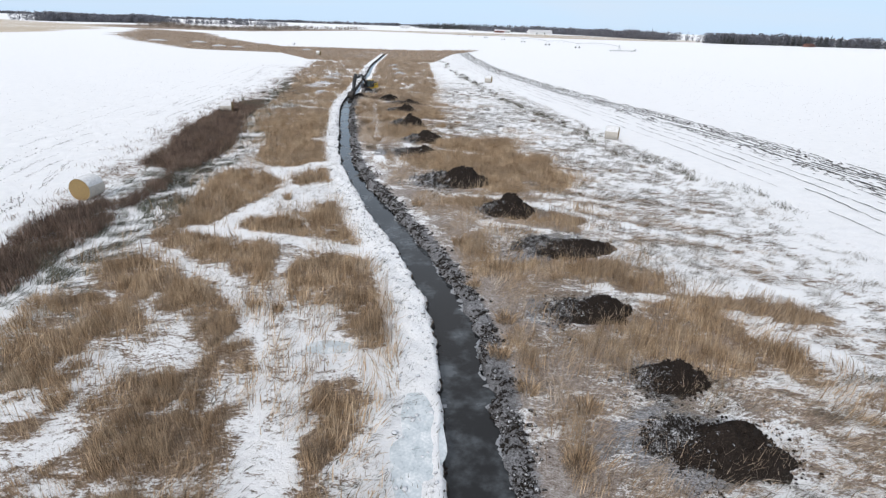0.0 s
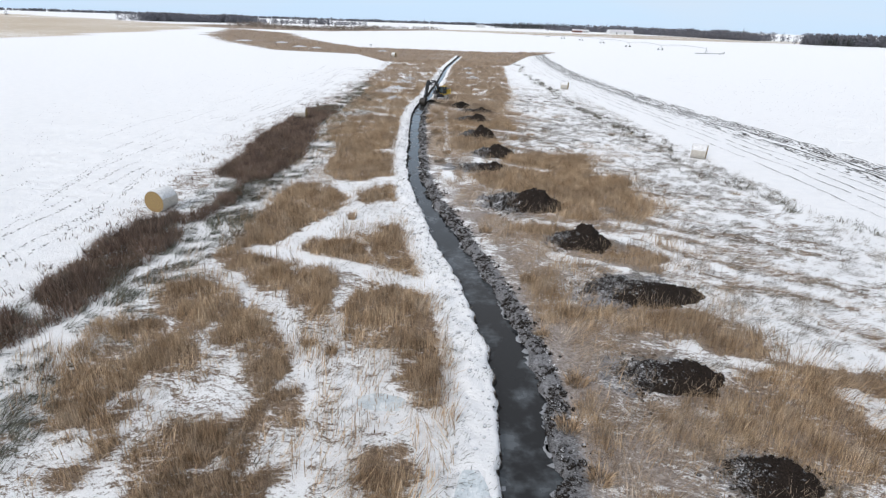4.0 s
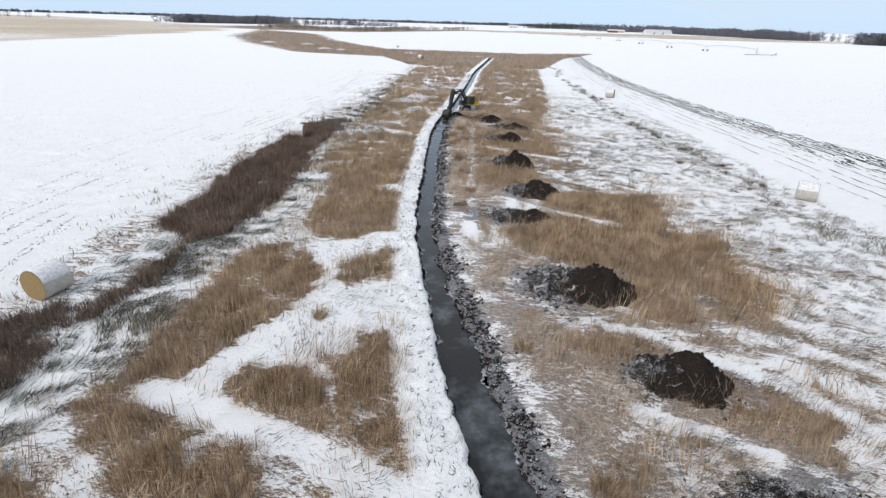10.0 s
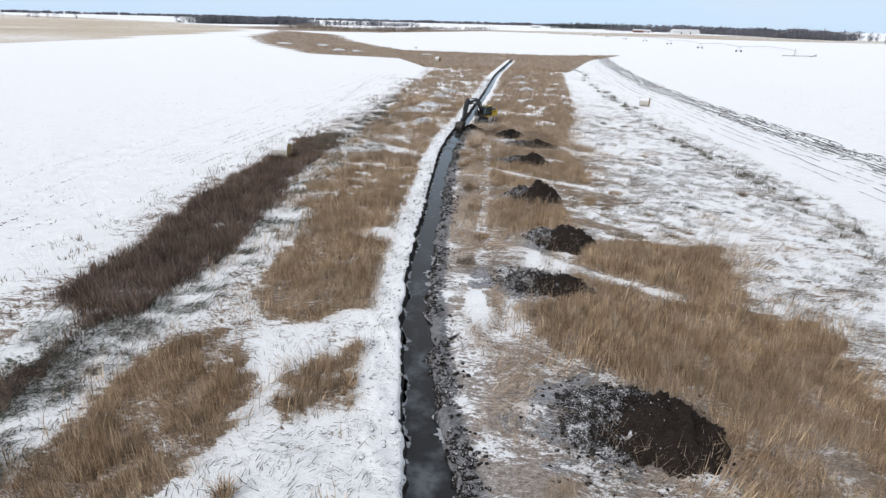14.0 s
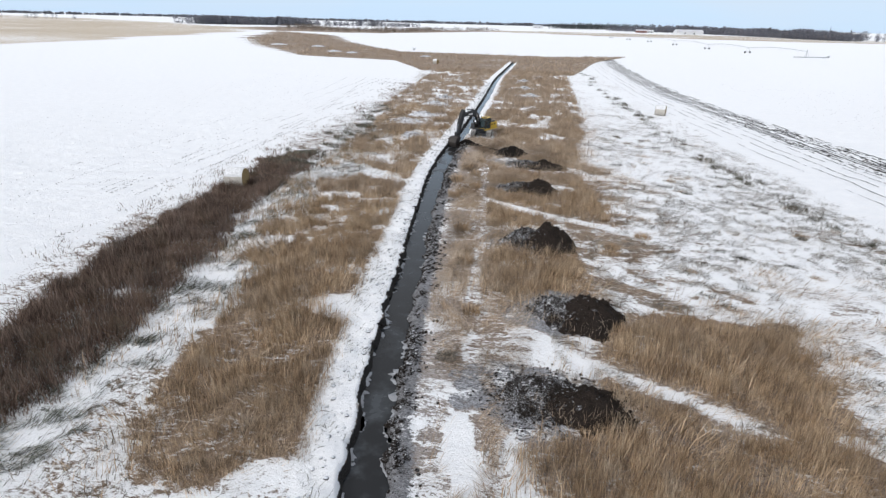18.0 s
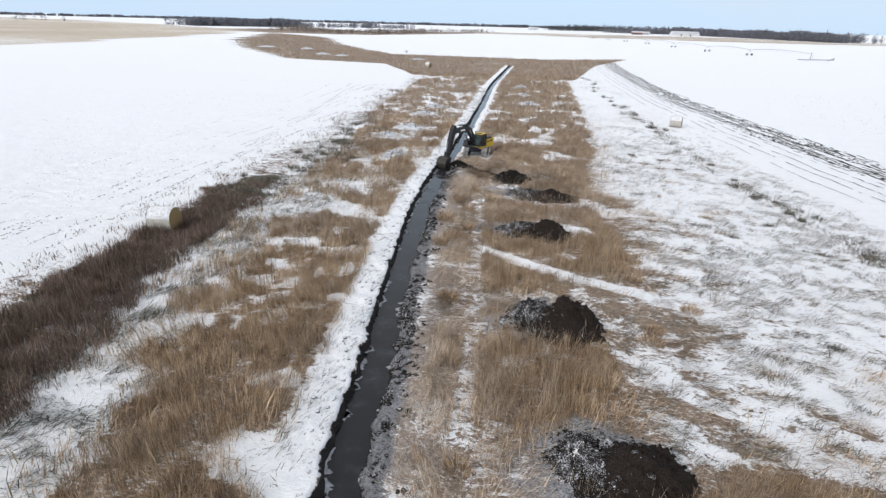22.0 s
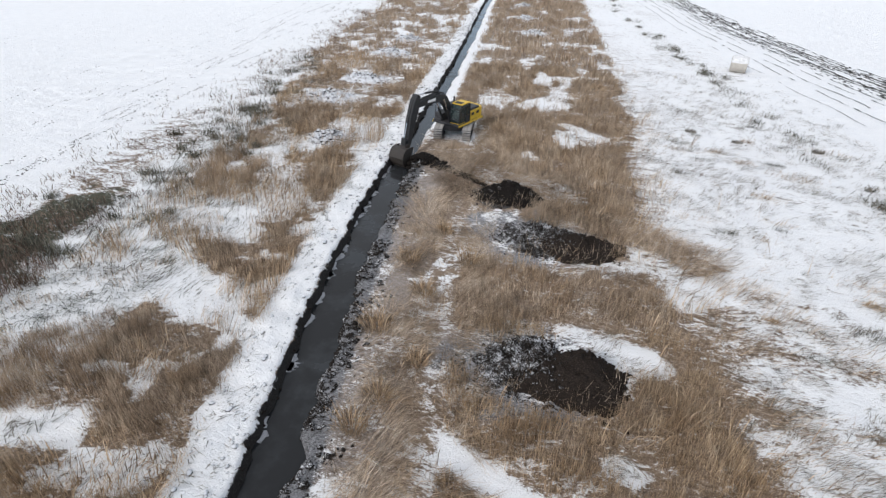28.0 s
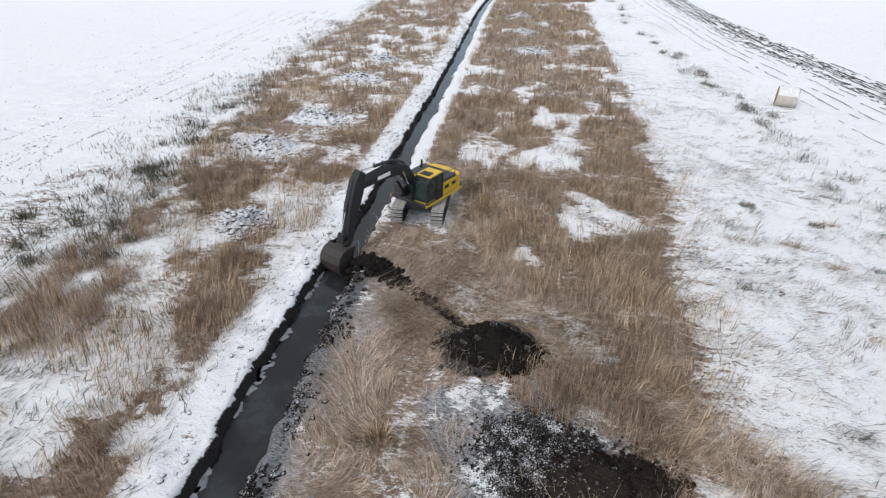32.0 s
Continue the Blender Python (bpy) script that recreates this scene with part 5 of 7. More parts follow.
def heap(x, y, w, h, frosted):
    root = new("dirt_heap")
    rng = np.random.default_rng(int(1000 * (x + 50) + y * 7))
    z0 = float(place_z(x, y))
    root.location = (x, y, z0)
    tone = "fresh black peat heap on flattened reeds" if frosted < 0.2 else "dark brown dug peat heap with frosted clods and snow"
    tagged(root, tone, "soil heap", "heaps of dug soil")
    off = (x * 13 + y * 7) % 50
    deep = 0.40 if h > 1.2 else 0.30
    a, b = w * (0.52 - 0.07 * frosted), w * deep
    cx = 0.16 * w * frosted
    vs, q, top = mound_grid(rng, a, b, h * 1.25, cx, -0.08 * w * frosted, off, 0.35)
    soil = M_FRESH if frosted < 0.2 else M_SOIL
    core = part("mound", (vs, q), soil, root, "dark brown dug peat")
    core.data.polygons.foreach_set("use_smooth", np.ones(len(core.data.polygons), bool))
    low = lambda px, py: px * 0 - 0.25
    if frosted > 0.2:
        fa, fb = w * (0.26 + 0.18 * frosted), w * deep * (0.85 + 0.3 * frosted)
        vs, q, low = mound_grid(rng, fa, fb, h * 0.62, -0.24 * w, 0.1 * w * frosted, off + 17, 1.2)
        part("frosted_shoulder", (vs, q), M_FROST, root, "rough peat whitened by frost")

    def on(px, py):
        return np.maximum(np.maximum(top(px, py), low(px, py)), 0.0)
    # crumbs over and round the mound
    m = int(1100 + 160 * w)
    px, py = cx + rng.normal(0, 0.55, m) * a, rng.normal(0, 0.6, m) * b
    size = 0.015 + 0.10 * rng.random(m) ** 5
    part("crumb_layer", lump_cloud(rng, px, py, on(px, py), size, True), soil, root)["kind"] = "stuff"
    m = int(3200 * frosted) + 60
    px, py = rng.normal(-0.30 - 0.06 * frosted, 0.15 + 0.05 * frosted, m) * w, rng.normal(0.08 * frosted, 0.8, m) * b * 0.9
    size = 0.015 + 0.09 * rng.random(m) ** 4
    part("frosted_rubble", lump_cloud(rng, px, py, on(px, py) + 0.01, size, True), M_FROST, root, "peat rubble dusted with frost")["kind"] = "stuff"
    if frosted in (0.6, 0.5):
        side = (0.42 if y < 30 else -0.33) * w
        vs, q, crust = mound_grid(rng, 0.17 * w, 0.55 * b, 0.30, side, 0.2 * b, off + 31, 1.0, 40)
        vs[:, 2] += 0.6 * np.maximum(low(vs[:, 0], vs[:, 1]), 0)
        part("snow_crust", (vs, q), M_SNOWCAP, root, "patch of crusted snow")
    # dry stalks thrown up with the soil and leaning over its foot
    m = int(45 * w)
    an = rng.uniform(3.3, 7.0, m)
    rr = rng.normal(1.0, 0.13, m)
    px, py = cx + a * rr * np.cos(an), b * rr * np.sin(an)
    pts = np.stack([px, py, np.maximum(on(px, py) - 0.02, place_z(x + px, y + py) - z0 - 0.02)], -1)
    gv = straws(rng, pts, rng.uniform(0.25, 0.95, m), 0.02 * rng.uniform(0.6, 1.4, m), np.abs(rng.normal(0.6, 0.35, m)), rng.uniform(0, 6.28, m))
    part("foot_grass", gv, M_LODGED, root, "dry stalks round the foot")["kind"] = "stuff"
    lump_me = []
    for k in range(3):
        bm = bmesh.new()
        bmesh.ops.create_icosphere(bm, subdivisions=2, radius=1.0)
        for v in bm.verts:
            v.co *= 0.78 + 0.6 * noise.noise(v.co * 1.6 + Vector((k * 7.1, x, y))) + 0.16 * rng.random()
            v.co.z *= 0.62
        me = bpy.data.meshes.new("clod")
        bm.to_mesh(me)
        bm.free()
        me.materials.append(M_CLOD)
        lump_me.append(me)
    for k in range(14):
        ob = new("clod", lump_me[k % 3])
        ob.parent = root
        px, py = rng.normal(-0.2, 0.25) * w, rng.normal(-0.1, 0.5) * b
        s = rng.uniform(0.06, 0.17)
        ob.location = (px, py, float(on(np.array([px]), np.array([py]))[0]) + s * 0.1)
        ob.scale = (s * rng.uniform(0.8, 1.5), s, s * rng.uniform(0.6, 1.0))
        ob.rotation_euler = (rng.uniform(-0.5, 0.5), rng.uniform(-0.5, 0.5), rng.uniform(0, 6.28))
    return root


def bank_litter():
    """Dark bent stalks and crumbs caught in the snow of the west bank, and the wet spill by the bucket."""
    rng = np.random.default_rng(58)
    n = 16000
    y = rng.uniform(0, 200, n)
    w = np.interp(y, [0, 60, 300], [2.6, 2.0, 1.4])
    x = ditch_x(y) - half_width(y) - 0.3 - w * rng.random(n)
    keep = rng.random(n) < step(fbm(x, y, 0.9, 97), 0.46, 0.66)
    x, y = x[keep], y[keep]
    n = len(x)
    tufted("bank_litter", rng, x, y, rng.uniform(0.12, 0.45, n), 0.028 * rng.uniform(0.6, 1.4, n), np.clip(rng.normal(1.25, 0.15, n), 0.6, 1.47), 0.9 + (fbm(x, y, 0.3, 29) - 0.5) * 5 + rng.normal(0, 0.5, n),
           M_SEDGE, "dark bent stalks lying in bank snow", "litter")
    y = rng.uniform(0, 200, 2600)
    x = ditch_x(y) - half_width(y) - 0.5 - 1.6 * rng.random(2600) ** 1.5
    size = 0.02 + 0.11 * rng.random(2600) ** 3.5
    stuff("snow_lumps", lump_cloud(rng, x, y, place_z(x, y) + size * 0.2, size), M_SNOWCLOD, "snow-covered lumps thrown onto the west bank", "snow")
    k = 900
    s = rng.random(k) ** 1.7
    x = np.interp(s, [0, 0.5, 1], [-8.3, -5.8, -2.6]) + rng.normal(0, 0.28, k) * (1.3 - s)
    y = np.interp(s, [0, 0.5, 1], [118.0, 116.7, 113.8]) + rng.normal(0, 0.28, k) * (1.3 - s)
    size = (0.03 + 0.17 * rng.random(k) ** 2) * (1.25 - 0.7 * s)
    stuff("soil_spill", lump_cloud(rng, x, y, np.maximum(place_z(x, y), -0.45) + 0.03 + 0.45 * np.exp(-((x + 7.5) ** 2 + (y - 117.6) ** 2) / 0.5), size), M_FRESH, "wet black soil spilled beside the bucket", "soil")


M_SNOWCAP = plain_mat("thin_crusted_snow", (0.66, 0.665, 0.675), 0.7, 0, 0.35, 6.0, 0.5)
M_SNOWCLOD = soil_mat("snow_covered_clods", 0.2, 1.05, 0.1)
ditch_margin()
bank_litter()
for item in HEAPS:
    heap(*item)


def snow_hummocks():
    """Old snowy clod heaps lying west of the far ditch and on the east side."""
    rng = np.random.default_rng(57)
    for hx, hy, w in SPOIL:
        ob = tagged(new("old_spoil_heap"), "low old soil heap covered in snow among reeds", "soil heap", "old snowy heaps")
        ob.location = (hx, hy, float(place_z(hx, hy)))
        vs, q, top = mound_grid(rng, w * 0.52, w * 0.42, 0.55, 0, 0, hx + hy, 1.6)
        part("mound", (vs, q), M_SNOWCLOD, ob, "clods under broken snow")
        m = 700
        px, py = rng.normal(0, w * 0.27, m), rng.normal(0, w * 0.22, m)
        size = 0.03 + 0.2 * rng.random(m) ** 4
        part("clod_layer", lump_cloud(rng, px, py, np.maximum(top(px, py), 0.02), size, True), M_SNOWCLOD, ob)["kind"] = "stuff"


snow_hummocks()


def ice_sheets():
    m, nt, b = mat("grey_blue_ice")
    n1, n2 = noise_tex(nt, 1.3, 5), noise_tex(nt, 9.0, 4)
    f = maths(nt, "ADD", maths(nt, "MULTIPLY", n1, 0.6), maths(nt, "MULTIPLY", n2, 0.4))
    nt.links.new(ramp(nt, f, ((0.32, (0.36, 0.42, 0.46)), (0.52, (0.55, 0.60, 0.63)), (0.66, (0.80, 0.82, 0.84)))), b.inputs["Base Color"])
    nt.links.new(remap(nt, f, 0.35, 0.6, 0.2, 0.6), b.inputs["Roughness"])
    bump(nt, b, n2, 0.2, 0.02)
    for ax, ay, bx, by, r in ICE:
        n = 40
        cx, cy = (ax + bx) / 2, (ay + by) / 2
        half = math.hypot(bx - ax, by - ay) / 2 + r
        turn = math.atan2(by - ay, bx - ax)
        bm = bmesh.new()
        rings = []
        for k, (sc, z) in enumerate(((1.0, -0.06), (1.0, 0.0), (0.9, 0.012), (0.5, 0.015))):
            ring = []
            for i in range(n):
                t = 2 * math.pi * i / n
                w = sc * (1 + 0.22 * noise.noise(Vector((math.cos(t) * 1.7 + cx, math.sin(t) * 1.7, cy))))
                px, py = half * math.cos(t) * w, r * 1.15 * math.sin(t) * w
                ring.append(bm.verts.new((px * math.cos(turn) - py * math.sin(turn), px * math.sin(turn) + py * math.cos(turn), z)))
            rings.append(ring)
        for p, q in zip(rings, rings[1:]):
            for i in range(n):
                bm.faces.new((p[i], p[(i + 1) % n], q[(i + 1) % n], q[i]))
        bm.faces.new(rings[-1])
        bmesh.ops.recalc_face_normals(bm, faces=bm.faces)
        me = bpy.data.meshes.new("ice_sheet")
        bm.to_mesh(me)
        bm.free()
        me.materials.append(m)
        ob = tagged(new("ice_sheet", me), "smooth grey-blue ice over shallow water by the ditch", "ice", "frozen puddles")
        ob.location = (cx, cy, -0.035)


ice_sheets()


def tussocks():
    """Single clumps of grass that stand alone on snow."""
    spots = [(-9.4, 45.5, 0.45, 0.9, 0), (-7.2, 52.2, 0.8, 0.8, 0), (-8.8, 50.7, 0.6, 0.6, 1), (22.5, 87.9, 0.5, 0.5, 1), (22.8, 124.8, 0.6, 0.6, 1),
             (14.0, 128.3, 0.7, 0.4, 1), (17.2, 126.3, 0.6, 0.4, 1), (7.1, 83.0, 0.8, 0.5, 0), (7.2, 89.5, 0.9, 0.6, 0), (9.8, 85.7, 0.9, 0.45, 0),
             (6.8, 81.9, 1.0, 0.5, 0), (-25.3, 126.4, 1.0, 0.7, 1), (-6.3, 25.6, 0.35, 0.8, 0), (-7.7, 26.3, 0.5, 0.6, 0), (4.9, 21.2, 0.7, 0.7, 0),
             (5.6, 18.4, 0.6, 0.8, 0), (4.6, 28.4, 0.5, 0.6, 0), (-4.5, 96.8, 0.6, 0.8, 0), (-4.9, 101.5, 0.7, 0.9, 0), (-4.7, 107.5, 0.7, 0.8, 0),
             (-6.2, 93.4, 0.8, 0.9, 0), (-6.6, 98.8, 0.9, 1.0, 0), (-6.1, 104.2, 0.8, 0.9, 0), (-5.6, 94.9, 0.7, 0.8, 0), (-3.0, 104.6, 0.8, 0.9, 0),
             (-3.6, 78.2, 0.8, 0.8, 0), (-4.4, 84.6, 0.9, 0.9, 0), (-2.4, 71.5, 0.7, 0.7, 0), (-3.2, 66.8, 0.7, 0.7, 1), (1.9, 44.0, 0.7, 0.6, 0),
             (4.6, 35.3, 0.8, 0.8, 0), (6.4, 31.0, 0.8, 0.7, 0), (5.8, 24.4, 0.7, 0.8, 0), (6.5, 14.2, 0.8, 0.8, 0), (7.8, 17.2, 0.8, 0.7, 0)]
    for k, (x, y, r, h, dark) in enumerate(spots):
        rng = np.random.default_rng(400 + k)
        n = int(260 * r) + 80
        a, q = rng.uniform(0, 6.28, n), r * np.sqrt(rng.random(n)) * 0.7
        px, py = q * np.cos(a), q * np.sin(a) * 0.8
        pts = np.stack([px, py, place_z(x + px, y + py) - float(place_z(x, y)) - 0.02], -1)
        lean = 0.15 + 0.9 * q / r * rng.uniform(0.4, 1.3, n)
        vs, fs = blades(rng, pts, h * (0.7 if dark else 1.0) * rng.uniform(0.3, 1.15, n), 0.022 * rng.uniform(0.6, 1.5, n), lean, a + rng.normal(0, 0.5, n))
        me = bpy.data.meshes.new("grass_tussock")
        fill_mesh(me, vs, fs)
        me.materials.append(M_GRASS if dark else M_REED)
        ob = tagged(new("grass_tussock", me), "grey-green grass tussock standing in snow" if dark else "dry tan grass tussock standing alone", "tussock", "grass tussocks")
        ob.location = (x, y, float(place_z(x, y)))


tussocks()


def snow_strokes():
    """Bent grass showing as dark strokes in open snow."""
    rng = np.random.default_rng(59)
    x, y = scatter(rng, (-22, -4, 2, 140), 26)
    u = x - ditch_x(y)
    keep = (-u > half_width(y) + 1.5) & (reed_field(x, y) > 0.1) & (rng.random(len(x)) < np.interp(y, [80, 95], [1.0, 1.5]) * step(fbm(x, y, 0.5, 98), 0.38, 0.6))
    x, y = x[keep], y[keep]
    n = len(x)
    head = (fbm(x, y, 0.35, 90) - 0.5) * 9 + rng.normal(0, 0.3, n)
    tufted("bent_grass", rng, x, y, rng.uniform(0.2, 0.6, n), 0.032 * rng.uniform(0.6, 1.4, n), np.clip(rng.normal(1.25, 0.15, n), 0.6, 1.47), head,
           M_SEDGE, "dark bent grass blades showing through snow", "grass")


snow_strokes()


# ---- tracks in the snow ----
M_RUT = soil_mat("bare_track_soil", 0.2, 0.36, 0.3, (0.016, 0.0135, 0.012))
def rut_lines():
    rng = np.random.default_rng(61)
    line = [(39, 330), (35.8, 270), (35.2, 220), (36.2, 185), (38.2, 162), (43.2, 125), (48.4, 92), (51.3, 72), (52.5, 50), (51.5, 25)]
    ly, lx = [p[1] for p in line][::-1], [p[0] for p in line][::-1]
    X, Y, S = [], [], []
    for off, amount, wid in ((0, 0.7, 0.2), (1.2, 0.8, 0.4), (-1.6, 0.7, 0.22), (-2.6, 0.6, 0.3), (-3.6, 0.3, 0.25), (2.4, 0.7, 0.5)):
        n = int(2300 * amount)
        y = -40 + 370 * rng.random(n)
        k = np.clip((y - 60) / 140, 0, 1)
        x = np.interp(y, ly, lx) + off * (1 - 0.25 * k) * 1.15 + rng.normal(0, wid, n)
        keep = fbm(x * 0 + off * 9, y, 0.35, 101) > 0.42 - 0.1 * amount
        X.append(x[keep]); Y.append(y[keep]); S.append(0.07 + 0.13 * rng.random(keep.sum()))
    x, y, s = np.concatenate(X), np.concatenate(Y), np.concatenate(S) * 0.8
    vs, fs = lump_cloud(rng, x, y, np.zeros(len(x)), s, True)
    vs[:, 1] += (vs[:, 1] - np.repeat(y, 6)) * 1.6 if len(vs) == 6 * len(y) else 0
    vs[:, 2] = place_z(vs[:, 0], vs[:, 1]) + 0.02 + vs[:, 2] * 0.25
    # long bare grooves pressed by the wheels
    yy = np.arange(-40, 330, 0.45)
    for off, wide, gap in ((0, 0.28, 0.38), (0.7, 0.2, 0.45), (1.5, 0.26, 0.40), (2.4, 0.22, 0.44), (3.4, 0.18, 0.48), (-0.8, 0.18, 0.46), (-1.6, 0.30, 0.38), (-2.3, 0.16, 0.50), (-3.1, 0.18, 0.45), (-4.2, 0.11, 0.47), (-5.4, 0.09, 0.40), (-7.4, 0.11, 0.38), (-9.2, 0.10, 0.38), (-11.6, 0.07, 0.42)):
        k = np.clip((yy - 60) / 140, 0, 1)
        cx = np.interp(yy, ly, lx) + off * (1 - 0.25 * k) * 1.15 + 0.12 * np.sin(yy * 0.5 + off)
        w = 1.45 * wide * (0.25 + 1.1 * fbm(yy * 0 + off * 7, yy, 0.9, 105)) * (fbm(yy * 0 + off * 3, yy, 0.3, 106) > gap)
        edge = [np.stack([cx + q * w / 2 + rng.normal(0, 0.03, len(yy)), yy, place_z(cx + q * w / 2, yy) + 0.035], -1) for q in (-1, 1)]
        i = np.arange(len(yy) - 1)
        i = i[(w[:-1] > 0) & (w[1:] > 0)]
        q4 = np.stack([i, i + len(yy), i + 1 + len(yy), i + 1], -1)
        tri = np.concatenate([q4[:, [0, 1, 2]], q4[:, [0, 2, 3]]])
        vs, fs = both((vs, fs), (np.concatenate(edge), tri))
    stuff("tyre_ruts", (vs, fs), M_RUT, "dark broken tyre ruts through snow on the farm track", "tyre ruts")
    X, Y, S = [], [], []
    for off, n in ((-2.2, 1300), (-3.4, 1500), (-5.2, 1500), (-6.3, 1000), (-8.0, 1200), (-9.4, 700), (-12.5, 700), (-17, 500)):
        y = rng.uniform(20, 200, n)
        x = field_x(y) + off + 0.6 * np.sin(y * 0.11 + off) + rng.normal(0, 0.12, n)
        keep = fbm(x * 0 + off, y, 0.2, 103) > 0.46
        X.append(x[keep]); Y.append(y[keep]); S.append(0.03 + 0.06 * rng.random(keep.sum()))
    n = 2600
    X.append(rng.uniform(-75, -33, n)); Y.append(rng.uniform(20, 200, n)); S.append(0.02 + 0.05 * rng.random(n))
    n = 3400
    X.append(rng.uniform(55, 130, n)); Y.append(rng.uniform(25, 220, n)); S.append(0.03 + 0.07 * rng.random(n))
    x, y, s = np.concatenate(X), np.concatenate(Y), np.concatenate(S)
    vs, fs = lump_cloud(rng, x, y, np.zeros(len(x)), s, True)
    vs[:, 2] = place_z(vs[:, 0], vs[:, 1]) + 0.01 + vs[:, 2] * 0.3
    stuff("field_crumbs", (vs, fs), M_CLOD, "scattered dark soil crumbs on snowy field", "soil")


rut_lines()


# ---- bales ----
# straw of the end faces, its colour lowered to carry their shade
M_STRAW = plain_mat("straw_darkened_for_shade", (0.27, 0.185, 0.08), 0.9, 0, 0.45, 9.0, 0.8)
M_WRAP = plain_mat("bale_side", (0.46, 0.43, 0.385), 0.85, 0, 0.35, 7.0, 0.6)




def bale():
    root = new("hay_bale")
    R, Lh, n, rng = 0.93, 0.88, 56, np.random.default_rng(71)

    def tube(r, y0, y1, a0, a1, k, thick):
        bm = bmesh.new()
        rows = []
        for yy in np.linspace(y0, y1, 9):
            ring = []
            for i in range(k + 1):
                an = a0 + (a1 - a0) * i / k
                edge = min(1.0, (Lh - abs(yy)) * 9 + 0.1) if thick else 1
                q = r + thick * edge * math.sin(math.pi * i / k) ** 0.5 + 0.015 * noise.noise(Vector((an * 4, yy * 5, r)))
                ring.append(bm.verts.new((q * math.cos(an), yy, R + q * math.sin(an))))
            rows.append(ring)
        for p, q in zip(rows, rows[1:]):
            for i in range(k):
                bm.faces.new((p[i], p[i + 1], q[i + 1], q[i]))
        return bm, rows
    bm, rows = tube(R, -Lh, Lh, 0, 2 * math.pi, n, 0)
    bmesh.ops.remove_doubles(bm, verts=bm.verts, dist=0.002)
    part("side", bm, M_WRAP, root)
    for sgn in (-1, 1):
        bm = bmesh.new()
        prev = None
        for j in range(9):
            r = R * (1 - j / 8.5)
            ring = [bm.verts.new((r * math.cos(t), sgn * (Lh - 0.015 * (j % 2) + 0.02), R + r * math.sin(t))) for t in np.linspace(0, 2 * math.pi, 40, endpoint=False)]
            if prev:
                for i in range(40):
                    bm.faces.new((prev[i], prev[(i + 1) % 40], ring[(i + 1) % 40], ring[i]))
            prev = ring
        bm.faces.new(prev)
        bmesh.ops.recalc_face_normals(bm, faces=bm.faces)
        part("end_face", bm, M_STRAW, root, "golden straw end")
    bm, _ = tube(R + 0.005, -Lh * 0.99, Lh * 0.99, radians(18), radians(162), 30, 0.09)
    part("snow_cap", bm, M_SNOWCAP, root, "cap of snow")
    return root


BALES = [(-26.0, 46.0, -12), (-27.5, 92.0, 96), (30.9, 75.0, 62), (25.4, 152.2, 70), (-34.5, 259.0, 70)]
first = None
for bx, by, turn in BALES:
    m = pose(bx, by, float(place_z(bx, by)) - 0.06, 0, 0, turn)
    if first is None:
        first = bale()
        first.matrix_basis = m
        tagged(first, "round golden hay bale capped with snow on the field edge", "hay bale", "round bales")
    else:
        copy_thing(first, m)


# ---- distance ----
# twig colour lifted and blued: distance haze painted into it
M_TWIG = blade_mat("bare_trees_haze_tint", (0.085, 0.091, 0.112), (0.132, 0.140, 0.170), (0.19, 0.198, 0.23))
M_PINE = blade_mat("far_evergreens", (0.03, 0.038, 0.042), (0.05, 0.06, 0.062), (0.085, 0.095, 0.095))
M_BRUSH = blade_mat("far_brush", (0.11, 0.085, 0.065), (0.19, 0.155, 0.125), (0.30, 0.26, 0.22))


def tree_cloud(rng, x, y, h, twigs, spread, pine=False, leaf=0.05):
    """Many far trees: a tapered stem and a crown of fine slivers each."""
    n = len(x)
    T = np.repeat(np.arange(n), twigs)
    k = len(T)
    if pine:
        f = rng.random(k)
        rad = (1 - f) * spread * h[T] * rng.random(k) ** 0.5
        zc = h[T] * (0.08 + 0.92 * f)
    else:
        f = rng.random(k)
        rad = spread * h[T] * np.sqrt(np.clip(1 - (2 * f - 1) ** 2, 0, 1)) * rng.random(k) ** 0.4
        zc = h[T] * (0.06 + 0.94 * f)
    an = rng.uniform(0, 6.28, k)
    c = np.stack([x[T] + rad * np.cos(an), y[T] + rad * np.sin(an), zc], -1)
    s = leaf * h[T] * rng.uniform(0.6, 1.6, k)
    d1 = rng.normal(0, 1, (k, 3)) * s[:, None]
    d2 = rng.normal(0, 1, (k, 3)) * s[:, None] * 0.7
    V = np.stack([c - d1, c + d1, c + d2], 1).reshape(-1, 3)
    Fc = np.arange(3 * k).reshape(-1, 3)
    w = 0.022 * h
    stem = np.stack([np.stack([x - w, y, 0 * x - 1], -1), np.stack([x + w, y, 0 * x - 1], -1), np.stack([x, y, h * 0.75], -1)], 1).reshape(-1, 3)
    stem2 = np.stack([np.stack([x, y - w, 0 * x - 1], -1), np.stack([x, y + w, 0 * x - 1], -1), np.stack([x, y, h * 0.75], -1)], 1).reshape(-1, 3)
    V = np.concatenate([V, stem, stem2])
    Fc = np.concatenate([Fc, np.arange(3 * k, 3 * k + 6 * n).reshape(-1, 3)])
    return V, Fc


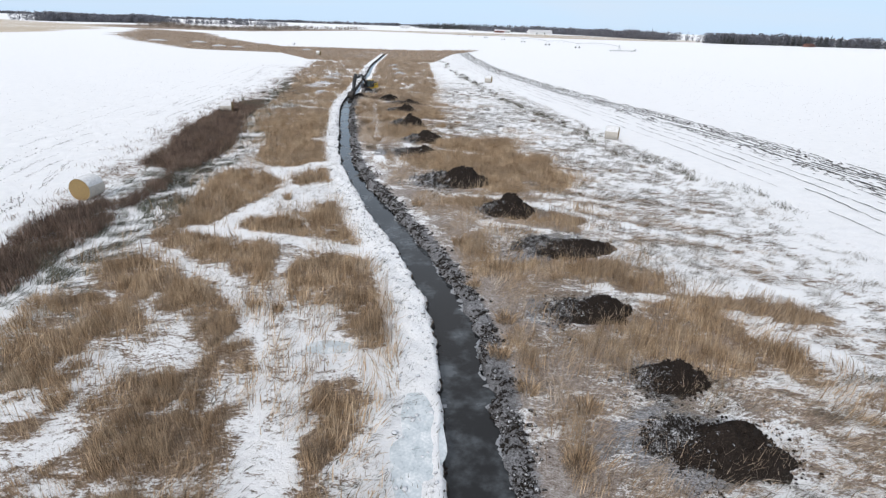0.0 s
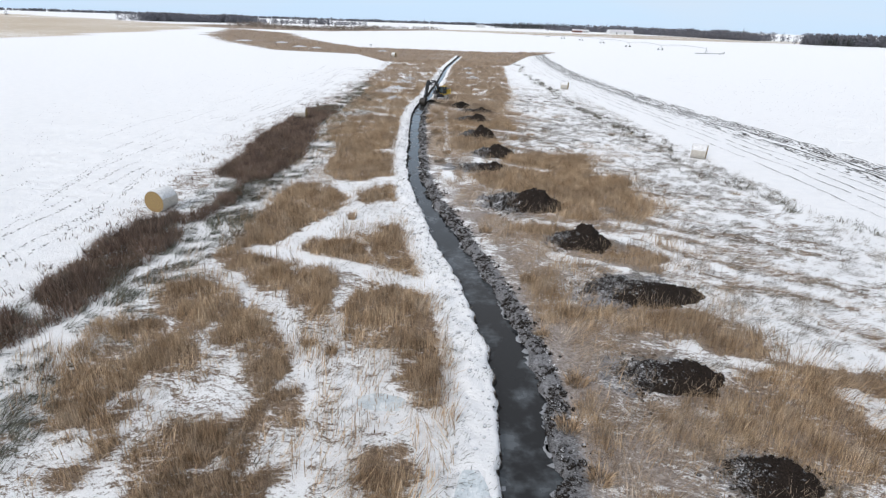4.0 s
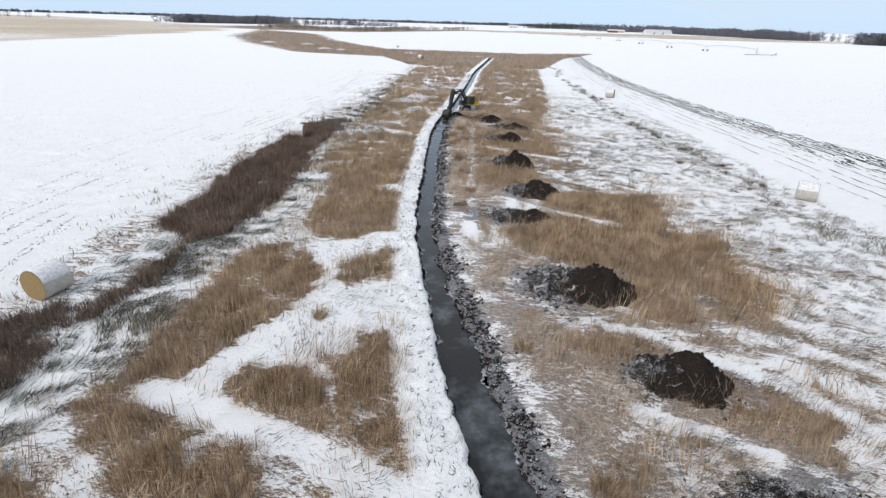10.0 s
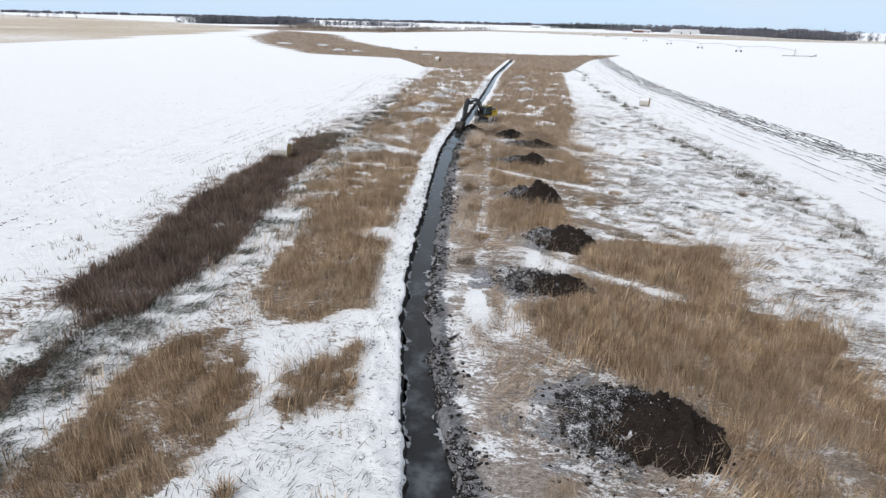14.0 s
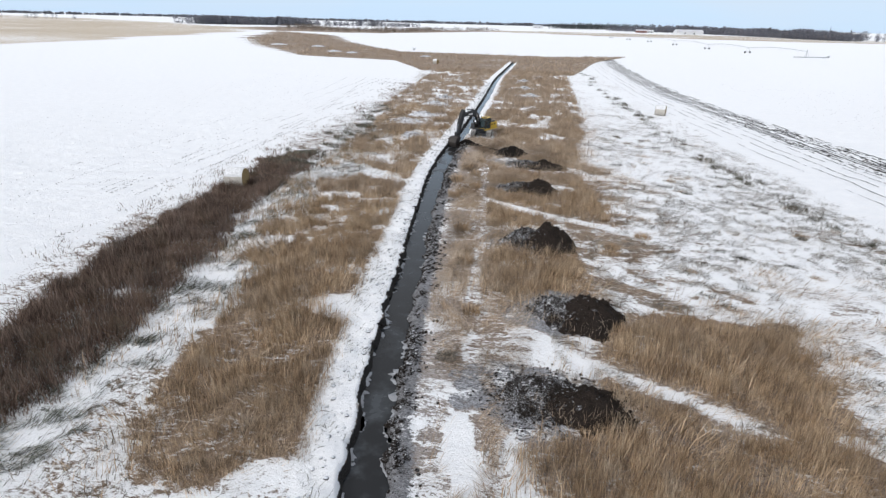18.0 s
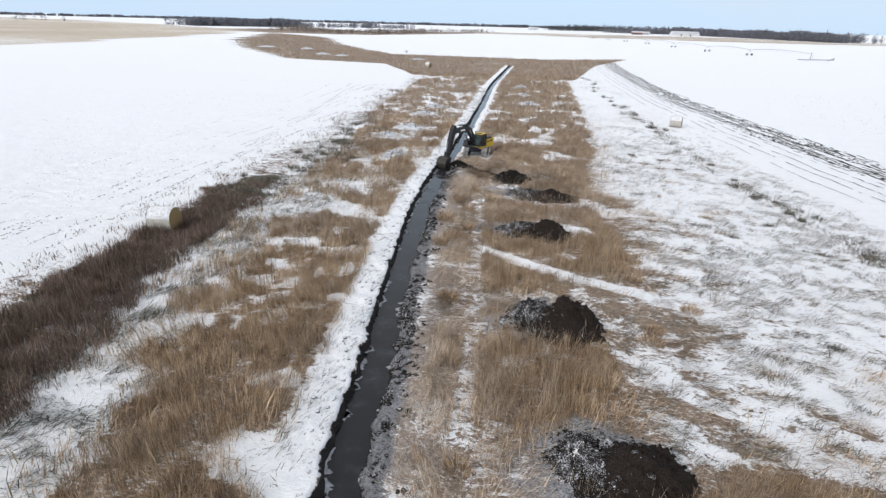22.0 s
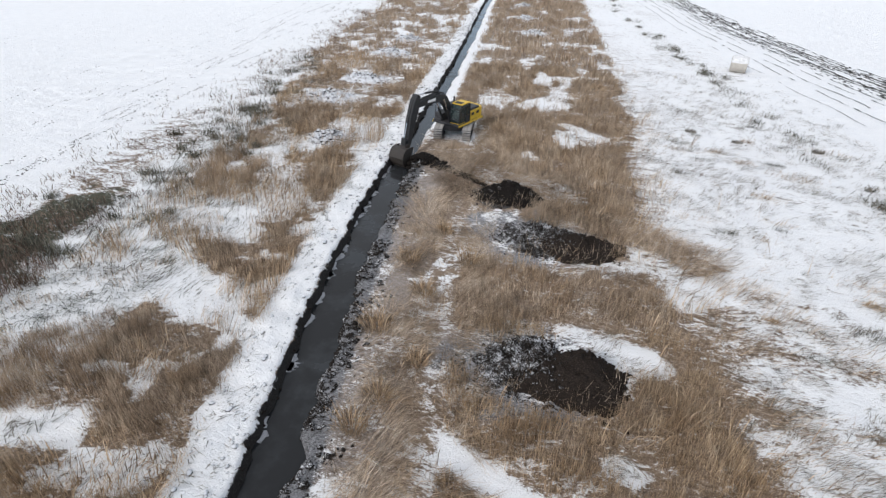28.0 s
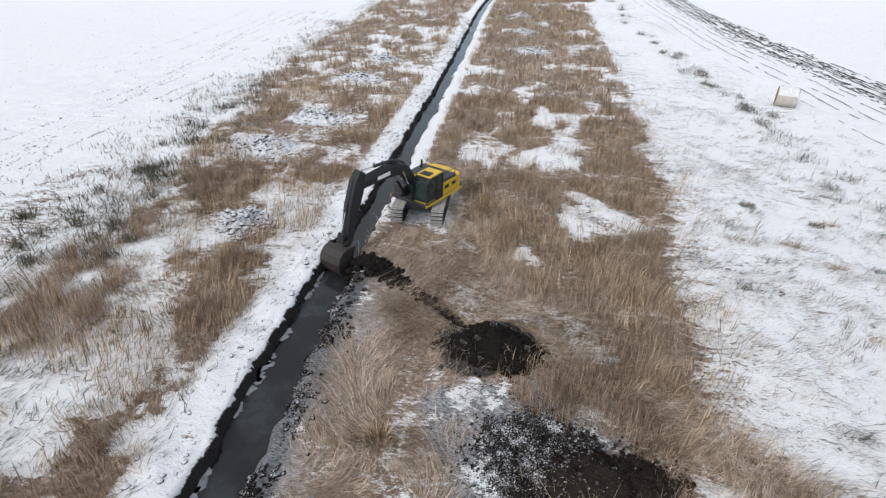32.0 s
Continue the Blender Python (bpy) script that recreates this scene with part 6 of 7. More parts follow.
def wood(seed, pts, depth, count, tall, material, label, pine=False, twigs=52, spread=0.36, leaf=0.06):
    rng = np.random.default_rng(seed)
    s = rng.random(count)
    t = np.linspace(0, 1, len(pts))
    x = np.interp(s, t, [p[0] for p in pts])
    y = np.interp(s, t, [p[1] for p in pts])
    x, y = x + rng.normal(0, depth * 0.4, count), y + np.abs(rng.normal(0, depth, count))
    h = tall * rng.uniform(0.6, 1.05, count) * (0.75 + 0.5 * vnoise(x * 0.02, y * 0.02, seed))
    stuff("far_woods", tree_cloud(rng, x, y, h, twigs, spread, pine, leaf), material, label, "woods")


wood(201, [(-573, 962), (-440, 1110)], 45, 900, 13, M_TWIG, "dark bare wood on the snowy horizon")
wood(202, [(-440, 1140), (-330, 1250), (-260, 1320)], 30, 240, 10, M_TWIG, "low dark wood on the horizon")
wood(203, [(-2600, 2300), (-1500, 2900), (-300, 3000)], 60, 1300, 11, M_TWIG, "thin far line of trees on the horizon", leaf=0.14)
wood(204, [(-300, 3000), (500, 3000)], 50, 600, 12, M_TWIG, "thin far line of trees on the horizon", leaf=0.12)
wood(205, [(90, 1871), (256, 1990), (420, 2000)], 60, 420, 17, M_PINE, "dark shelterbelt beyond the fields", True, 26, 0.2, 0.07)
wood(206, [(400, 1560), (470, 1350), (505, 1150), (515, 1043)], 60, 1500, 14.5, M_TWIG, "long dark bare wood beyond the snowy field")
wood(207, [(240, 1640), (420, 1620), (640, 1600)], 50, 600, 15, M_TWIG, "dark bare wood beyond the farm")
wood(208, [(505, 860), (563, 853), (760, 830), (1100, 800)], 25, 1300, 14, M_TWIG, "grey wood at the far field edge")
wood(209, [(505, 850), (563, 843), (760, 820), (1100, 790)], 22, 110, 14, M_PINE, "dark evergreens at the far field edge", True, 60, 0.22, 0.06)
wood(210, [(-395, 980), (-290, 760), (-185, 715), (-170, 960)], 45, 620, 5, M_BRUSH, "grey-brown brush along the far marsh", False, 24, 0.55, 0.09)
wood(211, [(-175, 900), (-110, 1080), (-75, 1160)], 25, 150, 5, M_BRUSH, "low grey-brown brush on the far field", False, 24, 0.6, 0.09)
wood(212, [(-1100, 1050), (-900, 1080)], 12, 14, 11, M_TWIG, "few bare trees standing on the horizon")


def bare_tree(seed, h):
    """A lone bare tree: tapered trunk and a crown of limbs and twigs."""
    rng = random.Random(seed)
    root = new("bare_tree")
    tb, cb = bmesh.new(), bmesh.new()

    def limb(bm, p, d, length, r, level):
        q = p + d * length
        side = d.orthogonal().normalized()
        up = d.cross(side)
        ring = []
        for c, rr in ((p, r), (q, r * 0.6)):
            ring.append([bm.verts.new(c + (side * math.cos(t) + up * math.sin(t)) * rr) for t in (0, 2.09, 4.19)])
        for i in range(3):
            bm.faces.new((ring[0][i], ring[0][(i + 1) % 3], ring[1][(i + 1) % 3], ring[1][i]))
        if level < 4:
            for _ in range(4 if level else 5):
                nd_ = (d + Vector((rng.gauss(0, 0.55), rng.gauss(0, 0.55), rng.gauss(0.12, 0.3)))).normalized()
                limb(cb, p + d * length * rng.uniform(0.55, 1.0), nd_, length * rng.uniform(0.55, 0.78), r * 0.55, level + 1)
    limb(tb, Vector((0, 0, -0.5)), Vector((0, 0, 1)), h * 0.36, h * 0.026, 0)
    part("trunk", tb, M_TWIG, root)
    part("crown", cb, M_TWIG, root)
    return root


trees = [bare_tree(301, 22), bare_tree(302, 19), bare_tree(303, 3)]
spots = [(0, 322, 1450), (1, 345, 1440), (0, 300, 1470), (1, 372, 1430), (0, 262, 1500), (1, 388, 1420), (2, -60, 345), (2, -130, 1010), (2, -75, 1080)]
used = set()
for k, tx, ty in spots:
    if k in used:
        ob = copy_thing(trees[k], pose(tx, ty, 0, 0, 0, tx * 7))
    else:
        used.add(k)
        ob = trees[k]
        ob.matrix_basis = pose(tx, ty, 0, 0, 0, tx * 7)
    tagged(ob, "tall bare grey tree beside the distant farm" if k < 2 else "small bare bush standing on the far field", "tree", "lone bare trees")


# ---- irrigation machine ----
M_STEEL = plain_mat("galvanised_steel", (0.42, 0.43, 0.44), 0.45, 0.7, 0.2, 2.0, 0.05)
M_RUBBER = plain_mat("dark_tyre", (0.03, 0.03, 0.03), 0.85, 0, 0.3, 6.0, 0.3)


def rod(bm, p, q, r, sides=6):
    p, q = Vector(p), Vector(q)
    d = (q - p).normalized()
    s = d.orthogonal().normalized()
    u = d.cross(s)
    rings = [[bm.verts.new(c + (s * math.cos(2 * math.pi * i / sides) + u * math.sin(2 * math.pi * i / sides)) * r) for i in range(sides)] for c in (p, q)]
    for i in range(sides):
        bm.faces.new((rings[0][i], rings[0][(i + 1) % sides], rings[1][(i + 1) % sides], rings[1][i]))
    bm.faces.new(rings[0][::-1])
    bm.faces.new(rings[1])


def wheel_bm(c, axis, r, w, sides=20):
    bm = bmesh.new()
    c, a = Vector(c), Vector(axis).normalized()
    s = a.orthogonal().normalized()
    u = a.cross(s)
    prof = [(-w / 2, r * 0.55), (-w / 2, r * 0.93), (-w * 0.3, r), (w * 0.3, r), (w / 2, r * 0.93), (w / 2, r * 0.55)]
    rings = [[bm.verts.new(c + a * o + (s * math.cos(2 * math.pi * i / sides) + u * math.sin(2 * math.pi * i / sides)) * rr) for i in range(sides)] for o, rr in prof]
    for p, q in zip(rings, rings[1:] + rings[:1]):
        for i in range(sides):
            bm.faces.new((p[i], p[(i + 1) % sides], q[(i + 1) % sides], q[i]))
    bmesh.ops.recalc_face_normals(bm, faces=bm.faces)
    return bm


def irrigator():
    root = tagged(new("irrigation_machine"), "long galvanised irrigation machine on wheeled towers in snow", "irrigator")
    tw = [(96, 874), (105, 798), (115, 731), (125, 664), (131, 584), (136, 506), (148, 457), (166, 414)]
    for (ax, ay), (bx, by) in zip(tw, tw[1:]):
        bm = bmesh.new()
        prev = None
        n = 10
        for i in range(n + 1):
            f = i / n
            p = Vector((ax + (bx - ax) * f, ay + (by - ay) * f, 3.6 + 1.1 * math.sin(math.pi * f)))
            if prev:
                rod(bm, prev, p, 0.11)
                low = (prev + p) / 2 - Vector((0, 0, 0.7 + 0.6 * math.sin(math.pi * f)))
                rod(bm, prev, low, 0.03, 3)
                rod(bm, p, low, 0.03, 3)
            prev = p
        part("span", bm, M_STEEL, root)
    for i, (tx, ty) in enumerate(tw[:-1]):
        bm = bmesh.new()
        for s in (-2.1, 2.1):
            rod(bm, (tx + s * 0.9, ty + s * 0.4, 0.7), (tx, ty, 3.7), 0.07)
        rod(bm, (tx - 1.9, ty - 0.85, 0.75), (tx + 1.9, ty + 0.85, 0.75), 0.09)
        tower = part("tower", bm, M_STEEL, root)
        for s in (-2.1, 2.1):
            part("wheel", wheel_bm((tx + s * 0.9, ty + s * 0.4, 0.66), (-0.4, 0.9, 0), 0.7, 0.4), M_RUBBER, tower)
    bm = bmesh.new()
    rod(bm, (166, 414, 0), (166, 414, 4.6), 0.16)
    for s in (-1, 1):
        rod(bm, (166 + s * 1.6, 414 - 1, 0), (166, 414, 3.5), 0.07)
    part("end_post", bm, M_STEEL, root)
    bm = bmesh.new()
    rod(bm, (157, 409, 0.5), (179, 414, 0.6), 0.25)
    rod(bm, (175, 413, 0.1), (179, 414, 1.4), 0.35)
    part("end_boom", bm, M_STEEL, root)


irrigator()


def farm_building(x, y, w, d, h, roof, wall, label, turn=0.0):
    root = tagged(new("farm_building"), label, "building", "farm buildings")
    root.matrix_basis = pose(x, y, 0, 0, 0, turn)
    bm = bmesh.new()
    pts = [(-w / 2, -d / 2), (w / 2, -d / 2), (w / 2, d / 2), (-w / 2, d / 2)]
    lo, hi = [bm.verts.new((*p, -0.5)) for p in pts], [bm.verts.new((*p, h)) for p in pts]
    for i in range(4):
        bm.faces.new((lo[i], lo[(i + 1) % 4], hi[(i + 1) % 4], hi[i]))
    g = [bm.verts.new((s * w / 2, 0, h + d * 0.22)) for s in (-1, 1)]
    bm.faces.new((hi[3], hi[0], g[0]))
    bm.faces.new((hi[1], hi[2], g[1]))
    walls = part("wall", bm, wall, root)
    bm = bmesh.new()
    for s in (-1, 1):
        a = [bm.verts.new((e * (w / 2 + 0.6), s * (d / 2 + 0.6), h - 0.15)) for e in (-1, 1)]
        b = [bm.verts.new((e * (w / 2 + 0.6), 0, h + d * 0.22 + 0.1)) for e in (-1, 1)]
        bm.faces.new((a[0], a[1], b[1], b[0]))
    bmesh.ops.solidify(bm, geom=bm.faces[:], thickness=0.25)
    part("roof", bm, roof, root, "snow-white roof")
    for i in range(2):
        bm = bmesh.new()
        rod(bm, (-w * 0.2 + i * w * 0.35, -d / 2 - 0.05, 0), (-w * 0.2 + i * w * 0.35, -d / 2 - 0.05, h * 0.75), 1.3, 4)
        part("door", bm, M_RUBBER, root)


M_WALLW = plain_mat("white_farm_wall", (0.62, 0.62, 0.62), 0.7, 0, 0.1, 0.6, 0.1)
M_WALLR = plain_mat("weathered_red_boards", (0.20, 0.10, 0.08), 0.8, 0, 0.3, 0.6, 0.1)
farm_building(340, 1345, 56, 20, 5.5, M_SNOW, M_WALLW, "long low white farm shed with snowy roof", 8)
farm_building(262, 1450, 24, 12, 4.5, M_SNOW, M_WALLR, "small red farm building with snowy roof", -6)
farm_building(286, 1480, 18, 12, 4.0, M_SNOW, M_WALLW, "small white farm building with snowy roof", 12)
farm_building(30, 1900, 30, 16, 5.0, M_SNOW, M_WALLW, "distant white farmhouse by the trees", 0)
farm_building(620, 815, 14, 8, 3.0, M_WALLR, M_WALLR, "small weathered red building at the wood's edge", 10)


# ---- excavator ----
M_YELLOW = plain_mat("yellow_machine_paint", (0.63, 0.41, 0.03), 0.5, 0, 0.28, 2.5, 0.05, 0.1)
M_BLACK = plain_mat("black_machine_paint", (0.014, 0.015, 0.017), 0.62, 0, 0.5, 3.0, 0.08, 0.0)
M_DARK = plain_mat("dark_grey_plates", (0.05, 0.05, 0.055), 0.6, 0.2, 0.3, 3.0, 0.2)
M_TRACK = plain_mat("worn_track_steel", (0.34, 0.325, 0.31), 0.65, 0.15, 0.6, 5.0, 0.3)
M_BUCKET = plain_mat("muddy_bucket_steel", (0.04, 0.034, 0.03), 0.6, 0.2, 0.5, 4.0, 0.4)
M_GLASS, _nt, _b = mat("cab_glass")
_b.inputs["Base Color"].default_value = (0.06, 0.09, 0.09, 1)
_b.inputs["Roughness"].default_value = 0.06
_b.inputs["Transmission Weight"].default_value = 0.55
_b.inputs["IOR"].default_value = 1.45
M_CHROME = plain_mat("polished_rod", (0.65, 0.65, 0.66), 0.2, 1.0, 0.05, 8.0, 0.02)
M_WHITE = plain_mat("white_lettering", (0.8, 0.8, 0.8), 0.5, 0, 0.05, 5.0, 0.0)


def boxm(x0, x1, y0, y1, z0, z1, bev=0.04, taper=None):
    bm = bmesh.new()
    bmesh.ops.create_cube(bm, size=1.0)
    for v in bm.verts:
        v.co = Vector((x0 if v.co.x < 0 else x1, y0 if v.co.y < 0 else y1, z0 if v.co.z < 0 else z1))
    if taper:
        for v in bm.verts:
            taper(v.co)
    if bev:
        bmesh.ops.bevel(bm, geom=bm.edges[:], offset=bev, segments=2, affect="EDGES", profile=0.6)
    return bm


def plate(profile, y0, y1, bev=0.03):
    """A side profile of (x, z) points drawn out from y0 to y1."""
    bm = bmesh.new()
    a = [bm.verts.new((x, y0, z)) for x, z in profile]
    b = [bm.verts.new((x, y1, z)) for x, z in profile]
    n = len(profile)
    bm.faces.new(a)
    bm.faces.new(b[::-1])
    for i in range(n):
        bm.faces.new((a[i], b[i], b[(i + 1) % n], a[(i + 1) % n]))
    bmesh.ops.recalc_face_normals(bm, faces=bm.faces)
    if bev:
        bmesh.ops.bevel(bm, geom=bm.edges[:], offset=bev, segments=1, affect="EDGES")
    return bm


def cyl(p, q, r, sides=14):
    bm = bmesh.new()
    rod(bm, p, q, r, sides)
    return bm


def excavator():
    root = new("excavator")
    base = Vector((-6.02, 124.2, float(place_z(-6.02, 124.2)) + 0.02))
    root.location = base
    root.scale = (0.89, 0.89, 0.89)
    tagged(root, "yellow and black tracked excavator digging the ditch", "excavator")
    lower = pose(0, 0, 0, 0, 0, -90)          # tracks point along the ditch
    upper = pose(0, 0, 0, 0, 0, -118)         # house swung towards the ditch

    def add(name, bm, material, parent, at, label=""):
        bm.transform(at)
        ob = part(name, bm, material, parent, label)
        return ob

    # undercarriage
    shoe_me = None
    for side in (-1, 1):
        y = side * 1.28
        fr = add("track_frame", boxm(-1.75, 1.75, y - 0.2, y + 0.2, 0.28, 0.72, 0.05), M_DARK, root, lower)
        for x, name in ((-1.85, "sprocket"), (1.85, "idler")):
            add(name, wheel_bm((x, y, 0.50), (0, 1, 0), 0.40, 0.3, 22), M_DARK, fr, lower)
        for k in range(7):
            add("roller", wheel_bm((-1.35 + k * 0.45, y, 0.22), (0, 1, 0), 0.15, 0.3, 12), M_DARK, fr, lower)
        belt = add("track_chain", boxm(-1.85, 1.85, y - 0.14, y + 0.14, 0.90, 0.93, 0), M_DARK, root, lower)
        # shoes round the loop
        r, L = 0.45, 3.7
        total = 2 * L + 2 * math.pi * r
        count = 48
        if shoe_me is None:
            bm = boxm(-0.092, 0.092, -0.39, 0.39, -0.02, 0.02, 0)
            plain = len(bm.faces)
            for gx, gh in ((-0.06, 0.06), (0.025, 0.09)):
                g = boxm(gx - 0.022, gx + 0.022, -0.39, 0.39, 0.0, gh, 0)
                tmp = bpy.data.meshes.new("tmp")
                g.to_mesh(tmp)
                g.free()
                bm.from_mesh(tmp)
                bpy.data.meshes.remove(tmp)
            for k, face in enumerate(bm.faces):
                face.material_index = 1 if k >= plain else 0
            shoe_me = bpy.data.meshes.new("track_shoe")
            bm.to_mesh(shoe_me)
            bm.free()
            shoe_me.materials.append(M_DARK)
            shoe_me.materials.append(M_TRACK)
        for k in range(count):
            s = total * k / count
            if s < L:
                px, pz, an = -L / 2 + s, 0.50 + r, 0.0
            elif s < L + math.pi * r:
                an = (s - L) / r
                px, pz = L / 2 + r * math.sin(an), 0.50 + r * math.cos(an)
            elif s < 2 * L + math.pi * r:
                px, pz, an = L / 2 - (s - L - math.pi * r), 0.50 - r, math.pi
            else:
                an = math.pi + (s - 2 * L - math.pi * r) / r
                px, pz = -L / 2 + r * math.sin(an), 0.50 + r * math.cos(an)
            ob = new("track_shoe", shoe_me)
            ob.parent = belt
            ob.matrix_basis = lower @ Matrix.Translation((px, y, pz)) @ Matrix.Rotation(an, 4, "Y")
    add("car_body", boxm(-0.95, 0.95, -1.15, 1.15, 0.45, 0.95, 0.08), M_DARK, root, lower)
    bm = bmesh.new()
    rod(bm, (0, 0, 0.93), (0, 0, 1.14), 0.68, 32)
    add("slew_ring", bm, M_DARK, root, upper)

    # house: x forward, y to the operator's left
    add("deck", plate([(-2.55, 1.12), (1.45, 1.12), (1.5, 1.2), (1.5, 1.34), (-2.7, 1.34)], -1.42, 1.42, 0.02), M_DARK, root, upper)
    for y in (-1.44, 1.44):
        add("side_skirt", boxm(-2.5, 1.5, y - 0.025, y + 0.025, 1.12, 1.33, 0.015), M_YELLOW, root, upper)
    # rear weight, rounded in plan
    bm = bmesh.new()
    prof = [(-1.95, -1.44)] + [(-2.0 - 0.85 * math.cos(t) ** 0.7, 1.44 * math.sin(t)) for t in np.linspace(-1.35, 1.35, 15)] + [(-1.95, 1.44)]
    lo, hi = [bm.verts.new((x, y, 1.15)) for x, y in prof], [bm.verts.new((x, y, 2.22)) for x, y in prof]
    n = len(prof)
    bm.faces.new(lo[::-1])
    bm.faces.new(hi)
    for i in range(n):
        bm.faces.new((lo[i], lo[(i + 1) % n], hi[(i + 1) % n], hi[i]))
    bmesh.ops.recalc_face_normals(bm, faces=bm.faces)
    bmesh.ops.bevel(bm, geom=bm.edges[:], offset=0.05, segments=2, affect="EDGES")
    cw = add("counterweight", bm, M_YELLOW, root, upper, "yellow rear weight")
    add("decal_stripe", boxm(-2.9, -2.88, -0.55, 0.55, 1.6, 1.78, 0), M_BLACK, cw, upper)
    # engine bay and doors
    hood = add("engine_hood", plate([(-1.95, 2.2), (-1.9, 2.42), (-0.5, 2.42), (-0.35, 2.2)], -1.36, 1.36, 0.05), M_DARK, root, upper, "grey non-slip engine hood")
    for k in range(9):
        add("hood_slot", boxm(-1.75 + k * 0.14, -1.69 + k * 0.14, -0.55, 0.35, 2.421, 2.435, 0), M_BLACK, hood, upper)
    add("engine_bay", boxm(-1.95, -0.30, -1.42, 1.42, 1.34, 2.2, 0.05), M_YELLOW, root, upper)
    for y, s in ((1.43, 1), (-1.43, -1)):
        for x0, x1 in ((-1.9, -1.15), (-1.1, -0.36)):
            d = add("side_door", boxm(x0, x1, min(y, y + s * 0.02), max(y, y + s * 0.02), 1.42, 2.14, 0.008), M_YELLOW, root, upper)
            add("grille", boxm(x0 + 0.15, x1 - 0.15, min(y, y + s * 0.035), max(y, y + s * 0.035), 1.78, 2.02, 0), M_BLACK, d, upper)
    add("tank", boxm(-0.30, 1.25, -1.42, -0.55, 1.34, 2.0, 0.06), M_DARK, root, upper)
    add("tank_top", boxm(-0.25, 0.9, -1.36, -0.6, 2.0, 2.03, 0.01), M_BLACK, root, upper)
    add("tool_box", boxm(0.9, 1.42, -1.36, -0.62, 1.34, 1.56, 0.05), M_DARK, root, upper)
    add("exhaust", cyl((-1.2, -1.0, 2.35), (-1.25, -1.0, 2.95), 0.07), M_BLACK, root, upper)
    bm = bmesh.new()
    rail = [(-1.9, 1.25, 2.2), (-1.9, 1.25, 2.75), (-0.5, 1.25, 2.75), (-0.5, 1.25, 2.2)]
    for p, q in zip(rail, rail[1:]):
        rod(bm, p, q, 0.022, 6)
    add("hand_rail", bm, M_BLACK, root, upper)
    bm = bmesh.new()
    rail = [(1.2, -1.38, 1.75), (1.2, -1.38, 2.6), (-0.2, -1.38, 2.6), (-0.2, -1.38, 2.15)]
    for p, q in zip(rail, rail[1:]):
        rod(bm, p, q, 0.022, 6)
    add("hand_rail", bm, M_BLACK, root, upper)
    # cab on the operator's left side
    cy0, cy1 = 0.38, 1.42
    side = [(-0.25, 1.34), (1.40, 1.34), (1.52, 1.75), (1.36, 2.70), (1.1, 3.0), (-0.15, 3.02), (-0.25, 2.9)]
    bm = bmesh.new()

    def at(p, y):
        return (p[0], y, p[1])
    for y in (cy0, cy1):
        for p, q in zip(side, side[1:] + side[:1]):
            rod(bm, at(p, y), at(q, y), 0.055, 6)
        rod(bm, (0.42, y, 1.34), (0.42, y, 3.0), 0.05, 6)
    for p in side:
        rod(bm, at(p, cy0), at(p, cy1), 0.05, 6)
    cab = add("cab_frame", bm, M_BLACK, root, upper, "black cab frame with glass")
    add("cab_floor", boxm(-0.25, 1.42, cy0, cy1, 1.30, 1.42, 0.02), M_YELLOW, cab, upper)
    add("cab_lower_panel", boxm(-0.24, 0.44, cy1 - 0.03, cy1 + 0.02, 1.38, 2.0, 0.01), M_BLACK, cab, upper)
    add("cab_rear_panel", boxm(-0.30, -0.22, cy0, cy1, 1.38, 2.2, 0.01), M_YELLOW, cab, upper)
    rf = add("cab_roof", plate([(-0.3, 2.98), (1.12, 2.98), (1.05, 3.10), (0.9, 3.14), (-0.2, 3.14)], cy0 - 0.03, cy1 + 0.03, 0.04), M_YELLOW, cab, upper, "yellow cab roof")
    add("roof_hatch", boxm(0.45, 1.02, cy0 + 0.15, cy1 - 0.15, 3.125, 3.155, 0.01), M_BLACK, cab, upper)
    add("front_window", plate([(1.41, 1.45), (1.51, 1.75), (1.35, 2.7), (1.12, 2.97), (1.10, 2.95), (1.33, 2.68), (1.49, 1.75), (1.39, 1.46)], cy0 + 0.05, cy1 - 0.05, 0), M_GLASS, cab, upper)
    for y in (cy0, cy1):
        add("side_window", plate([(0.47, 1.44), (1.36, 1.44), (1.46, 1.75), (1.30, 2.66), (1.05, 2.94), (0.47, 2.96)], y - 0.008, y + 0.008, 0), M_GLASS, cab, upper)
        add("side_window", plate([(-0.18, 2.03), (0.37, 2.03), (0.37, 2.95), (-0.12, 2.96)], y - 0.008, y + 0.008, 0), M_GLASS, cab, upper)
    seat = add("seat", boxm(0.15, 0.65, 0.65, 1.15, 1.45, 1.80, 0.06), M_DARK, cab, upper)
    add("seat_back", boxm(0.05, 0.2, 0.65, 1.15, 1.8, 2.45, 0.05), M_DARK, cab, upper)
    bm = bmesh.new()
    rod(bm, (1.3, cy1 + 0.02, 2.2), (1.35, cy1 + 0.3, 2.3), 0.018, 6)
    mir = add("mirror_arm", bm, M_BLACK, cab, upper)
    add("mirror", boxm(1.33, 1.37, cy1 + 0.22, cy1 + 0.42, 2.2, 2.55, 0.015), M_BLACK, cab, upper)

    # boom, stick and bucket in the plane of the house
    boom = plate([(0.55, 1.75), (0.9, 1.62), (1.2, 2.1), (2.05, 3.2), (2.7, 3.52), (4.2, 3.7), (5.75, 3.72), (5.87, 3.92), (5.72, 4.09),
                  (4.0, 4.27), (2.6, 4.22), (1.75, 3.85), (0.95, 2.7)], -0.30, 0.28, 0.03)
    bo = add("boom", boom, M_BLACK, root, upper, "black gooseneck boom")
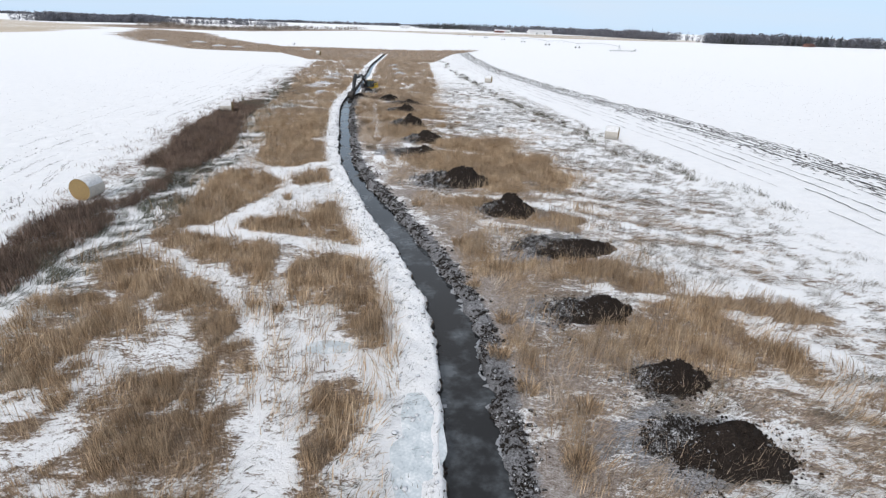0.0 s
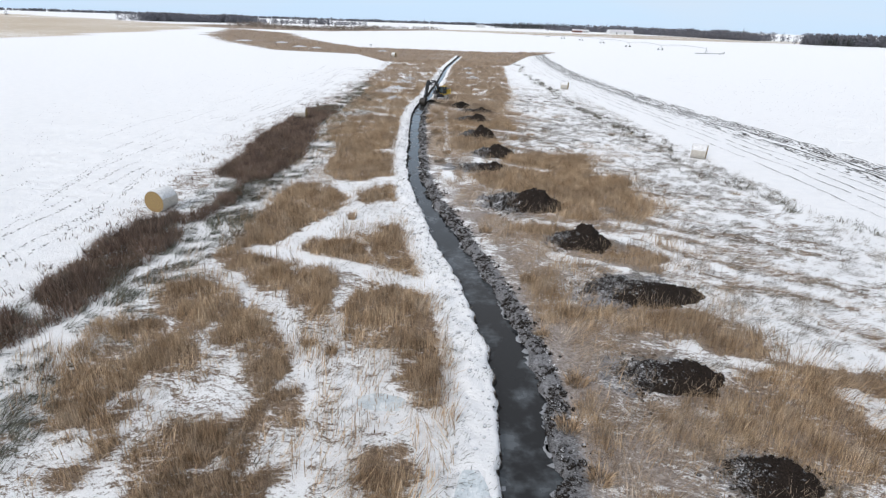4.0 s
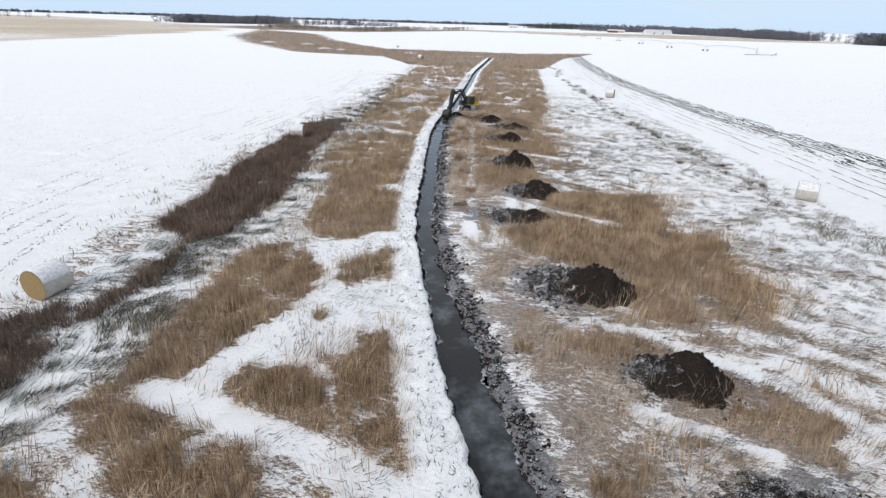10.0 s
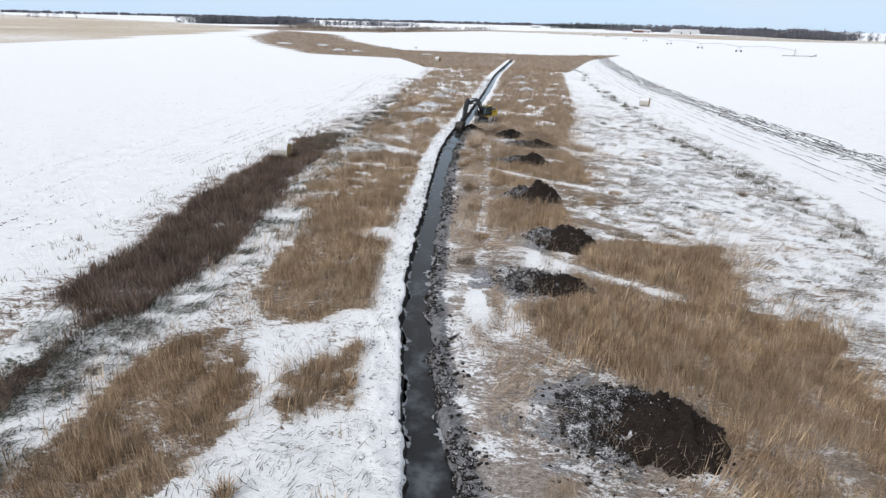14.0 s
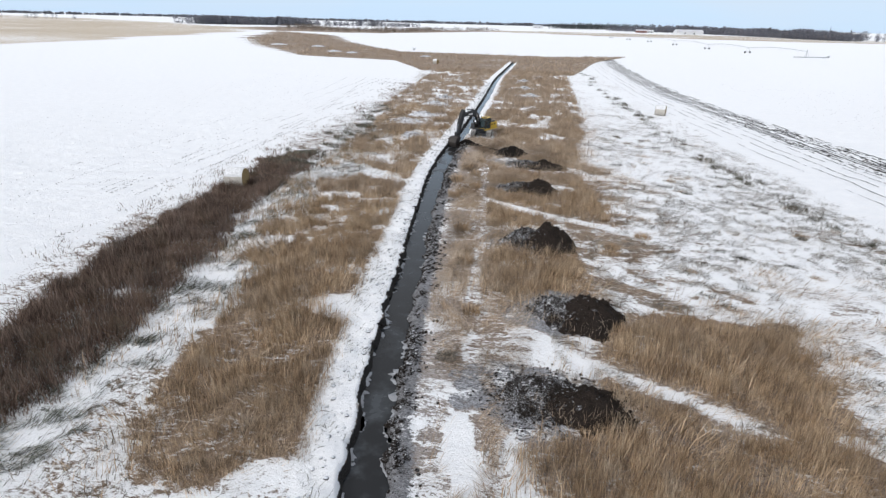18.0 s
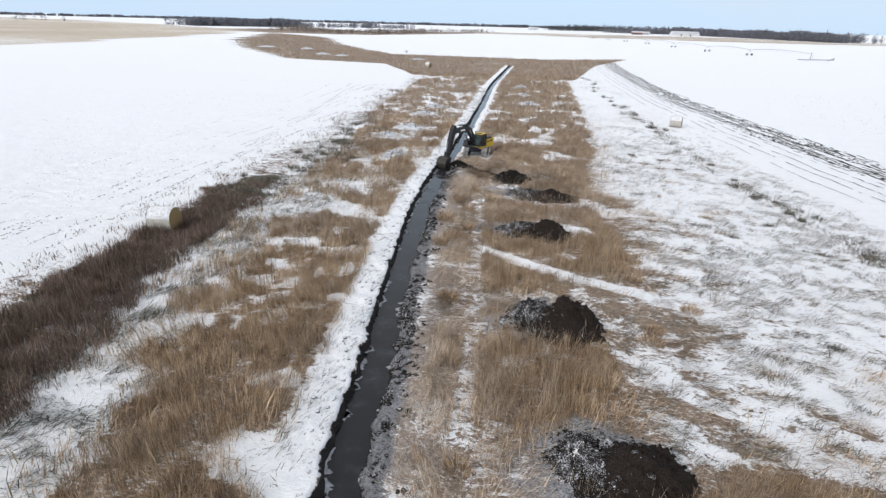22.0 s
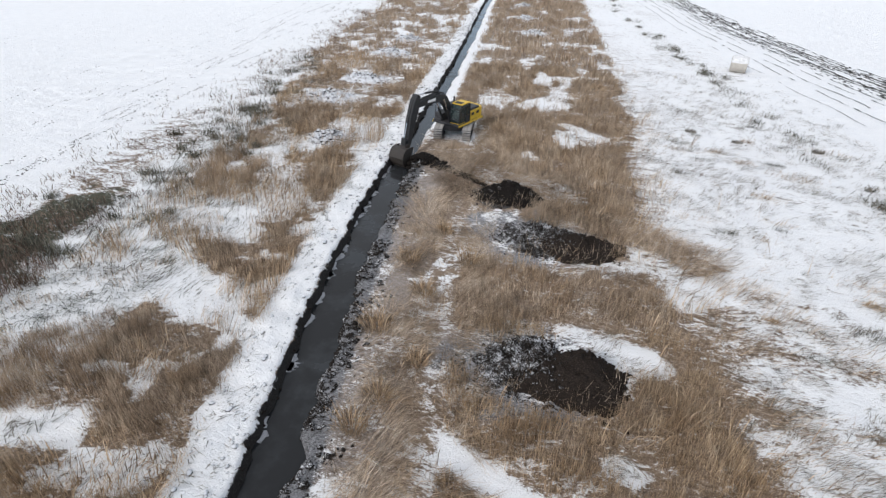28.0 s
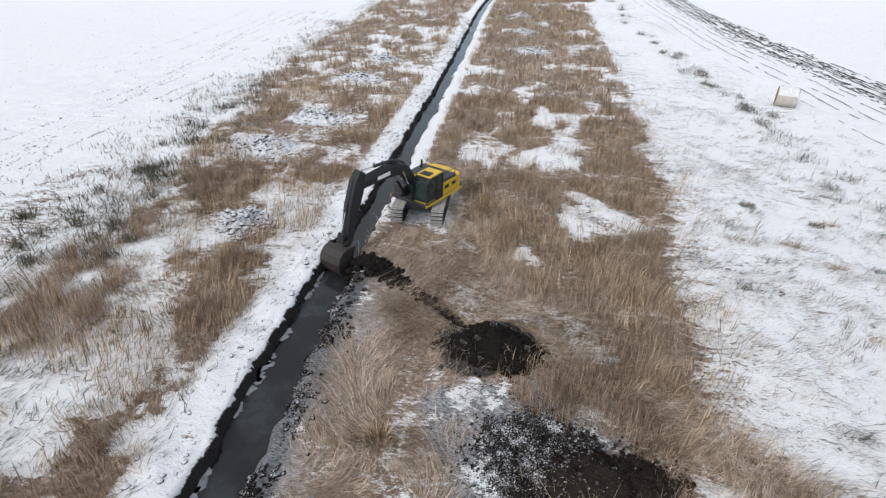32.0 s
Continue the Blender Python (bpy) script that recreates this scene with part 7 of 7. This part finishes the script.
    for y, s in ((-0.31, -1), (0.29, 1)):
        add("name_bar", plate([(3.5, 3.82), (4.6, 3.86), (4.6, 4.06), (3.5, 4.06)], min(y, y + s * 0.012), max(y, y + s * 0.012), 0), M_WHITE, bo, upper, "white name bar")
    for y in (-0.48, 0.46):
        c = add("boom_cylinder", cyl((1.25, y, 1.45), (2.0, y, 2.75), 0.10), M_BLACK, root, upper)
        add("piston_rod", cyl((2.0, y, 2.75), (2.55, y, 3.8), 0.055), M_CHROME, c, upper)
    c = add("stick_cylinder", cyl((2.9, 0, 4.48), (4.6, 0, 4.64), 0.10), M_BLACK, root, upper)
    add("piston_rod", cyl((4.6, 0, 4.64), (5.55, 0, 4.70), 0.05), M_CHROME, c, upper)
    add("cylinder_bracket", plate([(2.6, 4.16), (3.1, 4.2), (2.95, 4.54), (2.8, 4.54)], -0.14, 0.14, 0.01), M_BLACK, bo, upper)
    bm = bmesh.new()
    for y in (-0.16, -0.06, 0.06, 0.16):
        pts = [(1.5, y, 3.4), (2.1, y, 4.2), (3.2, y, 4.36), (4.8, y, 4.28), (5.5, y, 4.25)]
        for p, q in zip(pts, pts[1:]):
            rod(bm, p, q, 0.022, 5)
    add("hydraulic_hoses", bm, M_RUBBER, bo, upper)
    arm = upper @ pose(0.28, 0, -0.42) @ pose(5.7, 0, 4.2) @ pose(0, 0, 0, 0, -2, 0) @ pose(-5.7, 0, -4.2)
    st = add("stick", plate([(5.28, 5.05), (5.62, 5.28), (6.08, 4.75), (6.58, 3.4), (6.95, 1.35), (6.74, 1.12), (6.5, 1.25), (5.9, 2.9), (5.42, 4.1)], -0.27, 0.27, 0.03), M_BLACK, root, arm)
    c = add("bucket_cylinder", cyl((6.0, 0, 4.85), (6.72, 0, 3.1), 0.09), M_BLACK, st, arm)
    add("piston_rod", cyl((6.72, 0, 3.1), (7.1, 0, 1.95), 0.045), M_CHROME, st, arm)
    add("bucket_link", plate([(6.62, 1.75), (7.05, 1.9), (7.15, 1.75), (6.7, 1.6)], -0.26, 0.26, 0.015), M_BLACK, st, arm)
    add("bucket_link", plate([(7.02, 1.95), (7.2, 1.9), (7.3, 1.1), (7.12, 1.1)], -0.22, 0.22, 0.015), M_BLACK, st, arm)
    # bucket: curved shell, cheeks and teeth
    arc = [(7.35, 1.28), (7.75, 1.2), (8.05, 0.92), (8.18, 0.5), (8.1, 0.05), (7.85, -0.3), (7.5, -0.5)]
    inner = [(7.47, -0.43), (7.78, -0.25), (8.02, 0.08), (8.1, 0.48), (7.98, 0.86), (7.72, 1.12), (7.35, 1.2)]
    bk = add("bucket", plate(arc + inner, -0.72, 0.72, 0), M_BUCKET, root, arm, "wide muddy digging bucket")
    for y in (-0.74, 0.70):
        add("bucket_cheek", plate([(6.75, 1.25), (7.35, 1.28), (7.75, 1.2), (8.05, 0.92), (8.18, 0.5), (8.1, 0.05), (7.85, -0.3), (7.5, -0.5), (7.2, 0.25)], y, y + 0.04, 0), M_BUCKET, bk, arm)
    for k in range(5):
        y = -0.66 + k * 0.33
        add("tooth", plate([(7.62, -0.44), (7.5, -0.38), (7.22, -0.66), (7.3, -0.68)], y - 0.05, y + 0.05, 0), M_TRACK, bk, arm)
    add("bucket_ears", plate([(6.55, 1.3), (6.7, 1.05), (7.35, 1.15), (7.4, 1.3), (6.9, 1.45)], -0.3, 0.3, 0.02), M_BUCKET, bk, arm)
    return root


digger = excavator()
